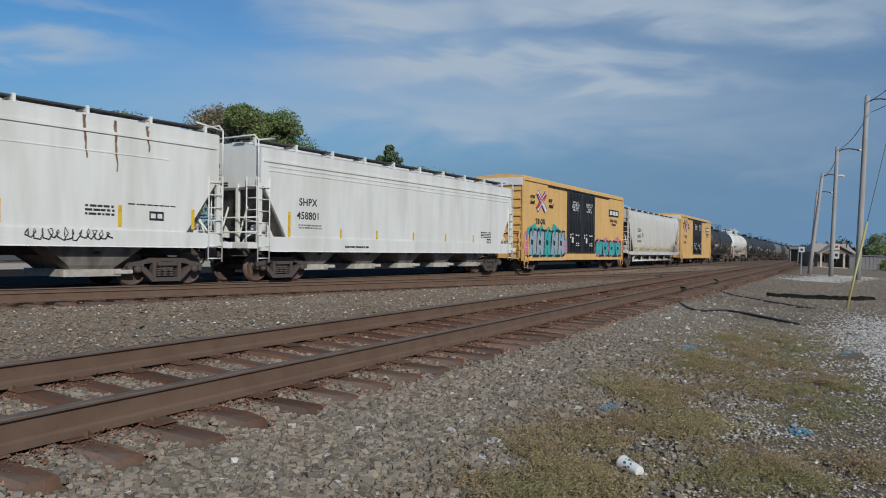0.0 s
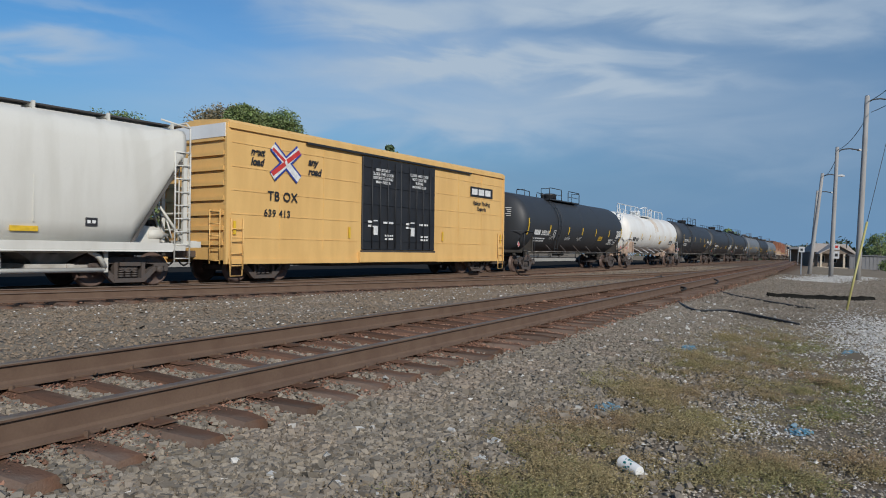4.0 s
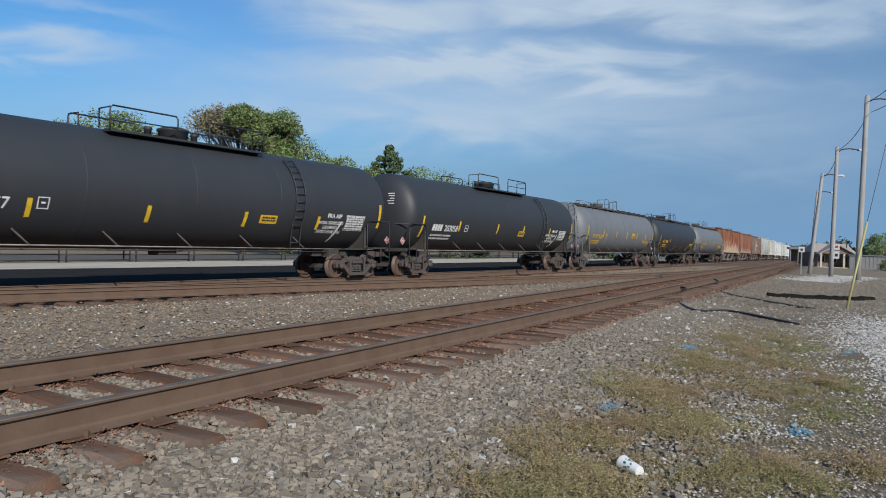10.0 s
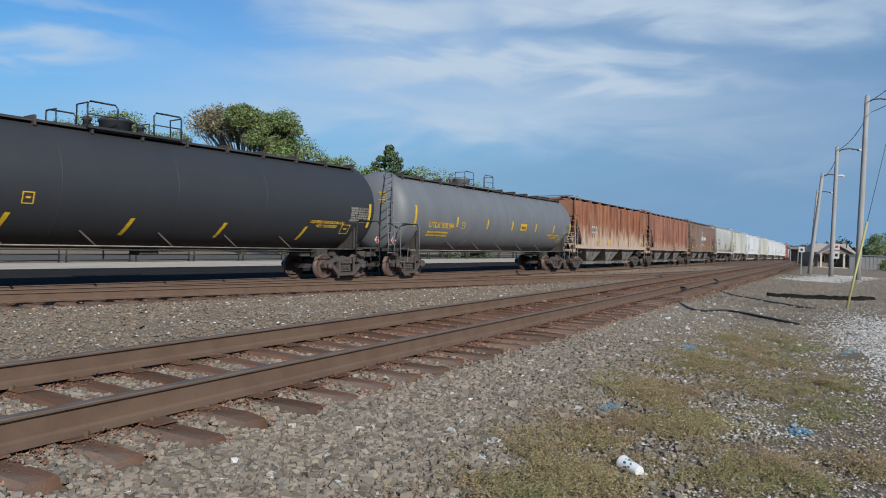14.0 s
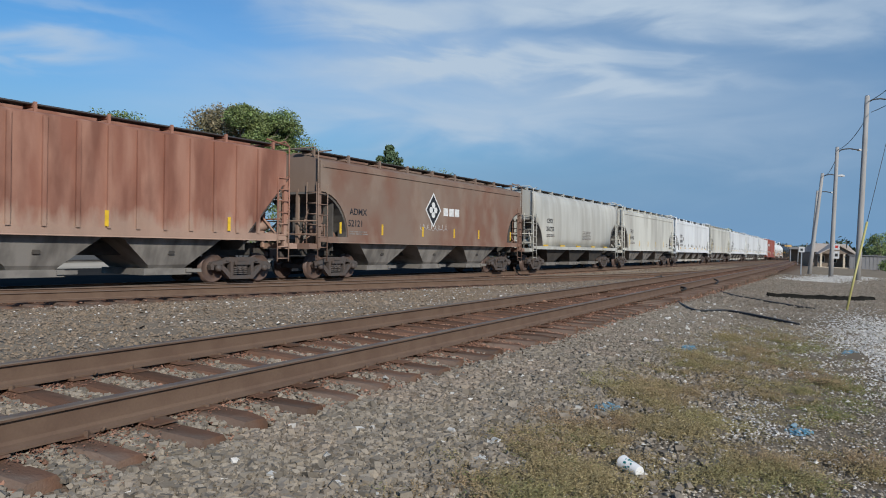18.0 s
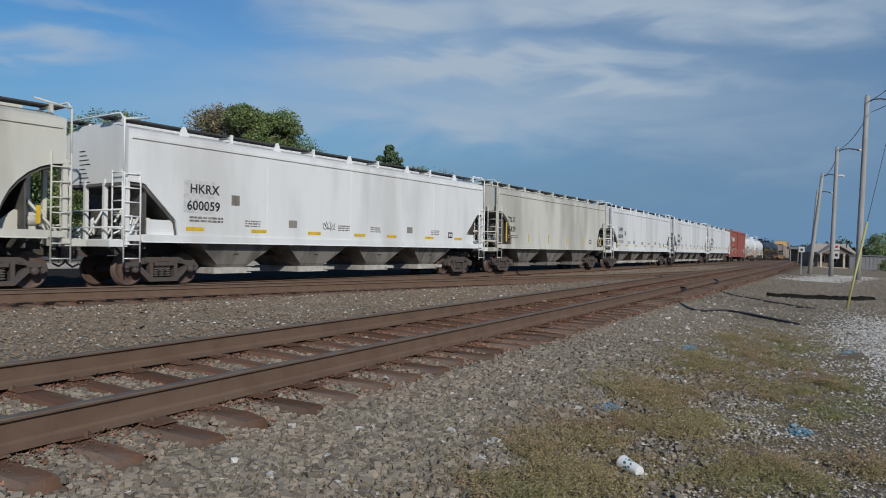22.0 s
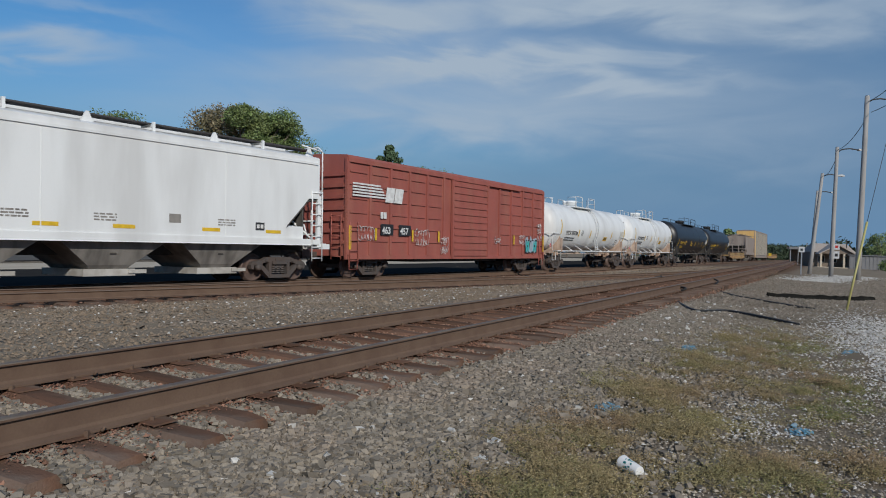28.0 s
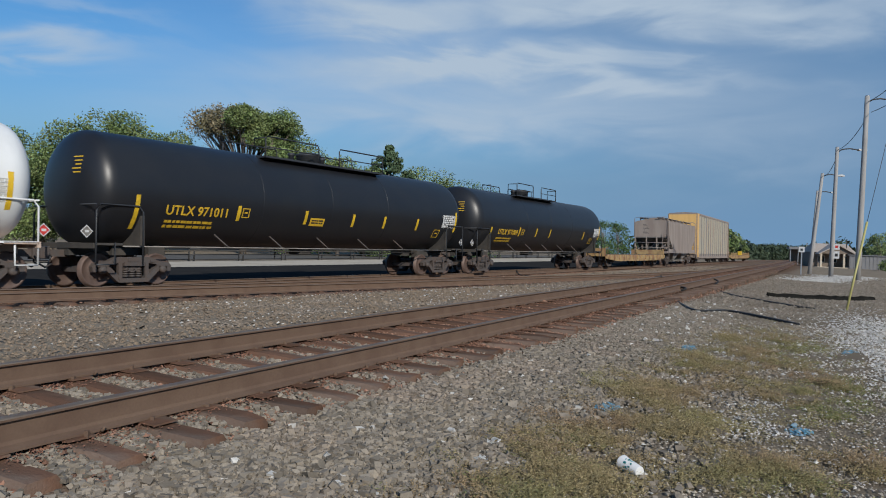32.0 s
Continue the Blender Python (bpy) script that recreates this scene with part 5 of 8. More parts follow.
def add_couplers(car, half):
    def make():
        bm = boxes((-0.75, -0.12, -0.07, 0.07, 0.68, 0.86))
        prism([(-0.2, 0.62), (0.1, 0.66), (0.14, 0.78), (0.1, 0.9), (-0.2, 0.94)], -0.14, 0.14, bm)
        tube(bm, [(-0.3, -0.45, 0.7), (-0.15, -0.4, 0.5), (0.0, -0.35, 0.42), (0.18, -0.3, 0.5)], 0.025, 6)
        return mesh_of("coupler", bm, M_STEEL)
    for s in (-1, 1):
        part("coupler", kept("coupler", make), None, car, at=pose(s * half, 0, 0, 0, 0, 0 if s > 0 else 180))


def ladder_bm(x0, x1, y, z0, z1, step=0.36, r=0.022, flat=True):
    """A ladder in a side's plane."""
    bm = bmesh.new()
    for x in (x0, x1):
        tube(bm, [(x, y, z0), (x, y, z1)], r, 5)
    z = z0 + 0.1
    while z < z1:
        tube(bm, [(x0, y, z), (x1, y, z)], r * 0.8, 5)
        z += step
    return bm


def end_ladder_bm(x, y0, y1, z0, z1, step=0.36, r=0.022):
    bm = bmesh.new()
    for y in (y0, y1):
        tube(bm, [(x, y, z0), (x, y, z1)], r, 5)
    z = z0 + 0.1
    while z < z1:
        tube(bm, [(x, y0, z), (x, y1, z)], r * 0.8, 5)
        z += step
    return bm


def plate(x0, x1, z0, z1, y=-1.5, d=0.006):
    """A thin marking on the side towards the camera."""
    return boxes((x0, x1, y - d, y + 0.004, z0, z1))


def bars(car, x, z, w, h, rows, material, y, name="marking", seed=0, gap=0.45):
    """Writing too small to read: rows of short bars."""
    rnd = random.Random(seed)
    bm = bmesh.new()
    rh = h / rows
    for i in range(rows):
        zz = z + h - (i + 1) * rh
        xx = x
        while xx < x + w - 0.02:
            ww = min(rnd.uniform(0.05, 0.2) * max(1, rh * 8), x + w - xx)
            box(bm, xx, xx + ww, y - 0.006, y + 0.004, zz + rh * gap * 0.5, zz + rh * (1 - gap * 0.5))
            xx += ww + rnd.uniform(0.02, 0.05) * max(1, rh * 6)
    return part(name, bm, material, car)


def lettering(car, text, x, z, size, material, y, spread=1.0, name="lettering", shear=0.0, bold=0.018, middle=False):
    """Raised letters on the side towards the camera."""
    cu = bpy.data.curves.new("text", "FONT")
    cu.body, cu.size, cu.extrude, cu.space_character = text, size, 0.002, spread
    cu.offset, cu.shear = size * bold, shear
    if middle:
        cu.align_x = "CENTER"
    tmp = bpy.data.objects.new("text", cu)
    scene.collection.objects.link(tmp)
    bpy.context.view_layer.update()
    me = bpy.data.meshes.new_from_object(tmp.evaluated_get(bpy.context.evaluated_depsgraph_get()))
    bpy.data.objects.remove(tmp)
    bpy.data.curves.remove(cu)
    me.transform(pose(x, y - 0.004, z, 90, 0, 0))
    me.materials.append(material)
    return part(name, me, None, car)


def stripes(car, xs, z0, z1, y, w=0.1, material=None):
    for x in xs:
        part("reflector", plate(x - w / 2, x + w / 2, z0, z1, y), material or M_STRIPE, car)


CARS = []                           # (car, where its middle stands in the train, half its length)


def register(car, u0, u1):
    CARS.append((car, (u0 + u1) / 2, (u1 - u0) / 2))
    return (u1 - u0) / 2


# -- box car --
def box_car(u0, u1, label, paint, top, bottom, door, ribs, group, end_paint=None, roof_paint=None, posts=0):
    car = thing("boxcar", label, "boxcar", group)
    hl = register(car, u0, u1)
    L = hl - 0.62
    body = boxes((-L, L, -1.46, 1.46, bottom + 0.12, top))
    part("body", body, paint, car)
    part("side_sill", boxes((-L, L, -1.5, -1.44, bottom, bottom + 0.16), (-L, L, 1.44, 1.5, bottom, bottom + 0.16)), paint, car)
    n = 14
    for i in range(n):
        x0, x1 = -L + 2 * L * i / n, -L + 2 * L * (i + 1) / n
        panel = prism([(-1.52, top), (1.52, top), (1.4, top + 0.1), (0, top + 0.2), (-1.4, top + 0.1)], x0 + 0.03, x1)
        for v in panel.verts:
            v.co = (v.co.y, v.co.x, v.co.z)
        bmesh.ops.recalc_face_normals(panel, faces=panel.faces[:])
        part("roof_panel", panel, roof_paint or paint, car)
    part("side_plate", boxes((-L, L, -1.53, -1.45, top - 0.16, top), (-L, L, 1.45, 1.53, top - 0.16, top)), paint, car)
    for sx in (-1, 1):
        corr = bmesh.new()
        z = bottom + 0.55
        while z < top - 0.35:
            box(corr, sx * L, sx * (L + 0.075), -1.36, 1.36, z, z + 0.13)
            z += ribs
        bmesh.ops.recalc_face_normals(corr, faces=corr.faces[:])
        part("end_rib", corr, end_paint or paint, car, "corrugated end ribs")
        for sy in (-1, 1):
            part("corner_post", boxes((sx * L - 0.06, sx * L + 0.06, sy * 1.45 - 0.05, sy * 1.45 + 0.05, bottom, top)), paint, car)
        part("ladder", ladder_bm(sx * (L - 0.1), sx * (L - 0.55), -1.53, bottom - 0.15, bottom + 1.35), paint, car)
        part("step", tubes([(sx * (L - 0.1), -1.5, bottom + 0.05), (sx * (L - 0.1), -1.5, bottom - 0.35), (sx * (L - 0.55), -1.5, bottom - 0.35), (sx * (L - 0.55), -1.5, bottom + 0.05)], r=0.02), paint, car)
        part("end_ladder", end_ladder_bm(sx * (L + 0.12), -1.3, -0.85, bottom, bottom + 1.6), end_paint or paint, car)
        add_truck(car, sx * (L - 1.8))
    part("underframe", boxes((-hl + 0.7, hl - 0.7, -0.3, 0.3, 0.72, bottom + 0.2), (-3.5, 3.5, -1.1, 1.1, bottom - 0.12, bottom + 0.14)), M_UNDER, car)
    add_couplers(car, hl)
    d0, d1 = door
    if posts:
        for i in range(posts + 1):
            x = -L + 0.02 + (2 * L - 0.04) * i / posts
            if not d0 - 0.1 < x < d1 + 0.1:
                part("side_post", boxes((x - 0.06, x + 0.06, -1.52, -1.45, bottom + 0.16, top - 0.16)), paint, car)
    return car, L


def plug_door(car, x0, x1, z0, z1, material, label=""):
    d = part("door", bevelled(x0 + 0.02, x1 - 0.02, -1.53, -1.455, z0, z1, 0.015), material, car, label)
    for z in np.linspace(z0 + 0.35, z1 - 0.35, 5):
        part("door_rib", boxes((x0 + 0.08, x1 - 0.08, -1.56, -1.52, z - 0.03, z + 0.03)), material, d)
    for f in (0.22, 0.42, 0.62, 0.82):
        x = x0 + (x1 - x0) * f
        part("lock_bar", tubes([(x, -1.57, z0 + 0.05), (x, -1.57, z1 - 0.1)], r=0.022), material, d)
    part("door_handle", boxes((x0 + 0.55, x0 + 0.85, -1.6, -1.55, z0 + 0.9, z0 + 1.05)), material, d)
    part("door_track", boxes((x0, x1, -1.56, -1.46, z0 - 0.1, z0 - 0.02)), M_UNDER, d)
    return d


# -- tank car --
def tank_car(u0, u1, label, paint, r, zc, group, gear=None, rail_paint=None, sill=False, dome=0.0, walk=0.0, ladder=None, name="tank_car", long_walk=False):
    car = thing(name, label, "tank car", group)
    hl = register(car, u0, u1)
    gear, rail_paint = gear or M_UNDER, rail_paint or paint
    L = hl - 0.5
    prof = []
    for k in range(11):
        an = math.pi / 2 * k / 10
        prof.append((-L + 0.72 * (1 - math.sin(an) ** 0.85), max(r * math.cos(an) ** 0.85, 0.03)))
    prof = sorted(prof)
    n = 12
    straight = [(-L + 0.72 + (2 * L - 1.44) * i / n, r) for i in range(n + 1)]
    right = [(-x, rr) for x, rr in reversed(prof)]
    me = mesh_of("tank", lathe(prof[:-1] + straight + right[1:], "x", 48), paint)
    tank = part("tank", me, None, car, at=(0, 0, zc))
    for x in (-L * 0.36, 0.02, L * 0.36):
        part("weld_seam", lathe([(x - 0.015, r + 0.001), (x - 0.01, r + 0.006), (x + 0.01, r + 0.006), (x + 0.015, r + 0.001)], "x", 48), paint, tank)
    for sx in (-1, 1):
        xb = sx * (hl - 1.9)
        def saddle(sx=sx, xb=xb):
            web = [(-1.42, 0.98), (-1.42, 1.74), (-1.34, 1.74)] + [(y, zc - math.sqrt(r * r - y * y) + 0.04) for y in np.linspace(-1.3, 1.3, 11)] + [(1.34, 1.74), (1.42, 1.74), (1.42, 0.98)]
            bm = along_x(web, xb - 0.025, xb + 0.025)
            for sy in (-1, 1):
                box(bm, xb - 0.06, xb + 0.06, sy * 1.435 - 0.02, sy * 1.435 + 0.02, 0.98, 1.76)
            box(bm, xb - 0.2, xb + 0.2, -0.4, 0.4, 0.72, zc - r * 0.9)
            box(bm, min(sx * (hl - 0.6), xb - sx * 1.5), max(sx * (hl - 0.6), xb - sx * 1.5), -0.28, 0.28, 0.72, 1.05)
            return bm
        part("saddle", saddle(), gear, car)
        add_truck(car, xb)
        ex = sx * (hl - 0.62)
        part("end_platform", boxes((min(ex, ex - sx * 0.75), max(ex, ex - sx * 0.75), -1.42, 1.42, 0.98, 1.04), (ex - 0.04, ex + 0.04, -1.42, 1.42, 0.9, 1.04)), gear, car)
        loop = bmesh.new()
        yr = r - 0.06
        for sy in (-1, 1):
            tube(loop, [(ex, sy * yr, 0.5), (ex, sy * yr, 1.85), (ex - sx * 0.12, sy * yr, 2.0), (ex - sx * 1.15, sy * yr, 2.0), (ex - sx * 1.28, sy * yr, 1.85), (ex - sx * 1.28, sy * yr, 0.5)], 0.024, 6)
            tube(loop, [(ex, sy * yr, 0.5), (ex - sx * 0.5, sy * yr, 0.5), (ex - sx * 0.5, sy * yr, 1.05)], 0.022, 6)
        tube(loop, [(ex, -yr, 2.0), (ex, yr, 2.0)], 0.022, 6)
        part("grab_rail", loop, rail_paint, car)
        part("brake_rigging", boxes((xb - sx * 0.9 - 0.25, xb - sx * 0.9 + 0.25, -0.75, -0.45, 0.66, 0.95)), gear, car)
    if sill:
        part("side_walk", boxes((-hl + 0.65, hl - 0.65, -1.42, -1.25, 1.0, 1.05), (-hl + 0.65, hl - 0.65, 1.25, 1.42, 1.0, 1.05)), rail_paint, car)
    # fittings on top
    top = zc + r
    part("hatch", lathe([(top - 0.1, 0.42), (top + 0.22, 0.42), (top + 0.24, 0.46), (top + 0.3, 0.46), (top + 0.36, 0.3)], "z", 20), rail_paint if dome else paint, car, at=(dome, 0, 0))
    for dx in (-0.75, 0.8):
        part("valve", lathe([(top - 0.06, 0.1), (top + 0.2, 0.1), (top + 0.22, 0.14), (top + 0.3, 0.1)], "z", 10), rail_paint, car, at=(dome + dx, 0.1, 0))
    w = 1.35 + walk
    deck = boxes((dome - w, dome + w, -1.05, -0.5, top - 0.17, top - 0.11), (dome - w, dome + w, 0.5, 1.05, top - 0.17, top - 0.11))
    part("top_platform", deck, rail_paint, car)
    for sy in (-1.03, 1.03):
        for x0, x1 in ((dome - w, dome - 0.55), (dome + 0.5, dome + w)):
            rails = tubes([(x0, sy, top - 0.15), (x0, sy, top + 0.42), (x0 + 0.06, sy, top + 0.5), (x1 - 0.06, sy, top + 0.5), (x1, sy, top + 0.42), (x1, sy, top - 0.15)], r=0.024)
            tube(rails, [(x0, sy, top + 0.17), (x1, sy, top + 0.17)], 0.018, 6)
            e = x0 if x0 < dome - 1 else x1
            tube(rails, [(e, sy, top + 0.46), (e, sy * 0.5, top + 0.46), (e, sy * 0.5, top - 0.05)], 0.022, 6)
            part("safety_rail", rails, rail_paint, car)
    if ladder is not None:
        lad = bmesh.new()
        an = [math.radians(v) for v in range(-28, 62, 9)]
        line = [(-(r + 0.07) * math.cos(t), zc + (r + 0.07) * math.sin(t)) for t in an]
        over = lambda z: 0.0
        if abs(ladder) > L - 0.75:      # up the tank's head and over its shoulder
            over = lambda z: 0.75 * max(0.0, (z - 2.6) / 1.45) ** 2
            line = [(-1.36, 1.6), (-1.34, 1.9), (-1.32, 2.2), (-1.3, 2.5), (-1.27, 2.8), (-1.2, 3.1), (-1.1, 3.38), (-0.97, 3.65), (-0.82, 3.88), (-0.66, 4.03)]
        for dx in (-0.2, 0.2):
            tube(lad, [(ladder + dx, -1.36, 0.78), (ladder + dx, -1.4, 1.3)] + [(ladder + dx + over(z), y, z) for y, z in line], 0.022, 5)
        for y, z in line:
            tube(lad, [(ladder - 0.2 + over(z), y, z), (ladder + 0.2 + over(z), y, z)], 0.018, 5)
        for z in (0.85, 1.15):
            tube(lad, [(ladder - 0.2, -1.37, z), (ladder + 0.2, -1.37, z)], 0.018, 5)
        part("ladder", lad, rail_paint, car)
    part("pipe", tubes([(-L + 2.2, -0.62, 0.86), (L - 2.2, -0.62, 0.86)], [(-1.2, 0, zc - r + 0.05), (-1.2, 0, 0.6)], r=0.022), gear, car)
    part("running_rail", tubes([(-L + 0.9, -1.38, 0.96), (L - 0.9, -1.38, 0.96)], r=0.02), M_BAYG, car, "thin steel rail along the tank's foot")
    for q in (-0.5, -0.25, 0.0, 0.25, 0.5):
        yb = math.sqrt(max(r * r - (zc - 1.34) ** 2, 0.1))
        part("rail_bracket", tubes([(L * q, -1.38, 0.95), (L * q - 0.3, -yb - 0.02, 1.34)], r=0.024), M_STEEL if paint in (M_BLACK, M_BLACKG, M_TGREY) else rail_paint, car)
    part("bottom_valve", bevelled(-0.3, 0.3, -0.28, 0.28, zc - r - 0.18, zc - r + 0.06, 0.03), gear, car)
    if long_walk:
        part("top_walk", boxes((-L + 0.9, L - 0.9, -0.95, -0.6, top - 0.2, top - 0.16)), gear, car, "dark walkway along the tank top")
        for i in range(12):
            x = -L + 1.0 + (2 * L - 2.0) * i / 11
            part("walk_bracket", boxes((x - 0.03, x + 0.03, -1.0, -0.5, top - 0.3, top - 0.05)), gear, car)
    add_couplers(car, hl)
    return car, tank, L


def wrap(me, r, zc, lift=0.006):
    """Bends flat pieces on the camera's side round the tank."""
    for v in me.vertices:
        d = max(-0.97, min(0.97, (v.co.z - zc) / r))
        out = -1.5 - v.co.y
        v.co.y = -math.sqrt(1 - d * d) * (r + lift + max(out, -0.002))
    return me


def on_tank(car, bm, material, r, zc, name="marking", label="", lift=0.006):
    return part(name, wrap(mesh_of(name, bm, material), r, zc, lift), None, car, label)


def tank_text(car, text, x, z, size, material, r, zc, spread=1.0, middle=False):
    ob = lettering(car, text, x, z, size, material, -1.5, spread, middle=middle)
    wrap(ob.data, r, zc)
    return ob


def tank_bars(car, x, z, w, h, rows, material, r, zc, seed=0):
    ob = bars(car, x, z, w, h, rows, material, -1.5, seed=seed)
    wrap(ob.data, r, zc)
    return ob


def tall_strip(x0, x1, z0, z1, slant=0.0):
    bm = bmesh.new()
    n = 6
    for i in range(n):
        a0, b0 = z0 + (z1 - z0) * i / n, z0 + (z1 - z0) * (i + 1) / n
        sa, sb = slant * i / n, slant * (i + 1) / n
        vs = [bm.verts.new((x + sh, -1.503, z)) for x, sh, z in ((x0, sa, a0), (x1, sa, a0), (x1, sb, b0), (x0, sb, b0))]
        bm.faces.new(vs)
    bmesh.ops.remove_doubles(bm, verts=bm.verts[:], dist=1e-4)
    bmesh.ops.solidify(bm, geom=bm.faces[:], thickness=0.004)
    return bm


def tank_stripes(car, rows, r, zc, material=None, slant=0.0):
    for x, z0, z1 in rows:
        on_tank(car, tall_strip(x - 0.06, x + 0.06, z0, z1, slant), material or M_STRIPE, r, zc, "reflector")


def open_box(x, z, w, h, t=0.025):
    """The outline of a small stencilled box."""
    return boxes((x, x + w, -1.506, -1.498, z, z + t), (x, x + w, -1.506, -1.498, z + h - t, z + h), (x, x + t, -1.506, -1.498, z + t, z + h - t), (x + w - t, x + w, -1.506, -1.498, z + t, z + h - t), (x + w * 0.3, x + w * 0.7, -1.506, -1.498, z + h * 0.45, z + h * 0.6))


def placard(car, x, y, z, colour=None):
    """A diamond hazard card on a small frame."""
    h = 0.16
    ob = part("placard", prism([(x - h, z), (x, z - h), (x + h, z), (x, z + h)], y - 0.012, y), M_SIGNW, car, "diamond hazard card")
    part("placard_print", prism([(x - h * 0.8, z), (x, z - h * 0.8), (x + h * 0.8, z), (x, z + h * 0.8)], y - 0.018, y - 0.01), colour or M_MARKR, ob)
    part("placard_symbol", boxes((x - 0.05, x + 0.05, y - 0.022, y - 0.016, z - 0.03, z + 0.03)), M_SIGNW, ob)


def brand_blocks(car, x, z, w, h, count, material, y=-1.5, wrapped=None):
    """A company mark as plain blocks."""
    bm = bmesh.new()
    step = w / count
    for i in range(count):
        box(bm, x + step * i, x + step * (i + 0.8), y - 0.006, y + 0.002, z, z + h)
    if wrapped:
        return on_tank(car, bm, material, *wrapped, name="company_mark")
    return part("company_mark", bm, material, car)


def graffiti(car, x0, x1, z0, z1, fills, back, edge, seed, count, y=-1.5):
    """Spray-painted lettering as layered wild shapes that spell nothing."""
    rr = random.Random(seed)
    def blob(cx, cz, rx, rz, n=11, rough=0.3):
        return [(cx + rx * math.cos(k * math.tau / n) * rr.uniform(1 - rough, 1 + rough), max(z0 - 0.02, cz + rz * math.sin(k * math.tau / n) * rr.uniform(1 - rough, 1 + rough))) for k in range(n)]
    step = (x1 - x0) / count
    def flat(poly, d, material, name):
        bm = bmesh.new()
        vs = [bm.verts.new((px, y - d, pz)) for px, pz in poly]
        bm.faces.new(vs)
        bmesh.ops.triangulate(bm, faces=bm.faces[:])
        bmesh.ops.recalc_face_normals(bm, faces=bm.faces[:])
        bmesh.ops.solidify(bm, geom=bm.faces[:], thickness=0.002)
        part(name, bm, material, car)
    for i in range(count):
        cx = x0 + step * (i + 0.5)
        flat(blob(cx, (z0 + z1) / 2 + 0.06, step * 0.72, (z1 - z0) * 0.6), 0.004 + 0.0002 * i, back, "spray_paint")
    for i in range(count):
        cx, cz = x0 + step * (i + 0.5), (z0 + z1) / 2
        sl = rr.uniform(-0.12, 0.12)
        w, h = step * 0.46, (z1 - z0) * 0.48
        def letter(k):
            return [(cx - w * k + sl, cz - h * k), (cx - w * 0.35 * k, cz - h * k * rr.uniform(0.8, 1)), (cx - w * 0.1, cz - h * 0.35 * k), (cx + w * 0.25, cz - h * k), (cx + w * k, cz - h * k * rr.uniform(0.8, 1)),
                    (cx + w * k * 0.9 - sl, cz + h * 0.1), (cx + w * k - sl, cz + h * k * rr.uniform(0.85, 1.05)), (cx + w * 0.3, cz + h * k), (cx + w * 0.05, cz + h * 0.45 * k), (cx - w * 0.35, cz + h * k * rr.uniform(0.9, 1.1)), (cx - w * k - sl, cz + h * k * 0.9)]
        flat(letter(1.12), 0.008 + 0.0002 * i, edge, "spray_outline")
        flat(letter(0.92), 0.012 + 0.0002 * i, fills[i % len(fills)], "spray_paint")
        if rr.random() < 0.8:
            flat([(cx - w * 0.5, cz - h * 0.1), (cx + w * 0.1, cz - h * 0.2), (cx + w * 0.2, cz + h * 0.15), (cx - w * 0.4, cz + h * 0.3)], 0.0145, edge, "spray_outline")


def scrawl(car, x, z, w, h, material, seed, strokes=9, y=-1.5, r=0.012):
    """Thin illegible paint-marker strokes."""
    rr = random.Random(seed)
    bm = bmesh.new()
    pts = []
    rows = max(1, round(h / 0.3))
    for k in range(rows):
        zc, turns = z + h * (k + 0.5) / rows, max(3, strokes)
        for i in range(turns * 5):
            q = (i if k % 2 == 0 else turns * 5 - 1 - i) / (turns * 5)
            a0 = i * math.tau / 5 + rr.uniform(-0.5, 0.5)
            size = 0.5 * h / rows * rr.uniform(0.45, 1.1)
            pts.append((x + w * q + math.cos(a0) * size * 0.7, y - 0.002, zc + math.sin(a0) * size))
    tube(bm, pts, r, 4)
    for v in bm.verts:
        v.co.y = y - 0.002 + (v.co.y - y + 0.002) * 0.25
    return part("paint_scrawl", bm, material, car)


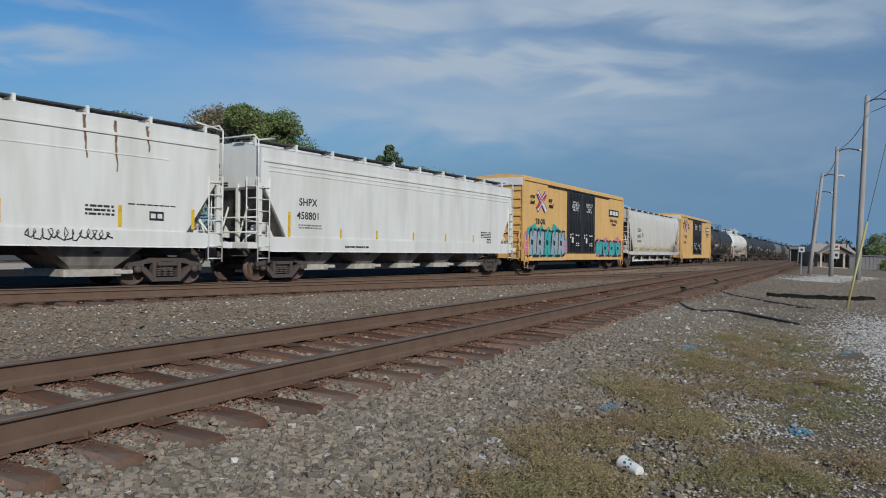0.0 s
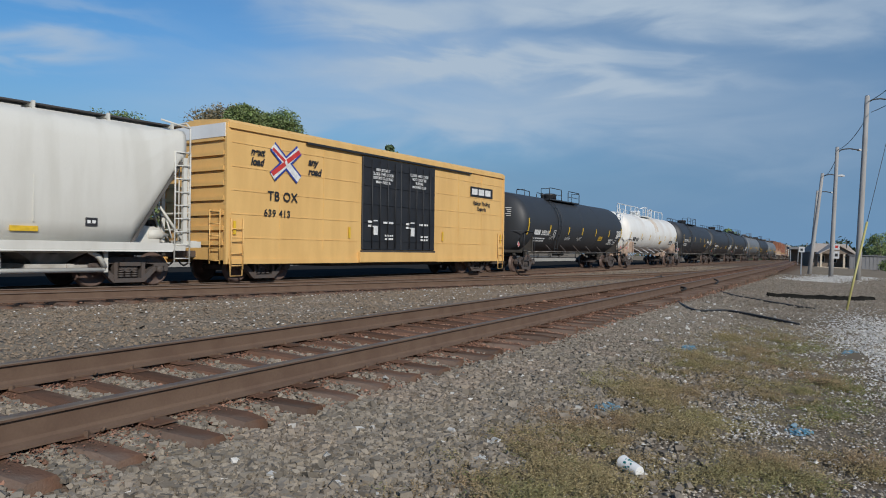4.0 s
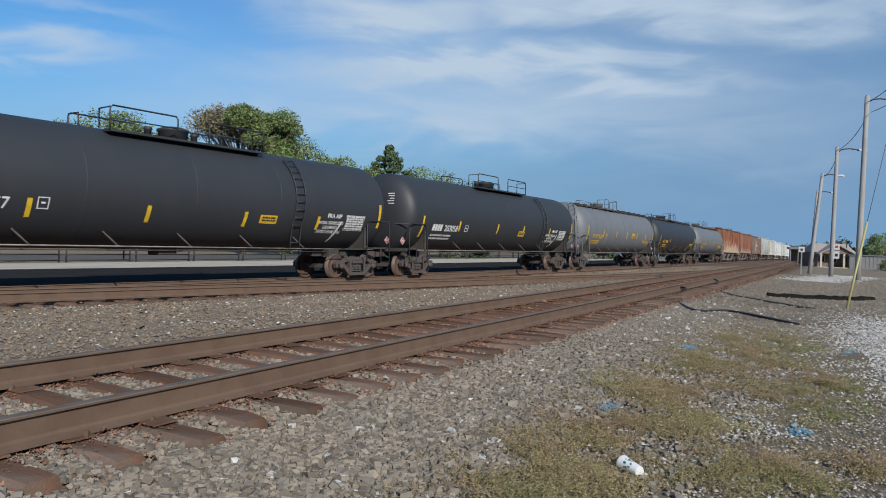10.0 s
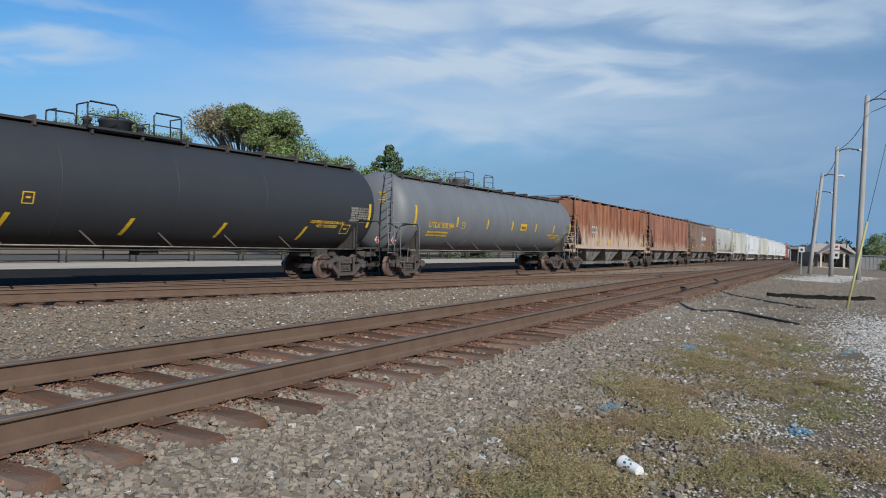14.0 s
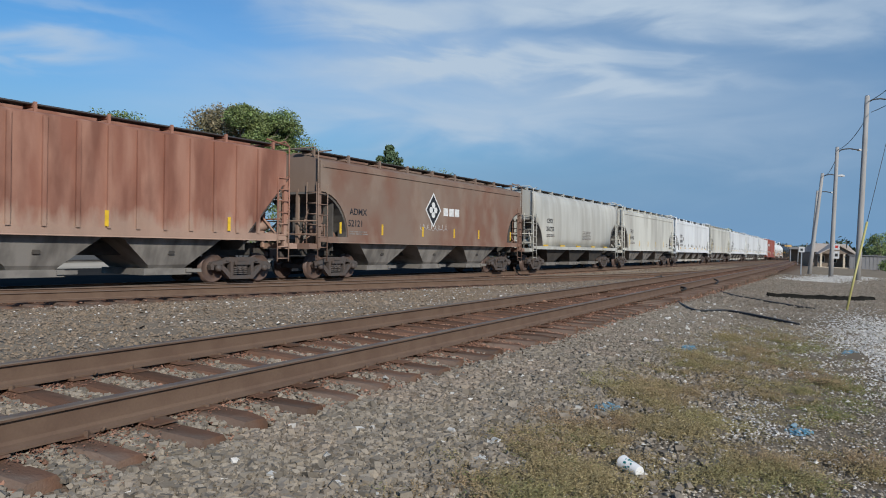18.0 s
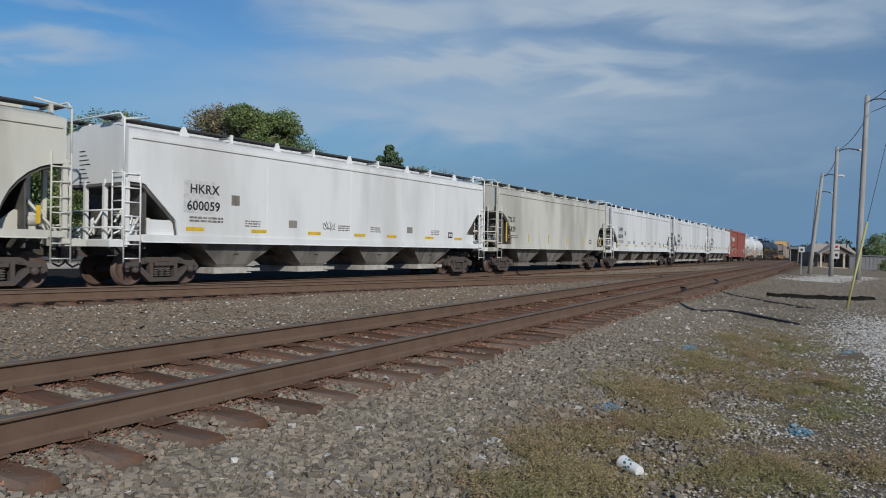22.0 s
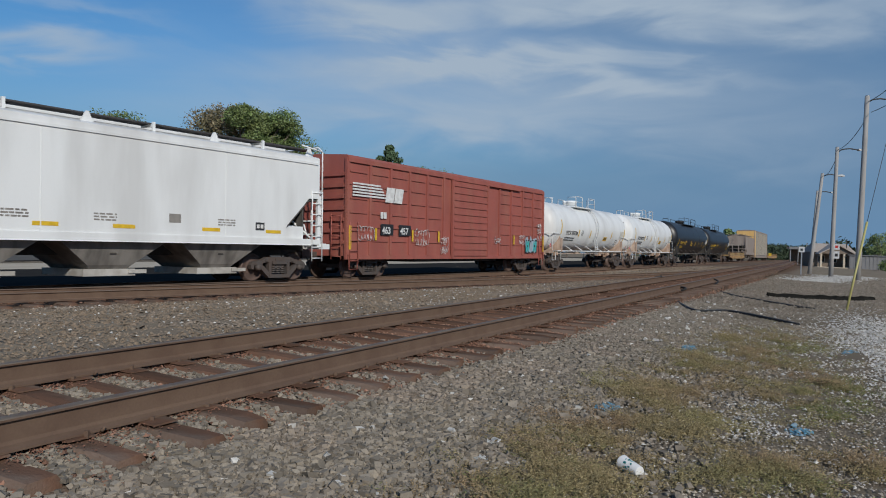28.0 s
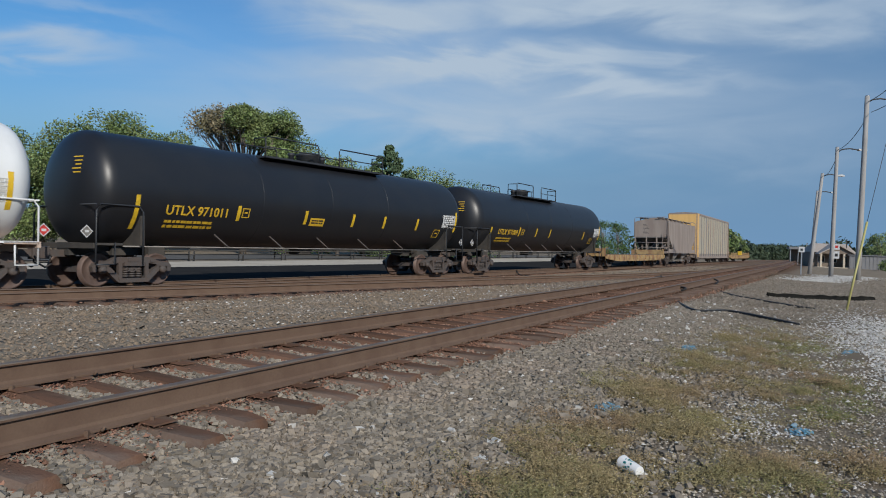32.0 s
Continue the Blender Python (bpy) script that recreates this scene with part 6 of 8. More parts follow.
# -- covered hopper --
def hopper(u0, u1, label, paint, group, style="flat", bays=4, eave=3.95, peak=4.2, sill=1.15, sill_top=1.3, cut=2.55, ends=1.55, bay_paint=None, rib_count=0, width=1.5, walk_paint=None, name="covered_hopper", brow=None, low=0.36, gussets=False, pipe=False, arch=None):
    car = thing(name, label, "covered hopper", group)
    hl = register(car, u0, u1)
    low -= 0.11
    E = hl - 0.75                      # the body's ends
    bay_paint, walk_paint = bay_paint or M_BAYG, walk_paint or paint
    W = width
    def section(x, zb):
        if style == "round":
            pts = []
            side = [(0.93, 0.0), (0.985, 0.16), (1.0, 0.36), (1.0, 0.6), (0.97, 0.8), (0.9, 0.92), (0.74, 0.98), (0.45, 1.0)]
            for fy, fz in side:
                pts.append((x, -W * fy, zb + (peak - zb) * fz))
            return pts + [(x, -p[1], p[2]) for p in reversed(pts)]
        pts = [(x, -W, zb), (x, -W, (zb + eave) / 2), (x, -W, eave), (x, -W * 0.94, eave + 0.04), (x, -0.55, peak), (x, 0.55, peak), (x, W * 0.94, eave + 0.04), (x, W, eave), (x, W, (zb + eave) / 2), (x, W, zb)]
        return pts
    rise = cut - sill_top
    if arch == "round":                 # the end cut-out is a quarter ellipse
        edge_ = [(ends * math.sin(k * math.pi / 16), sill_top + rise * math.cos(k * math.pi / 16)) for k in range(9)]
    elif arch == "hood":                # level, a rounded corner, a slope, then straight down
        edge_ = [(0.0, cut), (0.42, cut - 0.01), (0.52, cut - 0.05), (0.6, cut - 0.15), (ends * 0.95, sill_top + 0.42), (ends, sill_top)]
    else:
        edge_ = [(0.0, cut), (0.12, cut), (ends, sill_top)]
    stations = [(-E + d, z) for d, z in edge_] + [(-E * 0.5, sill_top), (0, sill_top), (E * 0.5, sill_top)] + [(E - d, z) for d, z in reversed(edge_)]
    part("body", loft([section(x, z) for x, z in stations], smooth=style == "round"), paint, car)
    for sy in (-1, 1):
        part("side_sill", along_x([(sy * (W + 0.03), sill), (sy * (W + 0.05), sill - 0.03), (sy * (W - 0.05), sill - 0.03), (sy * (W - 0.12), sill), (sy * (W - 0.12), sill_top + 0.02), (sy * (W + 0.03), sill_top + 0.02)], -E + 0.4, E - 0.4), paint, car)
    if brow:
        part("roof_rail", boxes((-E + 0.1, E - 0.1, -W - 0.035, -W + 0.02, brow, brow + 0.07), (-E + 0.1, E - 0.1, W - 0.02, W + 0.035, brow, brow + 0.07)), paint, car)
    for i in range(rib_count):
        x = -E + ends * 0.75 + (2 * E - 1.5 * ends) * i / (rib_count - 1)
        part("side_post", boxes((x - 0.05, x + 0.05, -W - 0.07, -W + 0.01, sill_top, eave - 0.04)), paint, car)
    part("center_sill", boxes((-hl + 0.55, hl - 0.55, -0.3, 0.3, 0.72, 1.05)), M_UNDER, car)
    # roof walk with its brackets and hatches
    for sy in (-1, 1):
        part("roof_walk", boxes((-E - 0.2, E + 0.2, sy * 0.75 - 0.24, sy * 0.75 + 0.24, peak + 0.08, peak + 0.115)), M_ROOFWALK, car, "dark steel grating roof walk")
    n = max(6, int(2 * E / 1.75))
    bl = kept(("bracket", walk_paint.name, W, eave, peak), lambda: mesh_of("bracket", boxes((-0.035, 0.035, -W * 0.72, -W * 0.67, eave, peak + 0.14), (-0.03, 0.03, -W * 0.7, -0.5, peak + 0.02, peak + 0.08)), walk_paint))
    gus = kept(("gusset", walk_paint.name, W, eave, peak), lambda: mesh_of("bracket", prism([(-0.2, eave + 0.03), (0.2, eave + 0.03), (0.03, peak + 0.12), (-0.03, peak + 0.12)], -W * 0.78, -W * 0.74), walk_paint))
    for i in range(n + 1):
        x = -E + 0.15 + (2 * E - 0.3) * i / n
        part("walk_bracket", gus if gussets and i % 2 else bl, None, car, at=(x, 0, 0))
        part("walk_bracket", bl, None, car, at=pose(x, 0, 0, 0, 0, 180))
    part("hatch", boxes((-E + 0.5, E - 0.5, -0.36, 0.36, peak, peak + 0.13)), paint, car, "long trough hatch cover")
    # bays under the body
    inner = E - ends - 0.55
    for i in range(bays):
        xc = -inner + 2 * inner * (i + 0.5) / bays
        h2 = inner / bays
        top_w, bot_w = h2 * 0.96, h2 * (0.3 if bays > 2 else 0.22)
        rings = [[(xc - wx, -wy, z), (xc + wx, -wy, z), (xc + wx, wy, z), (xc - wx, wy, z)] for wx, wy, z in ((top_w, W * 0.93, sill_top - 0.05), (bot_w + 0.1, 1.05, low + 0.22), (bot_w, 0.95, low + 0.1))]
        b = part("hopper_bay", loft(rings), bay_paint, car)
        part("outlet_gate", boxes((xc - bot_w - 0.2, xc + bot_w + 0.2, -1.05, 1.05, low - 0.06, low + 0.12), (xc + bot_w, xc + bot_w + 0.5, -1.1, -1.0, low, low + 0.1)), M_GATE if paint in (M_BRIGHT, M_WHITE, M_GREYP) else M_GATEG, b)
        part("vibrator_bracket", boxes((xc - 0.09, xc + 0.09, -1.2, -1.08, 0.75, 0.92), (xc - 0.2, xc + 0.2, -1.16, -1.1, 0.78, 0.85)), M_UNDER, b)
    if pipe:
        run = [(-inner, -1.25, 0.5), (-inner + 0.25, -1.3, 0.78), (-inner + 0.6, -1.32, 0.86), (inner - 0.5, -1.32, 0.86), (inner - 0.2, -1.3, 0.7), (inner, -1.25, 0.42)]
        part("unloading_pipe", tubes(run, r=0.07, sides=8), paint, car, "long pneumatic unloading pipe")
        part("unloading_pipe", tubes([(-inner, -1.25, 0.36), (inner, -1.25, 0.36)], r=0.06, sides=8), paint, car)
        for k in range(bays + 1):
            x = -inner + 2 * inner * k / bays
            part("pipe_hanger", boxes((x - 0.05, x + 0.05, -1.3, -1.22, 0.3, sill)), paint, car)
    for sx in (-1, 1):
        # sheet under the cut-out, coloured dark for the shade in the recess
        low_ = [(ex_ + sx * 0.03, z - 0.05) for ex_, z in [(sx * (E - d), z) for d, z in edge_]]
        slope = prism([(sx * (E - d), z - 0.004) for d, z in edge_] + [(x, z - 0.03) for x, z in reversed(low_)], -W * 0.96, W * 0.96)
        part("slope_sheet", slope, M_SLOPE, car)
        # added plate: closes the open recess and gives it its shade
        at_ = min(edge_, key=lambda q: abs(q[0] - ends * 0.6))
        part("bulkhead", boxes((sx * (E - at_[0]) - 0.02, sx * (E - at_[0]) + 0.02, -W * 0.9, W * 0.9, 0.9, at_[1] - 0.02)), M_SLOPE, car, "added dark plate for the shade in the end recess")
        if arch == "hood":
            for sy in (-1, 1):
                xs_ = sorted((sx * (E - 0.62), sx * (E - ends)))
                part("end_plate", boxes((xs_[0], xs_[1], sy * (W - 0.12) - 0.012, sy * (W - 0.12) + 0.012, sill, sill_top + 0.42)), paint, car)
        # end frame
        ex = sx * E
        fr = boxes((min(ex, ex + sx * 0.5), max(ex, ex + sx * 0.5), -W, W, 0.95, 1.12), (min(ex - sx * ends, ex), max(ex - sx * ends, ex), -W - 0.02, -W + 0.08, sill, sill_top), (min(ex - sx * ends, ex), max(ex - sx * ends, ex), W - 0.08, W + 0.02, sill, sill_top))
        for sy in (-1, 1):
            box(fr, ex - 0.06, ex + 0.06, sy * (W - 0.06) - 0.05, sy * (W - 0.06) + 0.05, 1.0, cut + 0.1)
            box(fr, ex - sx * 0.02 - 0.05, ex - sx * 0.02 + 0.05, sy * 0.45 - 0.05, sy * 0.45 + 0.05, 1.0, cut + 0.1)
        part("end_frame", fr, paint, car)
        for sy in (-1, 1):
            part("brace", tubes([(ex, sy * (W - 0.06), 1.1), (ex - sx * (ends * 0.55), sy * 0.9, cut - 0.65)], r=0.04, sides=5), paint, car)
            part("brace", tubes([(ex, sy * 0.45, 1.1), (ex - sx * ends * 0.4, sy * 0.45, cut - 0.5)], r=0.035, sides=5), paint, car)
        part("air_tank", lathe([(-0.55, 0.1), (-0.5, 0.2), (0.5, 0.2), (0.55, 0.1)], "y", 12), bay_paint, car, at=(ex - sx * 0.75, 0, 1.35))
        for sy in (-1, 1):
            web = [(ex - sx * ends, sill_top), (ex - sx * ends * 0.3, sill_top), (ex - sx * ends * 0.3, sill_top + 0.42), (ex - sx * ends * 0.62, sill_top + 0.48)]
            part("shear_plate", prism(web, sy * (W - 0.5) - 0.015, sy * (W - 0.5) + 0.015), paint, car)
        part("brake_cylinder", lathe([(-0.32, 0.06), (-0.3, 0.15), (0.1, 0.15), (0.14, 0.1), (0.34, 0.03)], "x", 12), paint, car, at=(ex - sx * 0.5, -0.95, sill_top + 0.24))
        part("brake_pipe", tubes([(ex + sx * 0.1, -0.7, 1.0), (ex - sx * 0.1, -0.75, 1.3), (ex - sx * 0.5, -0.8, 1.5), (ex - sx * 1.0, -0.7, 1.42)], [(ex - sx * 0.2, -1.2, 1.2), (ex - sx * 0.35, -1.15, 1.75), (ex - sx * 0.2, -0.6, 1.85)], [(ex, -0.45, 1.9), (ex - sx * 0.5, 0.1, 1.6), (ex - sx * 0.9, 0.5, 1.4)], r=0.026, sides=5), paint, car)
        part("control_valve", boxes((ex - sx * 0.3 - 0.12, ex - sx * 0.3 + 0.12, -0.4, -0.15, 1.4, 1.72), (ex - sx * 0.3 - 0.06, ex - sx * 0.3 + 0.06, -0.5, -0.05, 1.5, 1.6)), M_UNDER, car)
        part("end_deck", boxes(*[(ex + sx * 0.1 + sx * 0.1 * k - 0.03, ex + sx * 0.1 + sx * 0.1 * k + 0.03, -W + 0.1, W - 0.1, 1.12, 1.14) for k in range(4)]), paint, car)
        x1 = ex + sx * 0.12
        part("ladder", ladder_bm(min(x1, x1 - sx * 0.46), max(x1, x1 - sx * 0.46), -W - 0.02, 0.55, cut + 0.25), paint, car)
        part("end_ladder", end_ladder_bm(x1, -W + 0.05, -W + 0.5, 0.95, cut + 0.3), paint, car)
        part("handrail", tubes([(x1, -W, cut), (x1, -W, peak), (x1, -W * 0.88, peak + 0.16), (x1, W * 0.88, peak + 0.16), (x1, W, peak), (x1, W, cut)], [(x1, -W, 1.9), (x1, W, 1.9)], [(x1, -W, 1.45), (x1, W, 1.45)], [(x1, -W, peak), (x1 - sx * 0.8, -W * 0.9, peak + 0.15)], r=0.026), paint, car)
        add_truck(car, sx * (hl - 2.1))
    # faint rows of writing on the end panel
    rows = bmesh.new()
    for k in range(8):
        w = 0.28 + 0.08 * (k * 5 % 4)
        box(rows, -E - 0.008, -E + 0.004, 0.75 - w, 0.75, 3.5 - 0.12 * k, 3.525 - 0.12 * k)
    part("end_marking", rows, M_MARKB if paint not in (M_RUSTY, M_RUSTY2, M_RUSTY3) else M_MARKW, car)
    add_couplers(car, hl)
    return car, E

# ---- the train, car by car from its head ----
G_H, G_T, G_B, G_F = "covered hoppers of the train", "tank cars of the train", "boxcars of the train", "flat cars of the train"
SIDE = -1.5


def hopper_marks(car, mark, number, x, z, size, material=M_MARKB, y=-1.5, spread=1.05):
    lettering(car, mark, x, z + size * 1.3, size, material, y, spread)
    lettering(car, number, x - size * 0.25, z, size, material, y, spread)
    bars(car, x, z - size * 0.95, size * 3.2, size * 0.5, 2, M_BAYG if material is M_MARKB else material, y, seed=int(size * 1000 + x * 7))


def data_panel(car, x, z, w=0.34, h=0.3, y=-1.5):
    part("data_panel", plate(x, x + w, z, z + h, y), M_MARKB, car, "black data stencil panel")
    part("data_panel_print", boxes((x + 0.04, x + w * 0.42, y - 0.011, y - 0.006, z + 0.06, z + h - 0.06), (x + w * 0.55, x + w - 0.05, y - 0.011, y - 0.006, z + 0.06, z + h - 0.06)), M_MARKW, car)


def streak(car, x, z0, z1, w, material, y=-1.5, seed=0):
    """A rust run down the side, with its own ragged outline."""
    rr = random.Random(seed)
    bm = bmesh.new()
    n = 9
    prev = None
    for i in range(n + 1):
        f = i / n
        ww = w * (1 - 0.6 * f) * rr.uniform(0.6, 1.2)
        c = x + rr.uniform(-0.015, 0.015) + 0.08 * f
        row = [bm.verts.new((c - ww / 2, y - 0.004, z1 + (z0 - z1) * f)), bm.verts.new((c + ww / 2, y - 0.004, z1 + (z0 - z1) * f))]
        if prev:
            bm.faces.new((prev[0], row[0], row[1], prev[1]))
        prev = row
    bmesh.ops.recalc_face_normals(bm, faces=bm.faces[:])
    part("rust_streak", bm, material, car, "brown rust streak")


M_RUN = mat("rust_run", (0.16, 0.085, 0.045), 0.85, second=(0.3, 0.22, 0.15), scale=8, amount=0.7, grain=0.2, bump=0.05, stretch=(3, 1, 0.5))
M_DUST = mat("pale_dust_run", (0.45, 0.38, 0.3), 0.85, second=(0.3, 0.22, 0.16), scale=6, amount=0.6, grain=0.2, bump=0.05, stretch=(3, 1, 0.4))

# white hopper with rust runs
c, E = hopper(-239.9, -220.9, "white covered hopper with rust streaks and a black scrawl", M_WHITE, G_H, "flat", 4, peak=4.32, eave=4.16, sill=0.97, sill_top=1.35, cut=2.75, ends=1.05, brow=3.75)
for i, (x, z0, z1) in enumerate([(4.84, 3.1, 4.15), (5.63, 2.84, 4.12), (6.5, 3.43, 4.1)]):
    streak(c, x, z0, z1, 0.09, M_RUN, seed=i)
stripes(c, [2.96, 5.79, 7.91], 1.45, 2.0, SIDE)
scrawl(c, 3.5, 1.08, 2.1, 0.3, M_MARKB, 3, 12, y=-1.545, r=0.016)
data_panel(c, 6.6, 1.65, 0.42, 0.24)
bars(c, 4.9, 1.7, 0.75, 0.3, 3, M_MARKB, SIDE, seed=1)
bars(c, 6.0, 2.02, 1.4, 0.06, 1, M_MARKB, SIDE, seed=2)
part("side_seam", boxes((-E + 1.6, E - 1.6, -1.512, -1.5, 3.28, 3.31)), M_WHITE, c)

# white hopper with marks
c, E = hopper(-220.9, -203.05, "white covered hopper with black reporting marks", M_WHITE, G_H, "flat", 5, peak=4.25, eave=4.02, sill=0.88, sill_top=1.3, cut=2.85, ends=1.1, brow=3.62, low=0.42)
hopper_marks(c, "SHPX", "458801", -6.55, 1.92, 0.34)
stripes(c, [-6.98], 1.32, 2.13, SIDE, 0.12)
stripes(c, [-4.5, -2.5, -0.16, 2.2, 4.5], 1.34, 1.66, SIDE, 0.1)
bars(c, -4.3, 0.98, 1.3, 0.12, 1, M_MARKB, SIDE - 0.03, seed=4)
bars(c, 5.2, 1.55, 0.9, 0.3, 4, M_MARKB, SIDE, seed=5)
data_panel(c, 5.75, 1.3, 0.35, 0.22)
for z in (3.48, 3.34):
    part("side_seam", boxes((-E + 0.3, E - 0.3, -1.515, -1.5, z, z + 0.035)), M_WHITE, c)
ob = lettering(c, "SHPX\n458801", 0, 0, 0.2, M_MARKB, 0)
ob.matrix_local = pose(-E - 0.005, 0.95, 3.7, 0, 0, -90)
bm = boxes((-E - 0.02, -E - 0.002, 0.0, 0.45, 2.9, 2.95), (-E - 0.02, -E - 0.002, 0.0, 0.4, 2.98, 3.03))
part("end_marking", bm, M_MARKB, c)


def crossed_mark(car, cx, cz, w, h):
    """The two crossed ribbons on the yellow cars, as plain shapes."""
    def bar(x0, z0, x1, z1, t, d, material):
        n = Vector((z1 - z0, 0, -(x1 - x0))).normalized() * t
        bm = prism([(x0 - n.x, z0 - n.z), (x1 - n.x, z1 - n.z), (x1 + n.x, z1 + n.z), (x0 + n.x, z0 + n.z)], SIDE - d, SIDE + 0.002)
        part("company_mark", bm, material, car, "crossed ribbon mark")
    bar(cx - w / 2, cz + h / 2, cx + w / 2, cz - h / 2, 0.17, 0.006, M_MARKBL)
    bar(cx - w / 2, cz - h / 2, cx + w / 2, cz + h / 2, 0.17, 0.0075, M_MARKBL)
    bar(cx - w / 2, cz + h / 2, cx + w / 2, cz - h / 2, 0.11, 0.009, M_MARKW)
    bar(cx - w / 2, cz - h / 2, cx + w / 2, cz + h / 2, 0.11, 0.0105, M_MARKW)
    bar(cx - w * 0.52, cz - h * 0.42, cx - 0.04, cz - 0.02, 0.075, 0.012, M_MARKR)
    bar(cx + 0.04, cz + 0.05, cx + w * 0.52, cz + h * 0.45, 0.075, 0.0125, M_MARKR)
    bar(cx - w * 0.5, cz + h * 0.42, cx - 0.05, cz + 0.05, 0.05, 0.013, M_MARKR)


def yellow_car(u0, u1, top, label, number, seams):
    car, L = box_car(u0, u1, label, M_YELLOW, top, 0.48, (-2.35, 2.35), 0.44, G_B)
    part("end_cap", boxes((-L - 0.09, -L - 0.065, -1.44, 1.44, top - 0.42, top - 0.02)), M_BRIGHT, car, "white upper end panel")
    words = ("IMPORTANT\nCLOSE THIS DOOR\nBEFORE CLOSING\nMAIN DOOR", "CLOSE AND LOCK\nBOTH DOORS\nBEFORE\nMOVING CAR")
    for x0, x1, said in ((-2.35, 0.012, words[0]), (-0.012, 2.35, words[1])):
        d = plug_door(car, x0, x1, 0.95, top - 0.28, M_DOOR, "black plug door")
        for k, (fx, fz, w, h, rows) in enumerate([(0.3, 1.75, 0.35, 0.3, 2), (1.2, 1.9, 0.6, 0.14, 1), (1.3, 1.3, 0.5, 0.25, 2)]):
            bars(d, x0 + fx, fz, w, h, rows, M_MARKW, -1.565, seed=k + int(x0 * 10))
        lettering(d, said, x0 + 1.15, 3.86, 0.15, M_MARKW, -1.575, middle=True)
        part("label", boxes((x0 + 0.62, x0 + 0.86, -1.572, -1.56, 1.5, 2.05)), M_MARKW, d, "white stencil label")
    part("door_sill", boxes((-2.5, 2.5, -1.58, -1.45, 0.5, 0.86)), M_YELLOW, car)
    part("upper_door_track", boxes((-5.2, 5.2, -1.575, -1.5, top - 0.24, top - 0.17)), M_DOOR, car)
    crossed_mark(car, -6.1, 3.66, 1.15, 0.95)
    lettering(car, "next\nload", -7.55, 3.78, 0.3, M_DOOR, SIDE, shear=0.25, bold=0.04)
    lettering(car, "any\nroad", -5.1, 3.72, 0.32, M_DOOR, SIDE, shear=0.25, bold=0.04)
    lettering(car, "TB OX", -6.85, 2.45, 0.4, M_DOOR, SIDE, 1.1)
    lettering(car, number, -7.0, 1.95, 0.3, M_DOOR, SIDE, 1.15)
    part("company_mark", plate(5.25, 7.25, 3.42, 3.86, SIDE), M_DOOR, car, "black rectangle with white blocks")
    brand_blocks(car, 5.35, 3.5, 1.8, 0.27, 3, M_MARKW, SIDE - 0.008)
    lettering(car, "Railcar Pooling\nExperts", 6.25, 3.05, 0.25, M_DOOR, SIDE, middle=True)
    for z in seams:
        for x0, x1 in ((-L + 0.15, -2.5), (2.5, L - 0.15)):
            part("side_seam", boxes((x0, x1, -1.475, -1.46, z, z + 0.03)), M_YELLOW, car)
    for x in (-6.3, -4.3, 4.3, 6.3):
        part("side_seam", boxes((x - 0.02, x + 0.02, -1.472, -1.46, 0.95, top - 0.18)), M_YELLOW, car)
    stripes(car, [-L + 0.25, L - 0.3, -3.0, 3.0], 1.35, 1.75, SIDE, 0.1)
    return car, L


c, L = yellow_car(-203.05, -185.1, 4.8, "orange-yellow high-cube boxcar with black doors and bright spray paint", "665 267", [])
graffiti(c, -7.75, -2.75, 0.7, 2.15, [M_SILVER, M_SILVER, M_TEAL], M_TEAL, M_MARKB, 5, 5)
graffiti(c, -8.3, -7.75, 0.85, 1.8, [M_PINK], M_PINK, M_PINK, 6, 1)
graffiti(c, -2.95, -2.4, 0.85, 1.7, [M_PINK, M_STRIPE], M_PINK, M_TEAL, 9, 1)
graffiti(c, 2.5, 7.9, 0.7, 1.75, [M_TEAL], M_PINK, M_MARKB, 7, 4)
c, L = yellow_car(-166.9, -148.9, 4.62, "clean orange-yellow boxcar with black double doors", "639 413", (1.25, 1.95, 2.65, 3.35, 4.05))

# rounded grey hopper between the two yellow cars
c, E = hopper(-185.1, -166.9, "pale grey round-sided covered hopper with a pneumatic pipe", M_GREYP, G_H, "round", 5, peak=4.22, eave=3.95, sill=0.86, sill_top=1.05, cut=3.3, ends=1.55, width=1.52, low=0.5, pipe=True)
part("patch", boxes((-6.2, -5.0, -1.53, -1.515, 1.95, 2.95)), M_GREYP, c, "fresh white paint patch")
hopper_marks(c, "TCMX", "450976", -5.97, 2.1, 0.36, y=-1.53)
bars(c, -4.6, 2.2, 0.35, 0.35, 3, M_MARKB, -1.52, seed=8)
for x in (-6.4, -4.67, -2.5, -0.25, 1.96, 4.2):
    part("reflector", boxes((x - 0.3, x + 0.3, -1.52, -1.44, 1.28, 1.4)), M_STRIPE, c)
for x in (-4.0, -1.2, 1.6, 4.4):
    part("side_seam", boxes((x - 0.012, x + 0.012, -1.53, -1.5, 1.5, 2.6)), M_GREYP, c)
data_panel(c, 5.6, 1.45, 0.3, 0.2, -1.51)


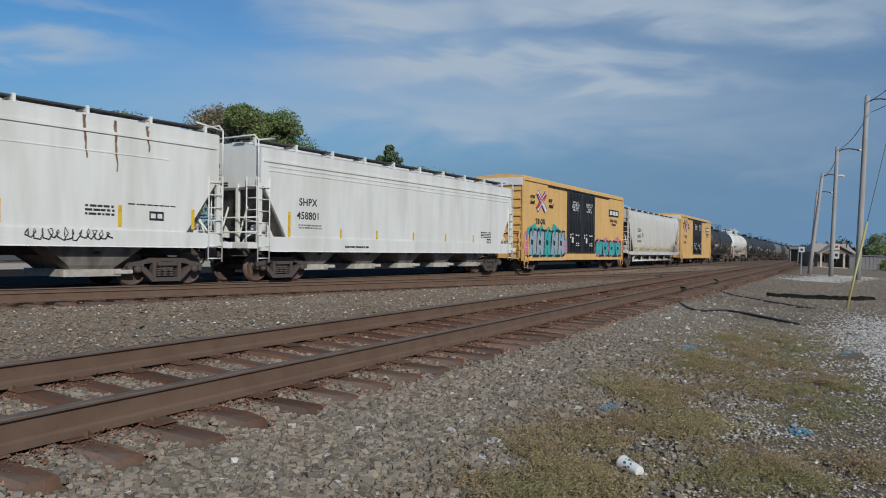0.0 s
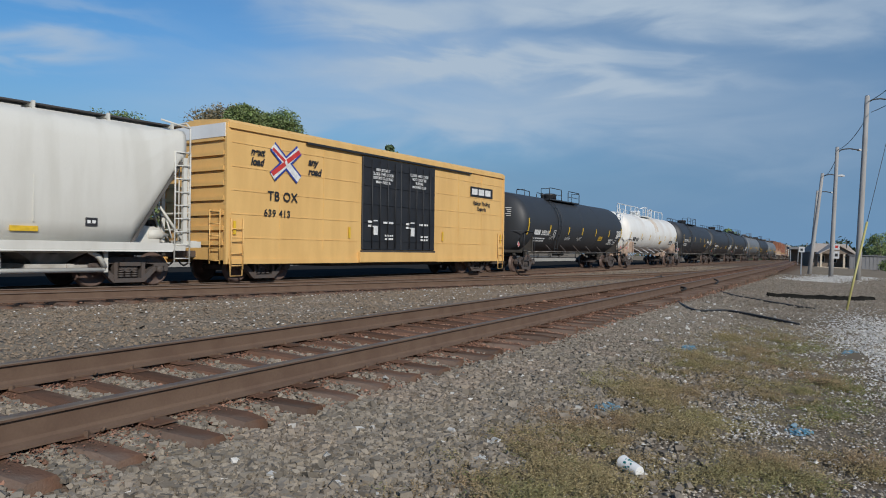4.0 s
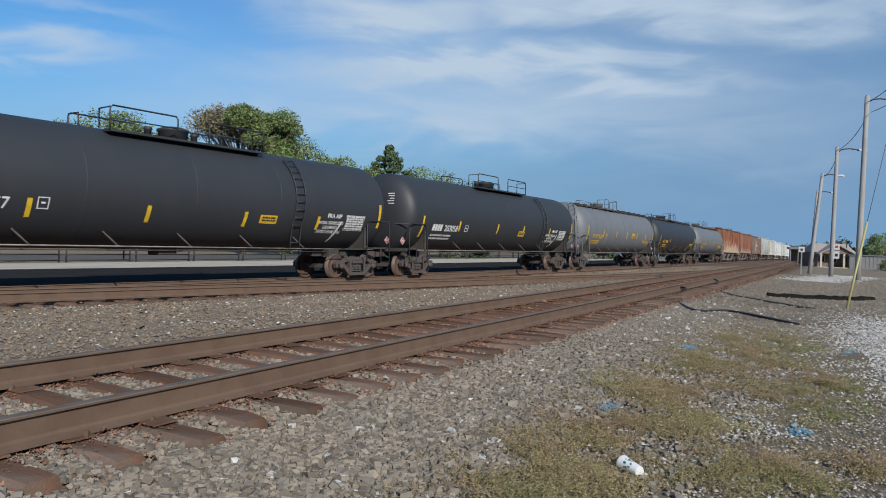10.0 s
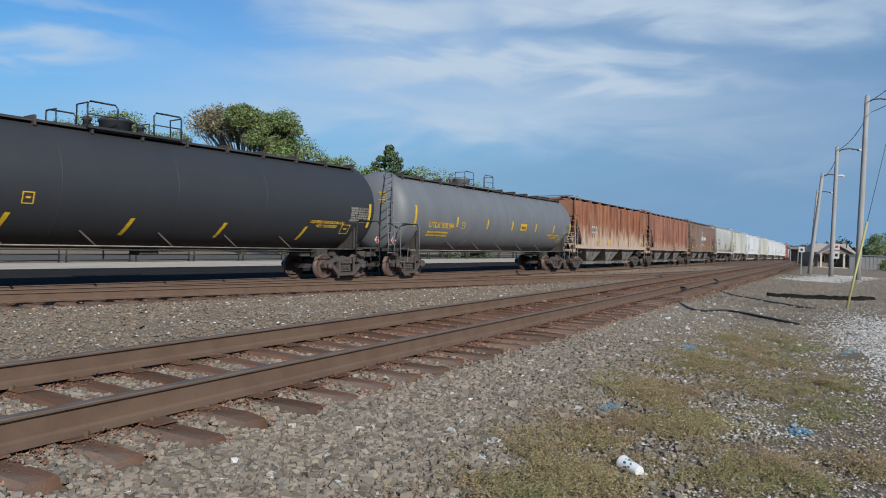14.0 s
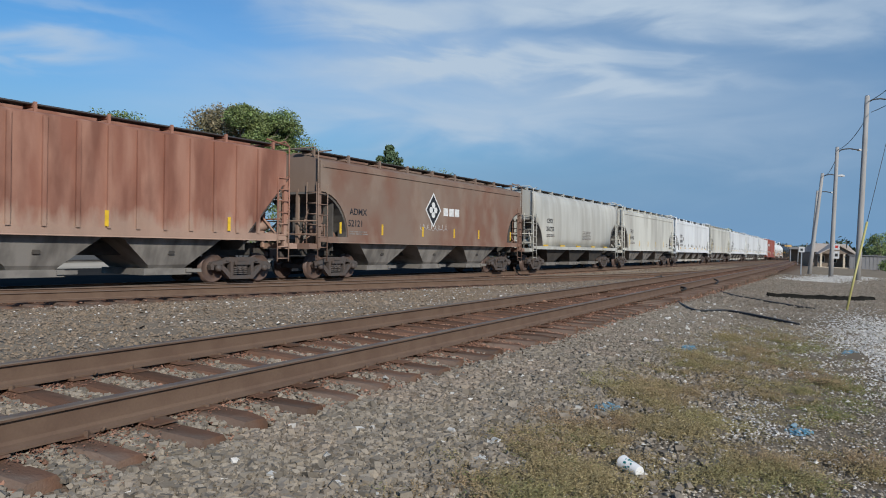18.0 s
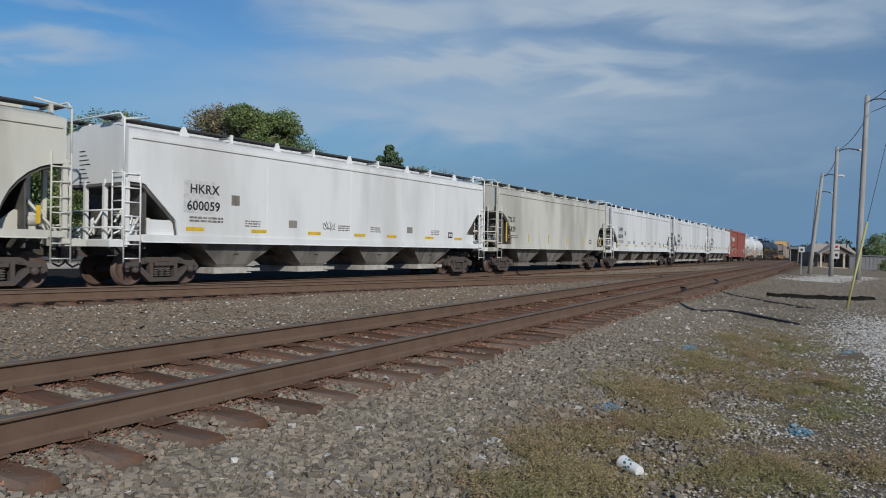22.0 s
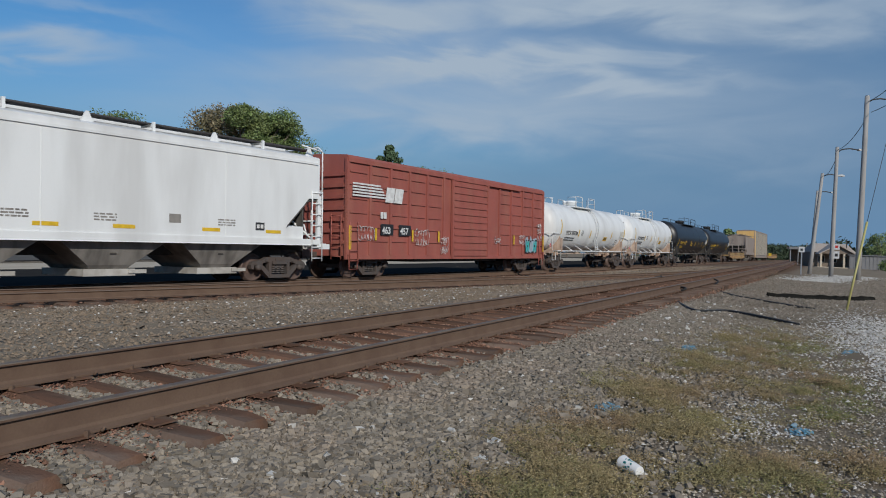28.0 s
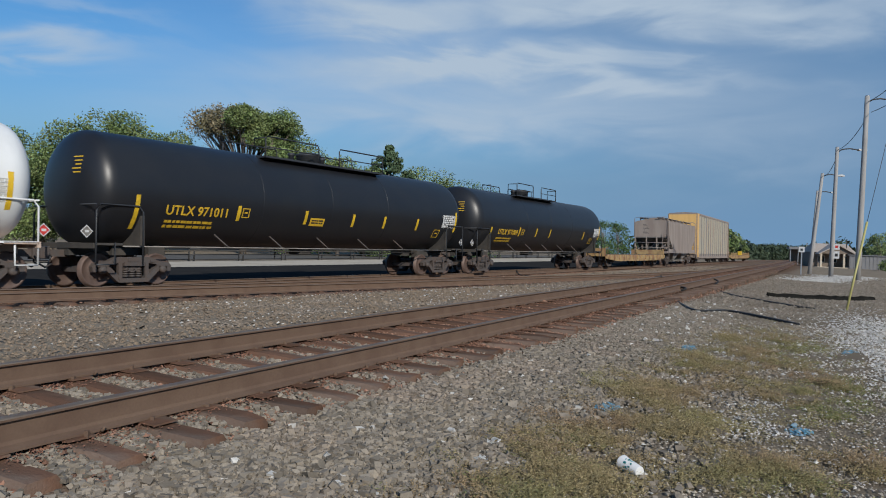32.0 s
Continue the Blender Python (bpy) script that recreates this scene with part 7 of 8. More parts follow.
# -- tank cars --
def black_tank(u0, u1, blocks, number, label, stripe_x, stripe_z, ladder, dome, text_x, text_z, material=M_MARKW, paint=M_BLACK, r=1.6, zc=2.5, lead=None, mark=None, walk=0.0, yellow=None, sill=False, size=0.36, slant=0.0, gear=None, rail_paint=None, sh=0.9, panel=None, gas="NON-ODORIZED\nLIQUEFIED\nPETROLEUM GAS", gas_x=5.8, gas_z=1.75, gas_size=0.13, long_walk=False, band=False, grid=M_MARKW, notice=(1.72, 1.98), grid_at=(0.0, 0.0), fra=False):
    """A tank car with its writing; sh is how far the tank's middle lies behind the marks' origin."""
    text_x, dome = text_x - sh, dome - sh
    car, tank, L = tank_car(u0 + sh, u1 + sh, label, paint, r, zc, G_T, ladder=None if ladder is None else ladder - sh, dome=dome, walk=walk, sill=sill, gear=gear, rail_paint=rail_paint, long_walk=long_walk)
    if lead:
        tank_stripes(car, [(lead[0] - sh, lead[1], lead[2])], r, zc)
    tank_stripes(car, [(x - sh, stripe_z - 0.22, stripe_z + 0.22) for x in stripe_x], r, zc, slant=slant)
    tank_stripes(car, [(L - 0.75, 1.75, 2.6)], r, zc)
    x = text_x
    if blocks:
        brand_blocks(car, x, text_z, 0.78, size * 0.74, 4, material, wrapped=(r, zc))
        tank_text(car, number, x + 0.92, text_z, size, material, r, zc)
    else:
        tank_text(car, mark + " " + number, x, text_z, size, material, r, zc, 1.02)
    tank_bars(car, x + 0.05, text_z - 0.38, 1.6, 0.26, 2, material, r, zc, seed=int(-u0))
    # ruled data panel and the load's name near the far end
    gx, gz = L - 1.75 + grid_at[0], 1.92 + grid_at[1]
    for i in range(7):
        on_tank(car, boxes((gx, gx + 0.95, -1.506, -1.498, gz + i * 0.085, gz + 0.013 + i * 0.085)), grid, r, zc, "data_panel")
    for k in range(5):
        on_tank(car, boxes((gx + 0.2375 * k - 0.006, gx + 0.2375 * k + 0.006, -1.506, -1.498, gz, gz + 0.52)), grid, r, zc, "data_panel")
    tank_bars(car, gx + 0.02, gz + 0.02, 0.9, 0.5, 6, grid, r, zc, seed=int(-u0) + 1)
    if fra:
        tank_text(car, "FRA AIP", gx - 0.95, gz + 0.4, 0.2, M_MARKW, r, zc)
        on_tank(car, tall_strip(gx - 0.48, gx - 0.4, gz - 0.4, gz + 0.3, 0.22), M_MARKW, r, zc, "marking", "white curved stripe")
    if gas:
        if band:
            on_tank(car, tall_strip(gas_x - 0.62, gas_x + 0.62, 1.74, 2.06), M_MARKB, r, zc, "notice", "black band behind white letters")
        tank_text(car, gas.replace("LIQUEFIED\nPET", "LIQUEFIED PET") if band else gas, gas_x, 1.92 if band else gas_z, 0.1 if band else gas_size, M_MARKW if band else material, r, zc + 0.0, 1.0, True)
    if not fra:
        on_tank(car, open_box(gas_x + 0.75, 1.5, 0.42, 0.32), material, r, zc, "stencil_box")
    if yellow is not None:
        on_tank(car, tall_strip(yellow - sh - 0.34, yellow - sh + 0.34, *notice), M_MARKY, r, zc, "notice", "yellow notice panel")
        tank_bars(car, yellow - sh - 0.26, notice[0] + 0.06, 0.52, 0.16, 2, M_MARKB, r + 0.006, zc, seed=4)
    on_tank(car, open_box(text_x + 2.6, text_z + 0.02, 0.27, 0.28), material, r, zc, "stencil_box")
    for sx in (-1, 1):
        placard(car, sx * (L + 0.02), -1.3, 1.32, M_BAYG if paint is M_BLACKG else None)
    # small marks on the head
    bm = bmesh.new()
    for k in range(5):
        box(bm, -L - 0.01, -L + 0.02, -0.8, -0.5 - 0.06 * (k % 3), 3.2 - 0.1 * k, 3.23 - 0.1 * k)
    head = part("head_marking", bm, material, car)
    for v in head.data.vertices:
        d = math.sqrt(v.co.y ** 2 + (v.co.z - zc) ** 2) / r
        v.co.x = -L + 0.72 * (1 - (1 - d ** (2 / 0.85)) ** (0.85 / 2)) - (0.012 if v.co.x < -L else 0.0)
    return car, tank, L


BL = "long matte black tank car with yellow reflectors"
c, t_, L = black_tank(-148.9, -131.0, True, "200106", "long matte black tank car with orange reflectors and scrawls", [-4.04, -1.24, 1.02, 3.44, 6.03], 2.2, -2.8, -0.6, -6.06, 1.86, lead=(-6.92, 1.84, 2.71), yellow=4.5, walk=1.0)
for i, x in enumerate([-1.6, -3.9, 0.2]):
    ob = scrawl(c, x - 0.8, 1.6, 0.8, 0.3, M_MARKW, 20 + i, 5)
    wrap(ob.data, 1.6, 2.5)
# white tank with rust and a rail along the top
M_TANKW = mat("stained_white_tank", (0.8, 0.79, 0.75), 0.45, second=(0.72, 0.69, 0.62), scale=1.0, amount=0.4, grain=0.05, bump=0.02, third=(0.5, 0.36, 0.24), third_scale=0.55, third_amount=0.25, stretch=(1, 1, 0.5))
M_PEACH = mat("rust_stained_white_gear", (0.55, 0.42, 0.33), 0.7, second=(0.3, 0.17, 0.11), scale=3, amount=0.6, grain=0.2, bump=0.1)
c, t_, L = black_tank(-130.75, -113.05, True, "9655", "bright white tank car with rust stains and a top handrail", [-3.31, -0.74, 2.37, 4.41, 6.61], 2.22, None, -0.2, -5.63, 1.86, material=M_MARKB, paint=M_TANKW, lead=(-6.52, 1.63, 2.48), yellow=3.13, r=1.47, zc=2.58, gear=M_PEACH, rail_paint=M_BRIGHT, band=True, grid=M_GREYP, sh=1.1)
TOPZ = 4.05
# handrail along the top, on one side only, with posts
part("top_rail", tubes([(-L + 0.35, -0.5, 3.6), (-L + 0.35, -0.5, 4.5), (-L + 0.5, -0.5, 4.62), (-2.3, -0.5, 4.62), (-2.1, -0.5, 4.5), (-2.1, -0.5, TOPZ - 0.1)], r=0.03), M_BRIGHT, c, "white handrail along the tank top")
part("top_rail", tubes([(1.0, -0.5, TOPZ - 0.1), (1.0, -0.5, 4.5), (1.15, -0.5, 4.6), (5.9, -0.5, 4.6), (6.05, -0.5, 4.5), (6.05, -0.5, TOPZ - 0.15)], r=0.03), M_BRIGHT, c, "white handrail along the tank top")
for x in (-7.4, -5.8, -4.3, -3.1, 2.0, 3.2, 4.6):
    part("rail_post", tubes([(x, -0.5, TOPZ - 0.15), (x, -0.5, 4.6)], r=0.026), M_BRIGHT, c)
part("top_rail", tubes([(-2.2, -0.55, 4.5), (-1.2, -0.75, 4.72), (-0.4, -0.75, 4.7), (-0.25, -0.75, 4.5), (-0.25, -0.75, TOPZ - 0.2)], r=0.028), M_BRIGHT, c, "white bent handrail at the dome")
lad = bmesh.new()
for y in (-1.0, -0.6):
    tube(lad, [(-L - 0.75, y, 1.9), (-L - 0.35, y, 2.8), (-L + 0.3, y, 4.0)], 0.026, 5)
for k in range(7):
    f = k / 6
    p = Vector((-L - 0.75, 0, 1.95)).lerp(Vector((-L + 0.2, 0, 3.85)), f)
    tube(lad, [(p.x - 0.08 * math.sin(3 * f), -1.0, p.z), (p.x - 0.08 * math.sin(3 * f), -0.6, p.z)], 0.02, 5)
part("end_ladder", lad, M_BRIGHT, c, "white ladder up the tank end")
# brown spill below the dome and rust round the end
M_SPILL = mat("faint_brown_spill", (0.66, 0.54, 0.42), 0.6, second=(0.76, 0.7, 0.6), scale=1.6, amount=0.7, grain=0.08, bump=0.02, stretch=(1.6, 1, 0.35), third=(0.5, 0.34, 0.22), third_scale=2.2, third_amount=0.5)
for k, (x0, x1, z0, z1) in enumerate([(-0.42, 0.85, 3.35, 3.9), (-0.3, 0.3, 3.0, 3.36), (0.35, 0.75, 2.75, 3.36), (-0.25, -0.12, 2.6, 3.02)]):
    ob = part("spill_stain", tall_strip(x0, x1, z0, z1, 0.03), M_SPILL, c, "faint brown spill stain")
    wrap(ob.data, 1.47, 2.58, 0.003)
for k, (x0, x1, z0, z1) in enumerate([(-L + 0.55, -L + 1.0, 1.5, 2.1), (-L + 0.75, -L + 1.25, 1.3, 1.52), (-L + 0.6, -L + 0.8, 2.08, 2.5)]):
    ob = part("rust_stain", tall_strip(x0, x1, z0, z1, 0.1), M_SPILL, c, "brown rust stain")
    wrap(ob.data, 1.47, 2.58, 0.003)
black_tank(-112.8, -94.0, False, "785497", BL, [-4.0, -1.08, 2.05, 4.48, 6.39], 2.4, -3.15, 0.0, -6.63, 2.08, mark="CBTX", gas="NON-ODORIZED\nLIQUEFIED PETROLEUM GAS", gas_x=5.75, gas_z=2.28, lead=(-6.92, 1.9, 2.81), yellow=5.4, walk=0.9)
black_tank(-94.0, -75.6, True, "203057", BL, [-3.53, -0.51, 2.7, 5.76], 1.82, 4.8, 1.2, -5.96, 1.78, lead=(-6.66, 1.44, 2.26), yellow=3.6, walk=1.2, gas_x=5.5, gas_z=1.8, gas_size=0.15, grid_at=(-0.75, -0.3), fra=True)
black_tank(-75.6, -57.2, True, "203058", "long matte black tank car with white lettering", [-3.82, -0.27, 2.55, 5.79], 2.02, 5.0, 1.2, -5.94, 1.78, lead=(-6.7, 1.5, 2.35), yellow=2.4, walk=1.2, gas_x=5.15, gas_z=1.8, gas_size=0.16, grid_at=(-0.75, -0.3), fra=True)
GT = "dull grey tank car with yellow reflectors and orange lettering"
black_tank(-57.2, -38.8, False, "950302", GT, [-3.64, -0.81, 1.67, 4.24, 6.73], 2.19, -8.1, -0.5, -5.71, 1.88, material=M_MARKY, paint=M_TGREY, mark="UTLX", lead=(-6.69, 1.75, 2.65), yellow=3.25, long_walk=True, size=0.33, gas="LIQUEFIED PETROLEUM GAS\nNOT ODORIZED", gas_x=5.9, gas_z=1.82, notice=(2.02, 2.36), grid=M_BAYG)
black_tank(-38.8, -20.4, False, "950336", "black tank car with yellow lettering and slanted reflectors", [-3.5, -0.45, 2.5, 5.75], 1.47, -8.1, 0.0, -5.72, 1.88, material=M_MARKY, mark="UTLX", lead=(-6.75, 1.63, 2.49), long_walk=True, size=0.33, gas="LIQUEFIED PETROLEUM GAS\nNOT ODORIZED", gas_x=5.9, gas_z=1.82, notice=(2.02, 2.36), grid=M_BAYG, slant=0.15)
black_tank(-20.4, -1.7, False, "950384", GT, [-3.64, -0.9, 1.64, 4.38, 6.7], 2.2, -8.2, -0.8, -5.81, 1.9, material=M_MARKY, paint=M_TGREY, mark="UTLX", lead=(-6.86, 1.9, 2.75), yellow=2.9, long_walk=True, size=0.33, gas="LIQUEFIED PETROLEUM GAS\nNOT ODORIZED", gas_x=5.9, gas_z=1.82, notice=(2.02, 2.36), grid=M_BAYG)

# -- rusty hoppers --
c, E = hopper(-1.7, 15.45, "rust-streaked red covered hopper with tall side posts", M_RUSTY, G_H, "flat", 3, eave=4.02, peak=4.2, sill=1.22, sill_top=1.4, cut=2.95, ends=1.5, rib_count=18, low=0.36)
part("patch", boxes((-5.15, -4.62, -1.512, -1.5, 2.2, 2.62), (-4.5, -3.98, -1.512, -1.5, 2.2, 2.62)), M_CREAM, c, "pale paint patches behind the letters")
for txt, x, z in (("AD", -5.1, 2.28), ("MX", -4.47, 2.28), ("71", -5.05, 1.88), ("60", -4.45, 1.88)):
    lettering(c, txt, x, z, 0.34, M_MARKB, -1.512)
stripes(c, [-3.87, -1.7, 0.74, 3.12, 6.67], 1.4, 1.8, SIDE - 0.07)
data_panel(c, 4.4, 1.5, 0.3, 0.24, -1.5)
c, E = hopper(15.45, 31.8, "faded red covered hopper with side posts", M_RUSTY2, G_H, "flat", 3, eave=4.0, peak=4.2, sill=1.22, sill_top=1.4, cut=2.95, ends=1.5, rib_count=17)
bay = (2 * E - 1.5 * 1.5) / 16
for k, (hi, lo) in enumerate((("AD", "49"), ("MX", "01"), ("", "77"))):
    x = -E + 1.125 + bay * (2 + k) + 0.14
    for txt, z in ((hi, 2.22), (lo, 1.78)):
        if txt:
            lettering(c, txt, x, z, 0.34, M_DUST, SIDE)
stripes(c, [-5.95, -2.85, 1.5, 5.2], 1.45, 1.85, SIDE - 0.07)
c, E = hopper(31.8, 48.1, "weathered brown covered hopper with a white diamond emblem", M_RUSTY3, G_H, "flat", 3, eave=3.92, peak=4.2, sill=1.2, sill_top=1.36, cut=2.9, ends=1.45, brow=3.72, arch="round")
hopper_marks(c, "ADMX", "52121", -5.89, 1.77, 0.32, M_MARKB)
for k, (s, m, d) in enumerate(((1.0, M_MARKW, 0.006), (0.86, M_MARKB, 0.008), (0.52, M_MARKW, 0.01))):
    if k == 2:
        for px, pz in ((-0.75, 2.62), (-0.41, 2.62), (-0.58, 2.82), (-0.58, 2.42)):
            part("emblem", prism([(px + 0.13 * math.cos(q), pz + 0.13 * math.sin(q)) for q in np.linspace(0, math.tau, 10, endpoint=False)], SIDE - d, SIDE), m, c, "white diamond emblem")
    else:
        part("emblem", prism([(-0.58 - 0.58 * s, 2.62), (-0.58, 2.62 - 0.72 * s), (-0.58 + 0.58 * s, 2.62), (-0.58, 2.62 + 0.72 * s)], SIDE - d, SIDE), m, c, "white diamond emblem")
brand_blocks(c, 0.2, 2.42, 1.34, 0.33, 3, M_MARKW)
stripes(c, [-6.36, -4.0, -1.32, 1.07, 3.19, 6.31], 1.5, 1.9, SIDE)
scrawl(c, -1.6, 1.75, 2.2, 0.3, M_MARKW, 31, 8, r=0.01)

# -- pale hoppers --
c, E = hopper(48.1, 63.6, "dirty pale grey round-sided covered hopper", M_GREYD, G_H, "round", 3, eave=3.95, peak=4.25, sill=1.12, sill_top=1.24, cut=2.7, ends=1.35, width=1.53, bay_paint=M_UNDER, arch="round")
hopper_marks(c, "CEFX", "351755", -5.26, 2.1, 0.34, y=-1.535)
for x in (-5.38, -2.95, -0.4, 2.2, 4.6):
    part("reflector", boxes((x - 0.28, x + 0.28, -1.56, -1.5, 1.26, 1.34)), M_STRIPE, c)
bars(c, 0.3, 1.7, 1.4, 0.55, 6, M_BAYG, -1.53, seed=40)
c, E = hopper(63.6, 80.8, "dirty cream covered hopper with grey stains", M_CREAM, G_H, "flat", 3, eave=3.95, peak=4.22, sill=1.15, sill_top=1.3, cut=2.9, ends=1.5, brow=3.72, arch="round")
hopper_marks(c, "TILX", "54146", -5.86, 1.95, 0.36)
stripes(c, [-6.05], 1.48, 2.33, SIDE, 0.12)
stripes(c, [-3.37, -0.8, 1.73, 4.36, 7.24], 1.46, 1.88, SIDE)
data_panel(c, 5.4, 1.5, 0.3, 0.24)


def bright_hopper(u0, u1, number, stripe_x, seed):
    car, E = hopper(u0, u1, "bright white four-bay covered hopper with black reporting marks", M_BRIGHT, G_H, "flat", 4, eave=3.96, peak=4.2, sill=1.1, sill_top=1.26, cut=2.62, ends=1.5, brow=3.74, gussets=True, arch="hood")
    part("patch", boxes((-7.25, -6.2, -1.508, -1.5, 1.92, 2.82)), M_SIGNW, car, "white decal patch")
    hopper_marks(car, "HKRX", number, -7.05, 2.0, 0.36, y=-1.508)
    for x in stripe_x:
        part("reflector", plate(x - 0.3, x + 0.3, 1.42, 1.52, SIDE), M_STRIPE, car)
    rr = random.Random(seed)
    for x in (-3.3, 3.05):
        part("data_panel", plate(x, x + 0.36, 1.62, 1.86, SIDE), M_BAYG, car, "grey data stencil")
    part("data_panel", plate(-5.6, -5.3, 2.2, 2.5, SIDE), M_BAYG, car)
    data_panel(car, 6.0, 1.5, 0.34, 0.24)
    for x in (-5.0, -1.0, 0.9, 4.6):
        bars(car, x + rr.uniform(-0.2, 0.2), 1.58, 0.6, 0.22, 3, M_BAYG, SIDE, seed=seed + int(x * 3))
    for x in (-4.2, -0.3, 4.9):
        part("side_seam", boxes((x - 0.012, x + 0.012, -1.508, -1.5, 1.3, 3.72)), M_BRIGHT, car)
    return car, E


c, E = bright_hopper(80.8, 100.1, "600059", [-6.86, -4.54, -2.13, 0.19, 2.07, 4.6, 6.8], 60)
scrawl(c, -1.7, 1.55, 0.6, 0.35, M_MARKB, 61, 5)
c, E = hopper(100.1, 117.0, "cream covered hopper with dark reporting marks", M_CREAM, G_H, "flat", 3, eave=3.95, peak=4.22, sill=1.12, sill_top=1.28, cut=2.9, ends=1.5, brow=3.72, arch="round")
hopper_marks(c, "TILX", "55629", -6.66, 1.95, 0.36)
stripes(c, [-6.82], 1.44, 2.38, SIDE, 0.13)
stripes(c, [-4.24, -1.63, 1.03, 3.69, 6.9], 1.44, 1.88, SIDE)
data_panel(c, 4.8, 1.5, 0.3, 0.24)
bright_hopper(117.0, 135.75, "600210", [-7.05, -4.95, -2.53, 0.0, 2.4, 4.9, 6.9], 70)
bright_hopper(135.75, 154.75, "600015", [-7.1, -4.82, -2.4, 0.0, 2.4, 4.9, 6.9], 80)
bright_hopper(154.75, 173.6, "600139", [-7.15, -4.91, -2.39, -0.19, 1.76, 4.4, 6.7], 90)

# -- red boxcar --
c, L = box_car(173.6, 191.1, "oxide red boxcar with exterior posts, faded scrawls and a sliding door", M_RED, 4.2, 0.6, (-1.25, 1.85), 0.4, G_B, posts=13)
d = part("door", bevelled(-1.25, 1.85, -1.56, -1.47, 0.72, 3.99, 0.02), M_RED, c, "sliding door with pressed ribs")
for z in np.linspace(1.0, 3.75, 10):
    part("door_rib", boxes((-1.15, 1.75, -1.6, -1.55, z, z + 0.1)), M_RED, d)
part("door_edge", boxes((-1.3, -1.18, -1.6, -1.5, 0.7, 4.02)), M_RED, d)
part("door_edge", boxes((1.78, 1.9, -1.6, -1.5, 0.7, 4.02)), M_RED, d)
part("door_track", boxes((-1.3, 5.2, -1.6, -1.5, 0.6, 0.7)), M_RED, d)
part("upper_track", boxes((-1.3, 5.2, -1.6, -1.48, 3.99, 4.06)), M_RED, d)
for i in range(13):
    for z in (1.25, 1.75, 2.25, 2.75, 3.25, 3.7):
        x0 = -L + 0.02 + (2 * L - 0.04) * i / 13
        if not -2.2 < x0 < 1.9:
            part("panel_rib", boxes((x0 + 0.12, x0 + 1.08, -1.5, -1.455, z, z + 0.06)), M_RED, c)
for k in range(5):
    part("company_mark", plate(-7.9, -6.1 - 0.1 * k + 0.2, 2.86 + k * 0.105, 2.92 + k * 0.105, -1.525), M_MARKW, c, "white speed stripes")
for k, x in enumerate((-6.0, -5.45)):
    part("company_mark", prism([(x, 2.74), (x + 0.5, 2.74), (x + 0.62, 3.3), (x + 0.1, 3.3)], -1.532, -1.52), M_MARKW, c, "plain white slanted block")
brand_blocks(c, -6.28, 2.12, 0.4, 0.24, 2, M_MARKW, -1.525)
for x, txt in ((-6.2, "463"), (-5.05, "457")):
    part("number_panel", plate(x - 0.06, x + 0.72, 1.5, 1.92, -1.525), M_MARKB, c, "black number panel")
    lettering(c, txt, x, 1.56, 0.36, M_MARKW, -1.533)
stripes(c, [-L + 0.1, -6.55, -4.2, -2.3, 4.6, L - 0.1], 1.3, 1.75, -1.53)
stripes(c, [-L + 0.1, L - 0.1], 0.95, 1.8, -1.535, 0.12)
for i, (x, z, w, h) in enumerate([(-7.6, 1.25, 0.9, 0.6), (-4.0, 1.1, 0.9, 0.7), (-2.1, 0.8, 0.5, 0.75), (-0.6, 1.3, 1.2, 0.5), (2.6, 1.3, 0.6, 0.35), (5.2, 1.3, 0.6, 0.5), (7.3, 1.5, 0.5, 1.0)]):
    scrawl(c, x, z, w, h, M_MARKW, 500 + i, 5, -1.53, 0.013)
graffiti(c, 5.9, 7.2, 0.9, 1.55, [M_TEAL, M_SILVER], M_SILVER, M_MARKB, 12, 3, y=-1.53)

# -- white and glossy black tanks --
WT_ = "white tank car with black lettering, a ladder and white side rails"
for u0, u1, num, st in ((191.1, 206.3, "902786", [-2.5, -0.44, 3.81]), (206.3, 221.2, "902791", [-2.58, -0.51, 1.79, 4.04])):
    c, t_, L = black_tank(u0, u1, False, num, WT_, st, 2.1, 0.65, -0.5, -4.67, 1.98, material=M_MARKB, paint=M_BRIGHT, mark="UTLX", lead=(-5.42, 1.97, 2.82), yellow=2.62, r=1.43, zc=2.47, sill=True, rail_paint=M_BRIGHT, gear=M_PEACH, walk=0.35, size=0.33, sh=0.25, gas=None, gas_x=4.0, grid=M_GREYP)
GB = "glossy black tank car with yellow lettering and reflectors"
black_tank(221.2, 239.3, False, "971011", GB, [-3.75, -0.96, 1.4, 3.18, 5.28], 1.98, None, 0.6, -6.22, 1.84, material=M_MARKY, paint=M_BLACKG, mark="UTLX", lead=(-7.07, 1.42, 2.3), yellow=-0.4, r=1.54, zc=2.47, walk=1.6, rail_paint=M_BLACK, sh=0.25, gas="", gas_x=5.6)
black_tank(239.3, 257.4, False, "971009", GB, [-3.67, -1.61, 0.21, 5.34], 1.96, None, -0.6, -6.0, 1.78, material=M_MARKY, paint=M_BLACKG, mark="UTLX", lead=(-6.74, 1.3, 2.1), r=1.54, zc=2.47, walk=1.2, rail_paint=M_BLACK, sh=0.25, gas="", gas_x=5.6)

# -- end of the train --
M_FLATY = mat("rusty_yellow_deck", (0.4, 0.27, 0.12), 0.75, second=(0.24, 0.12, 0.07), scale=2.2, amount=0.8, grain=0.2, bump=0.1, stretch=(1.2, 1, 1))


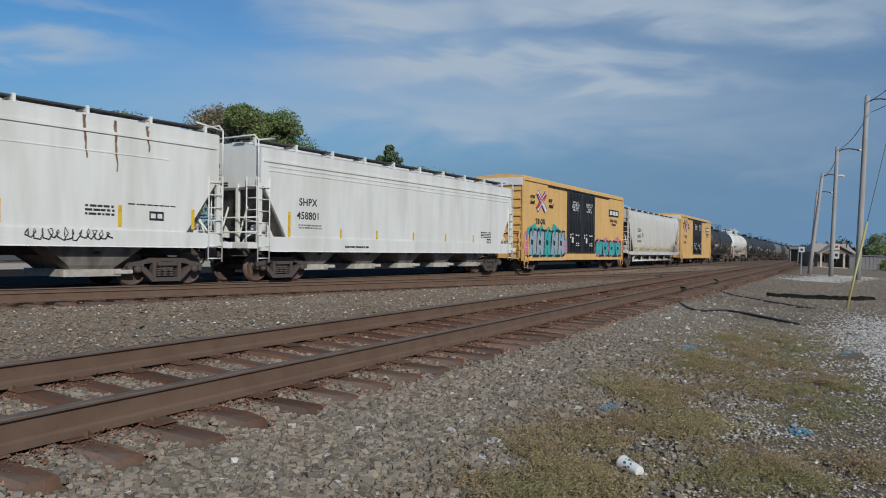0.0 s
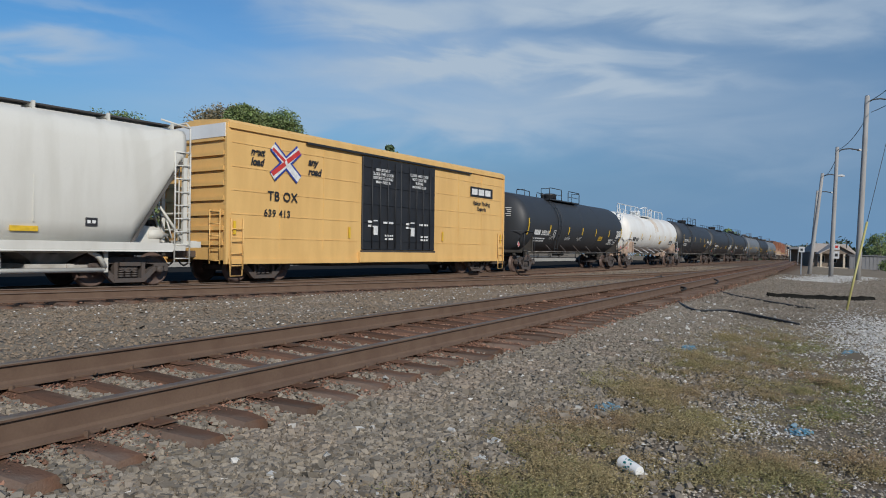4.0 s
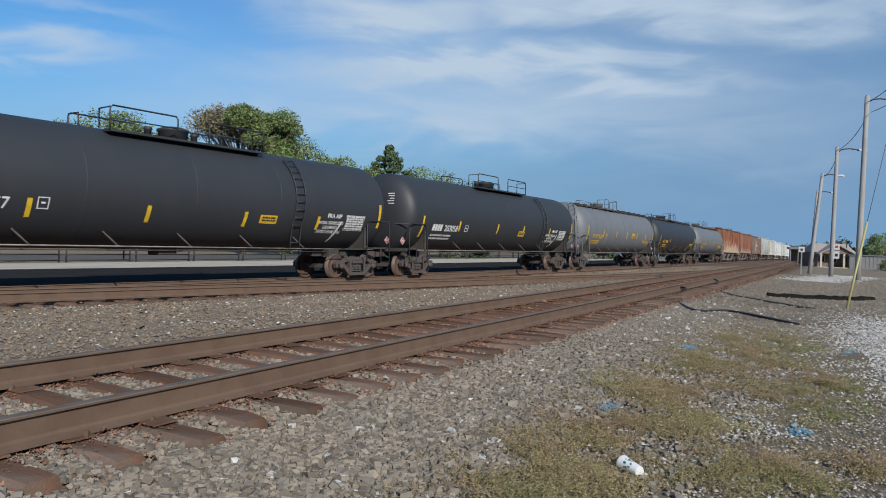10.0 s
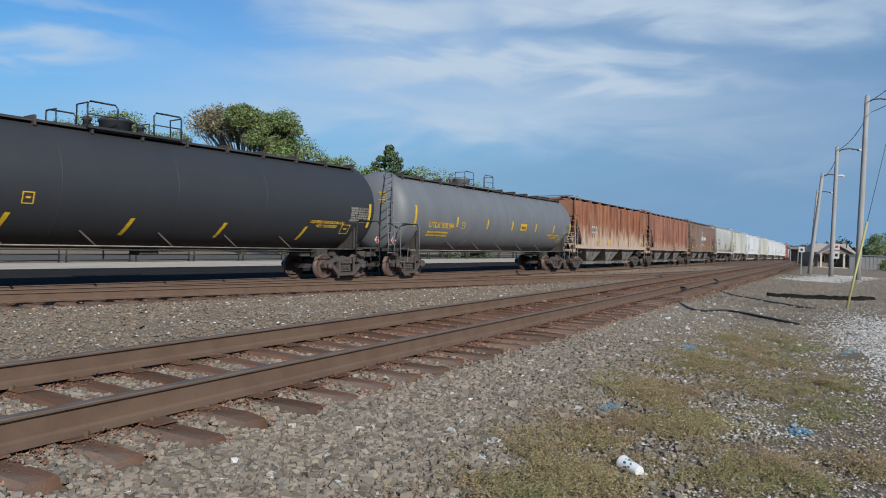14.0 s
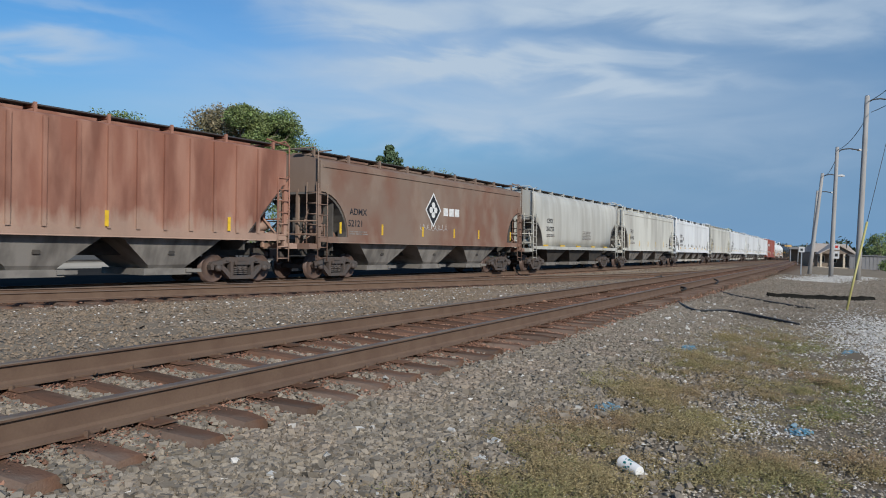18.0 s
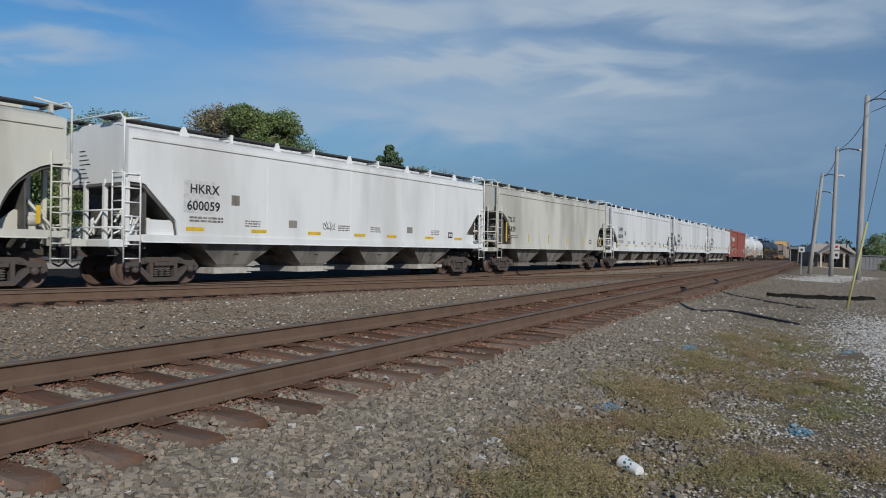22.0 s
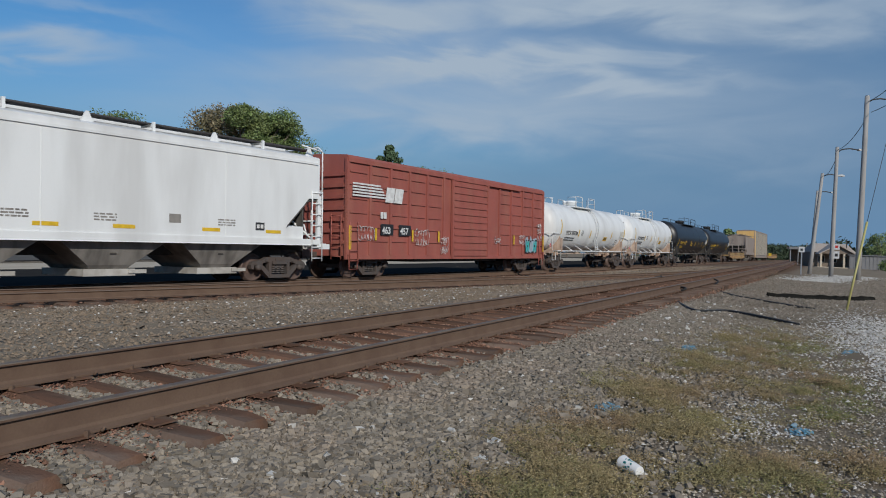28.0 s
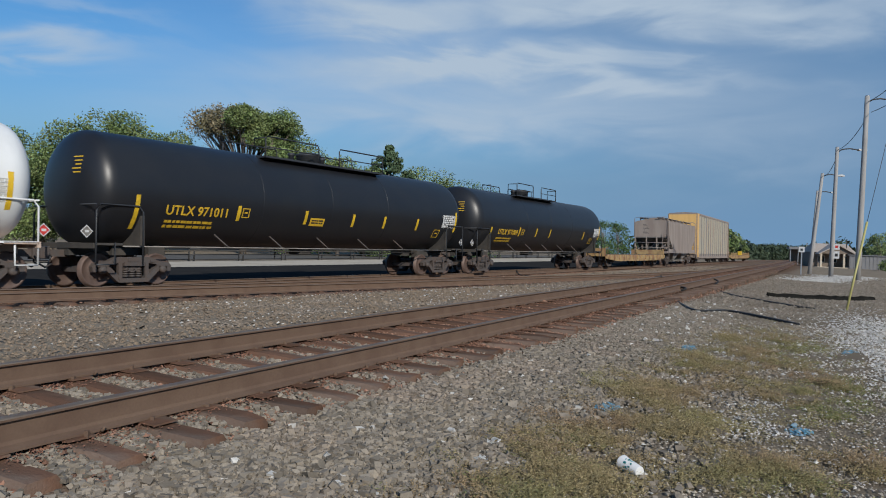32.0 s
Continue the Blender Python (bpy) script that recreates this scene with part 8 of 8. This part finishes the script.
def flat_car(u0, u1, label):
    car = thing("flatcar", label, "flatcar", G_F)
    hl = register(car, u0, u1)
    L = hl - 0.65
    part("deck", boxes((-L, L, -1.45, 1.45, 0.72, 0.84)), M_UNDER, car, "worn plank deck")
    for sy in (-1, 1):
        part("side_sill", prism([(-L, 0.82), (L, 0.82), (L, 0.55), (L - 2.5, 0.36), (-L + 2.5, 0.36), (-L, 0.55)], sy * 1.45 - 0.04, sy * 1.45 + 0.04), M_FLATY, car)
        for i in range(14):
            x = -L + 0.6 + (2 * L - 1.2) * i / 13
            part("stake_pocket", boxes((x - 0.06, x + 0.06, sy * 1.5 - 0.05, sy * 1.5 + 0.05, 0.5, 0.78)), M_FLATY, car)
    part("center_sill", boxes((-hl + 0.5, hl - 0.5, -0.3, 0.3, 0.4, 0.72)), M_UNDER, car)
    for sx in (-1, 1):
        part("end_bulkhead", boxes((sx * L - 0.08, sx * L + 0.08, -1.4, 1.4, 0.7, 1.25)), M_FLATY, car)
        part("grab_rail", tubes([(sx * L, -1.4, 0.4), (sx * L, -1.4, 1.3), (sx * (L - 0.5), -1.4, 1.3), (sx * (L - 0.5), -1.4, 0.8)], r=0.025), M_FLATY, car)
        part("brake_stand", tubes([(sx * (L - 0.2), 0.9, 0.8), (sx * (L - 0.2), 0.9, 1.6)], r=0.03), M_FLATY, car)
        add_truck(car, sx * (L - 1.8))
    add_couplers(car, hl)


flat_car(257.4, 275.0, "empty low flatcar with rust-yellow sides")
M_AUTORACK = mat("rust_stained_panel", (0.46, 0.4, 0.29), 0.6, second=(0.34, 0.33, 0.28), scale=1.5, amount=0.7, grain=0.1, bump=0.05, stretch=(1.5, 1, 0.3), third=(0.4, 0.2, 0.13), third_scale=1.3, third_amount=0.5)
M_DIRTYG = mat("grimy_grey_paint", (0.26, 0.21, 0.18), 0.75, second=(0.34, 0.29, 0.25), scale=1.2, amount=0.7, grain=0.15, bump=0.06, stretch=(1.4, 1, 0.3))
hopper(275.0, 288.8, "short grimy grey two-bay covered hopper", M_DIRTYG, G_H, "flat", 2, eave=3.75, peak=4.0, sill=1.0, sill_top=1.3, cut=2.4, ends=1.9)
c, L = box_car(288.8, 313.5, "tall autorack car with yellow ends and grey perforated side panels", M_DIRTYG, 5.15, 0.45, (-0.1, 0.1), 0.5, "")
for i in range(14):
    x0 = -L + 0.9 + (2 * L - 1.8) * i / 14
    x1 = -L + 0.9 + (2 * L - 1.8) * (i + 1) / 14
    part("side_panel", bevelled(x0 + 0.06, x1 - 0.06, -1.5, -1.45, 0.95, 5.0, 0.012), M_AUTORACK, c, "perforated steel side panel")
    part("side_post", boxes((x0 - 0.05, x0 + 0.05, -1.53, -1.44, 0.7, 5.1)), M_GREYWALL, c)
part("end_panel", boxes((-L - 0.02, -L + 0.88, -1.54, -1.44, 0.6, 5.16)), M_YELLOW, c, "yellow end panel")
part("end_door", boxes((-L - 0.1, -L - 0.08, -1.4, 1.4, 0.9, 5.1)), M_YELLOW, c, "yellow end door")
part("side_post", boxes((L - 0.85, L - 0.05, -1.51, -1.44, 0.5, 5.1)), M_RUSTY3, c)
flat_car(313.5, 339.0, "long empty yellow flatcar at the tail of the train")
tail = CARS[-1][0]
part("tail_marker", bevelled(11.9, 12.15, -0.3, 0.3, 0.85, 1.5, 0.03), M_STRIPE, tail, "yellow end-of-train marker box")


# ---- movement ----
def gone(t):
    """How far the train has come, from its place at 16 s."""
    w = t - 16.0
    return 13.9601 * w + 0.1433 * w * w / 100 + 0.0799 * w ** 3 / 1000 + 0.3432 * w ** 4 / 20000


def car_pose(s, half):
    b = max(half - 2.4, 1.0)
    p0, p1 = far_at(s - b), far_at(s + b)
    ex = (p1 - p0).normalized()
    up = Vector((0, 0, 1))
    ey = up.cross(ex).normalized()
    ez = ex.cross(ey)
    ey2 = ey * math.cos(CANT) - ez * math.sin(CANT)
    ez2 = ez * math.cos(CANT) + ey * math.sin(CANT)
    m = Matrix((ex, ey2, ez2)).transposed().to_4x4()
    m.translation = (p0 + p1) / 2 + Vector((0, 0, 0.08))
    return m


def motions():
    for car, u, half in CARS:
        walk(car, [(float(t), car_pose(u - gone(t), half)) for t in range(33)])
    # the wheels roll while their car passes the place
    where = {car: u for car, u, half in CARS}
    for car, wheel, m in WHEELS:
        u = where[car]
        times = [t for t in np.arange(0.0, 32.001, 0.042) if abs(u - gone(t)) < 42]
        if not times:
            continue
        times = sorted({0.0, 32.0, *[round(float(t), 3) for t in times]})
        def turned(t):
            s = max(-44.0, min(44.0, u - gone(t)))
            return Matrix.Translation(m.translation) @ Matrix.Rotation(s / 0.43, 4, "Y") @ Matrix.Rotation(m.to_euler().z, 4, "Z")
        walk(wheel, [(t, turned(t)) for t in times])


motions()
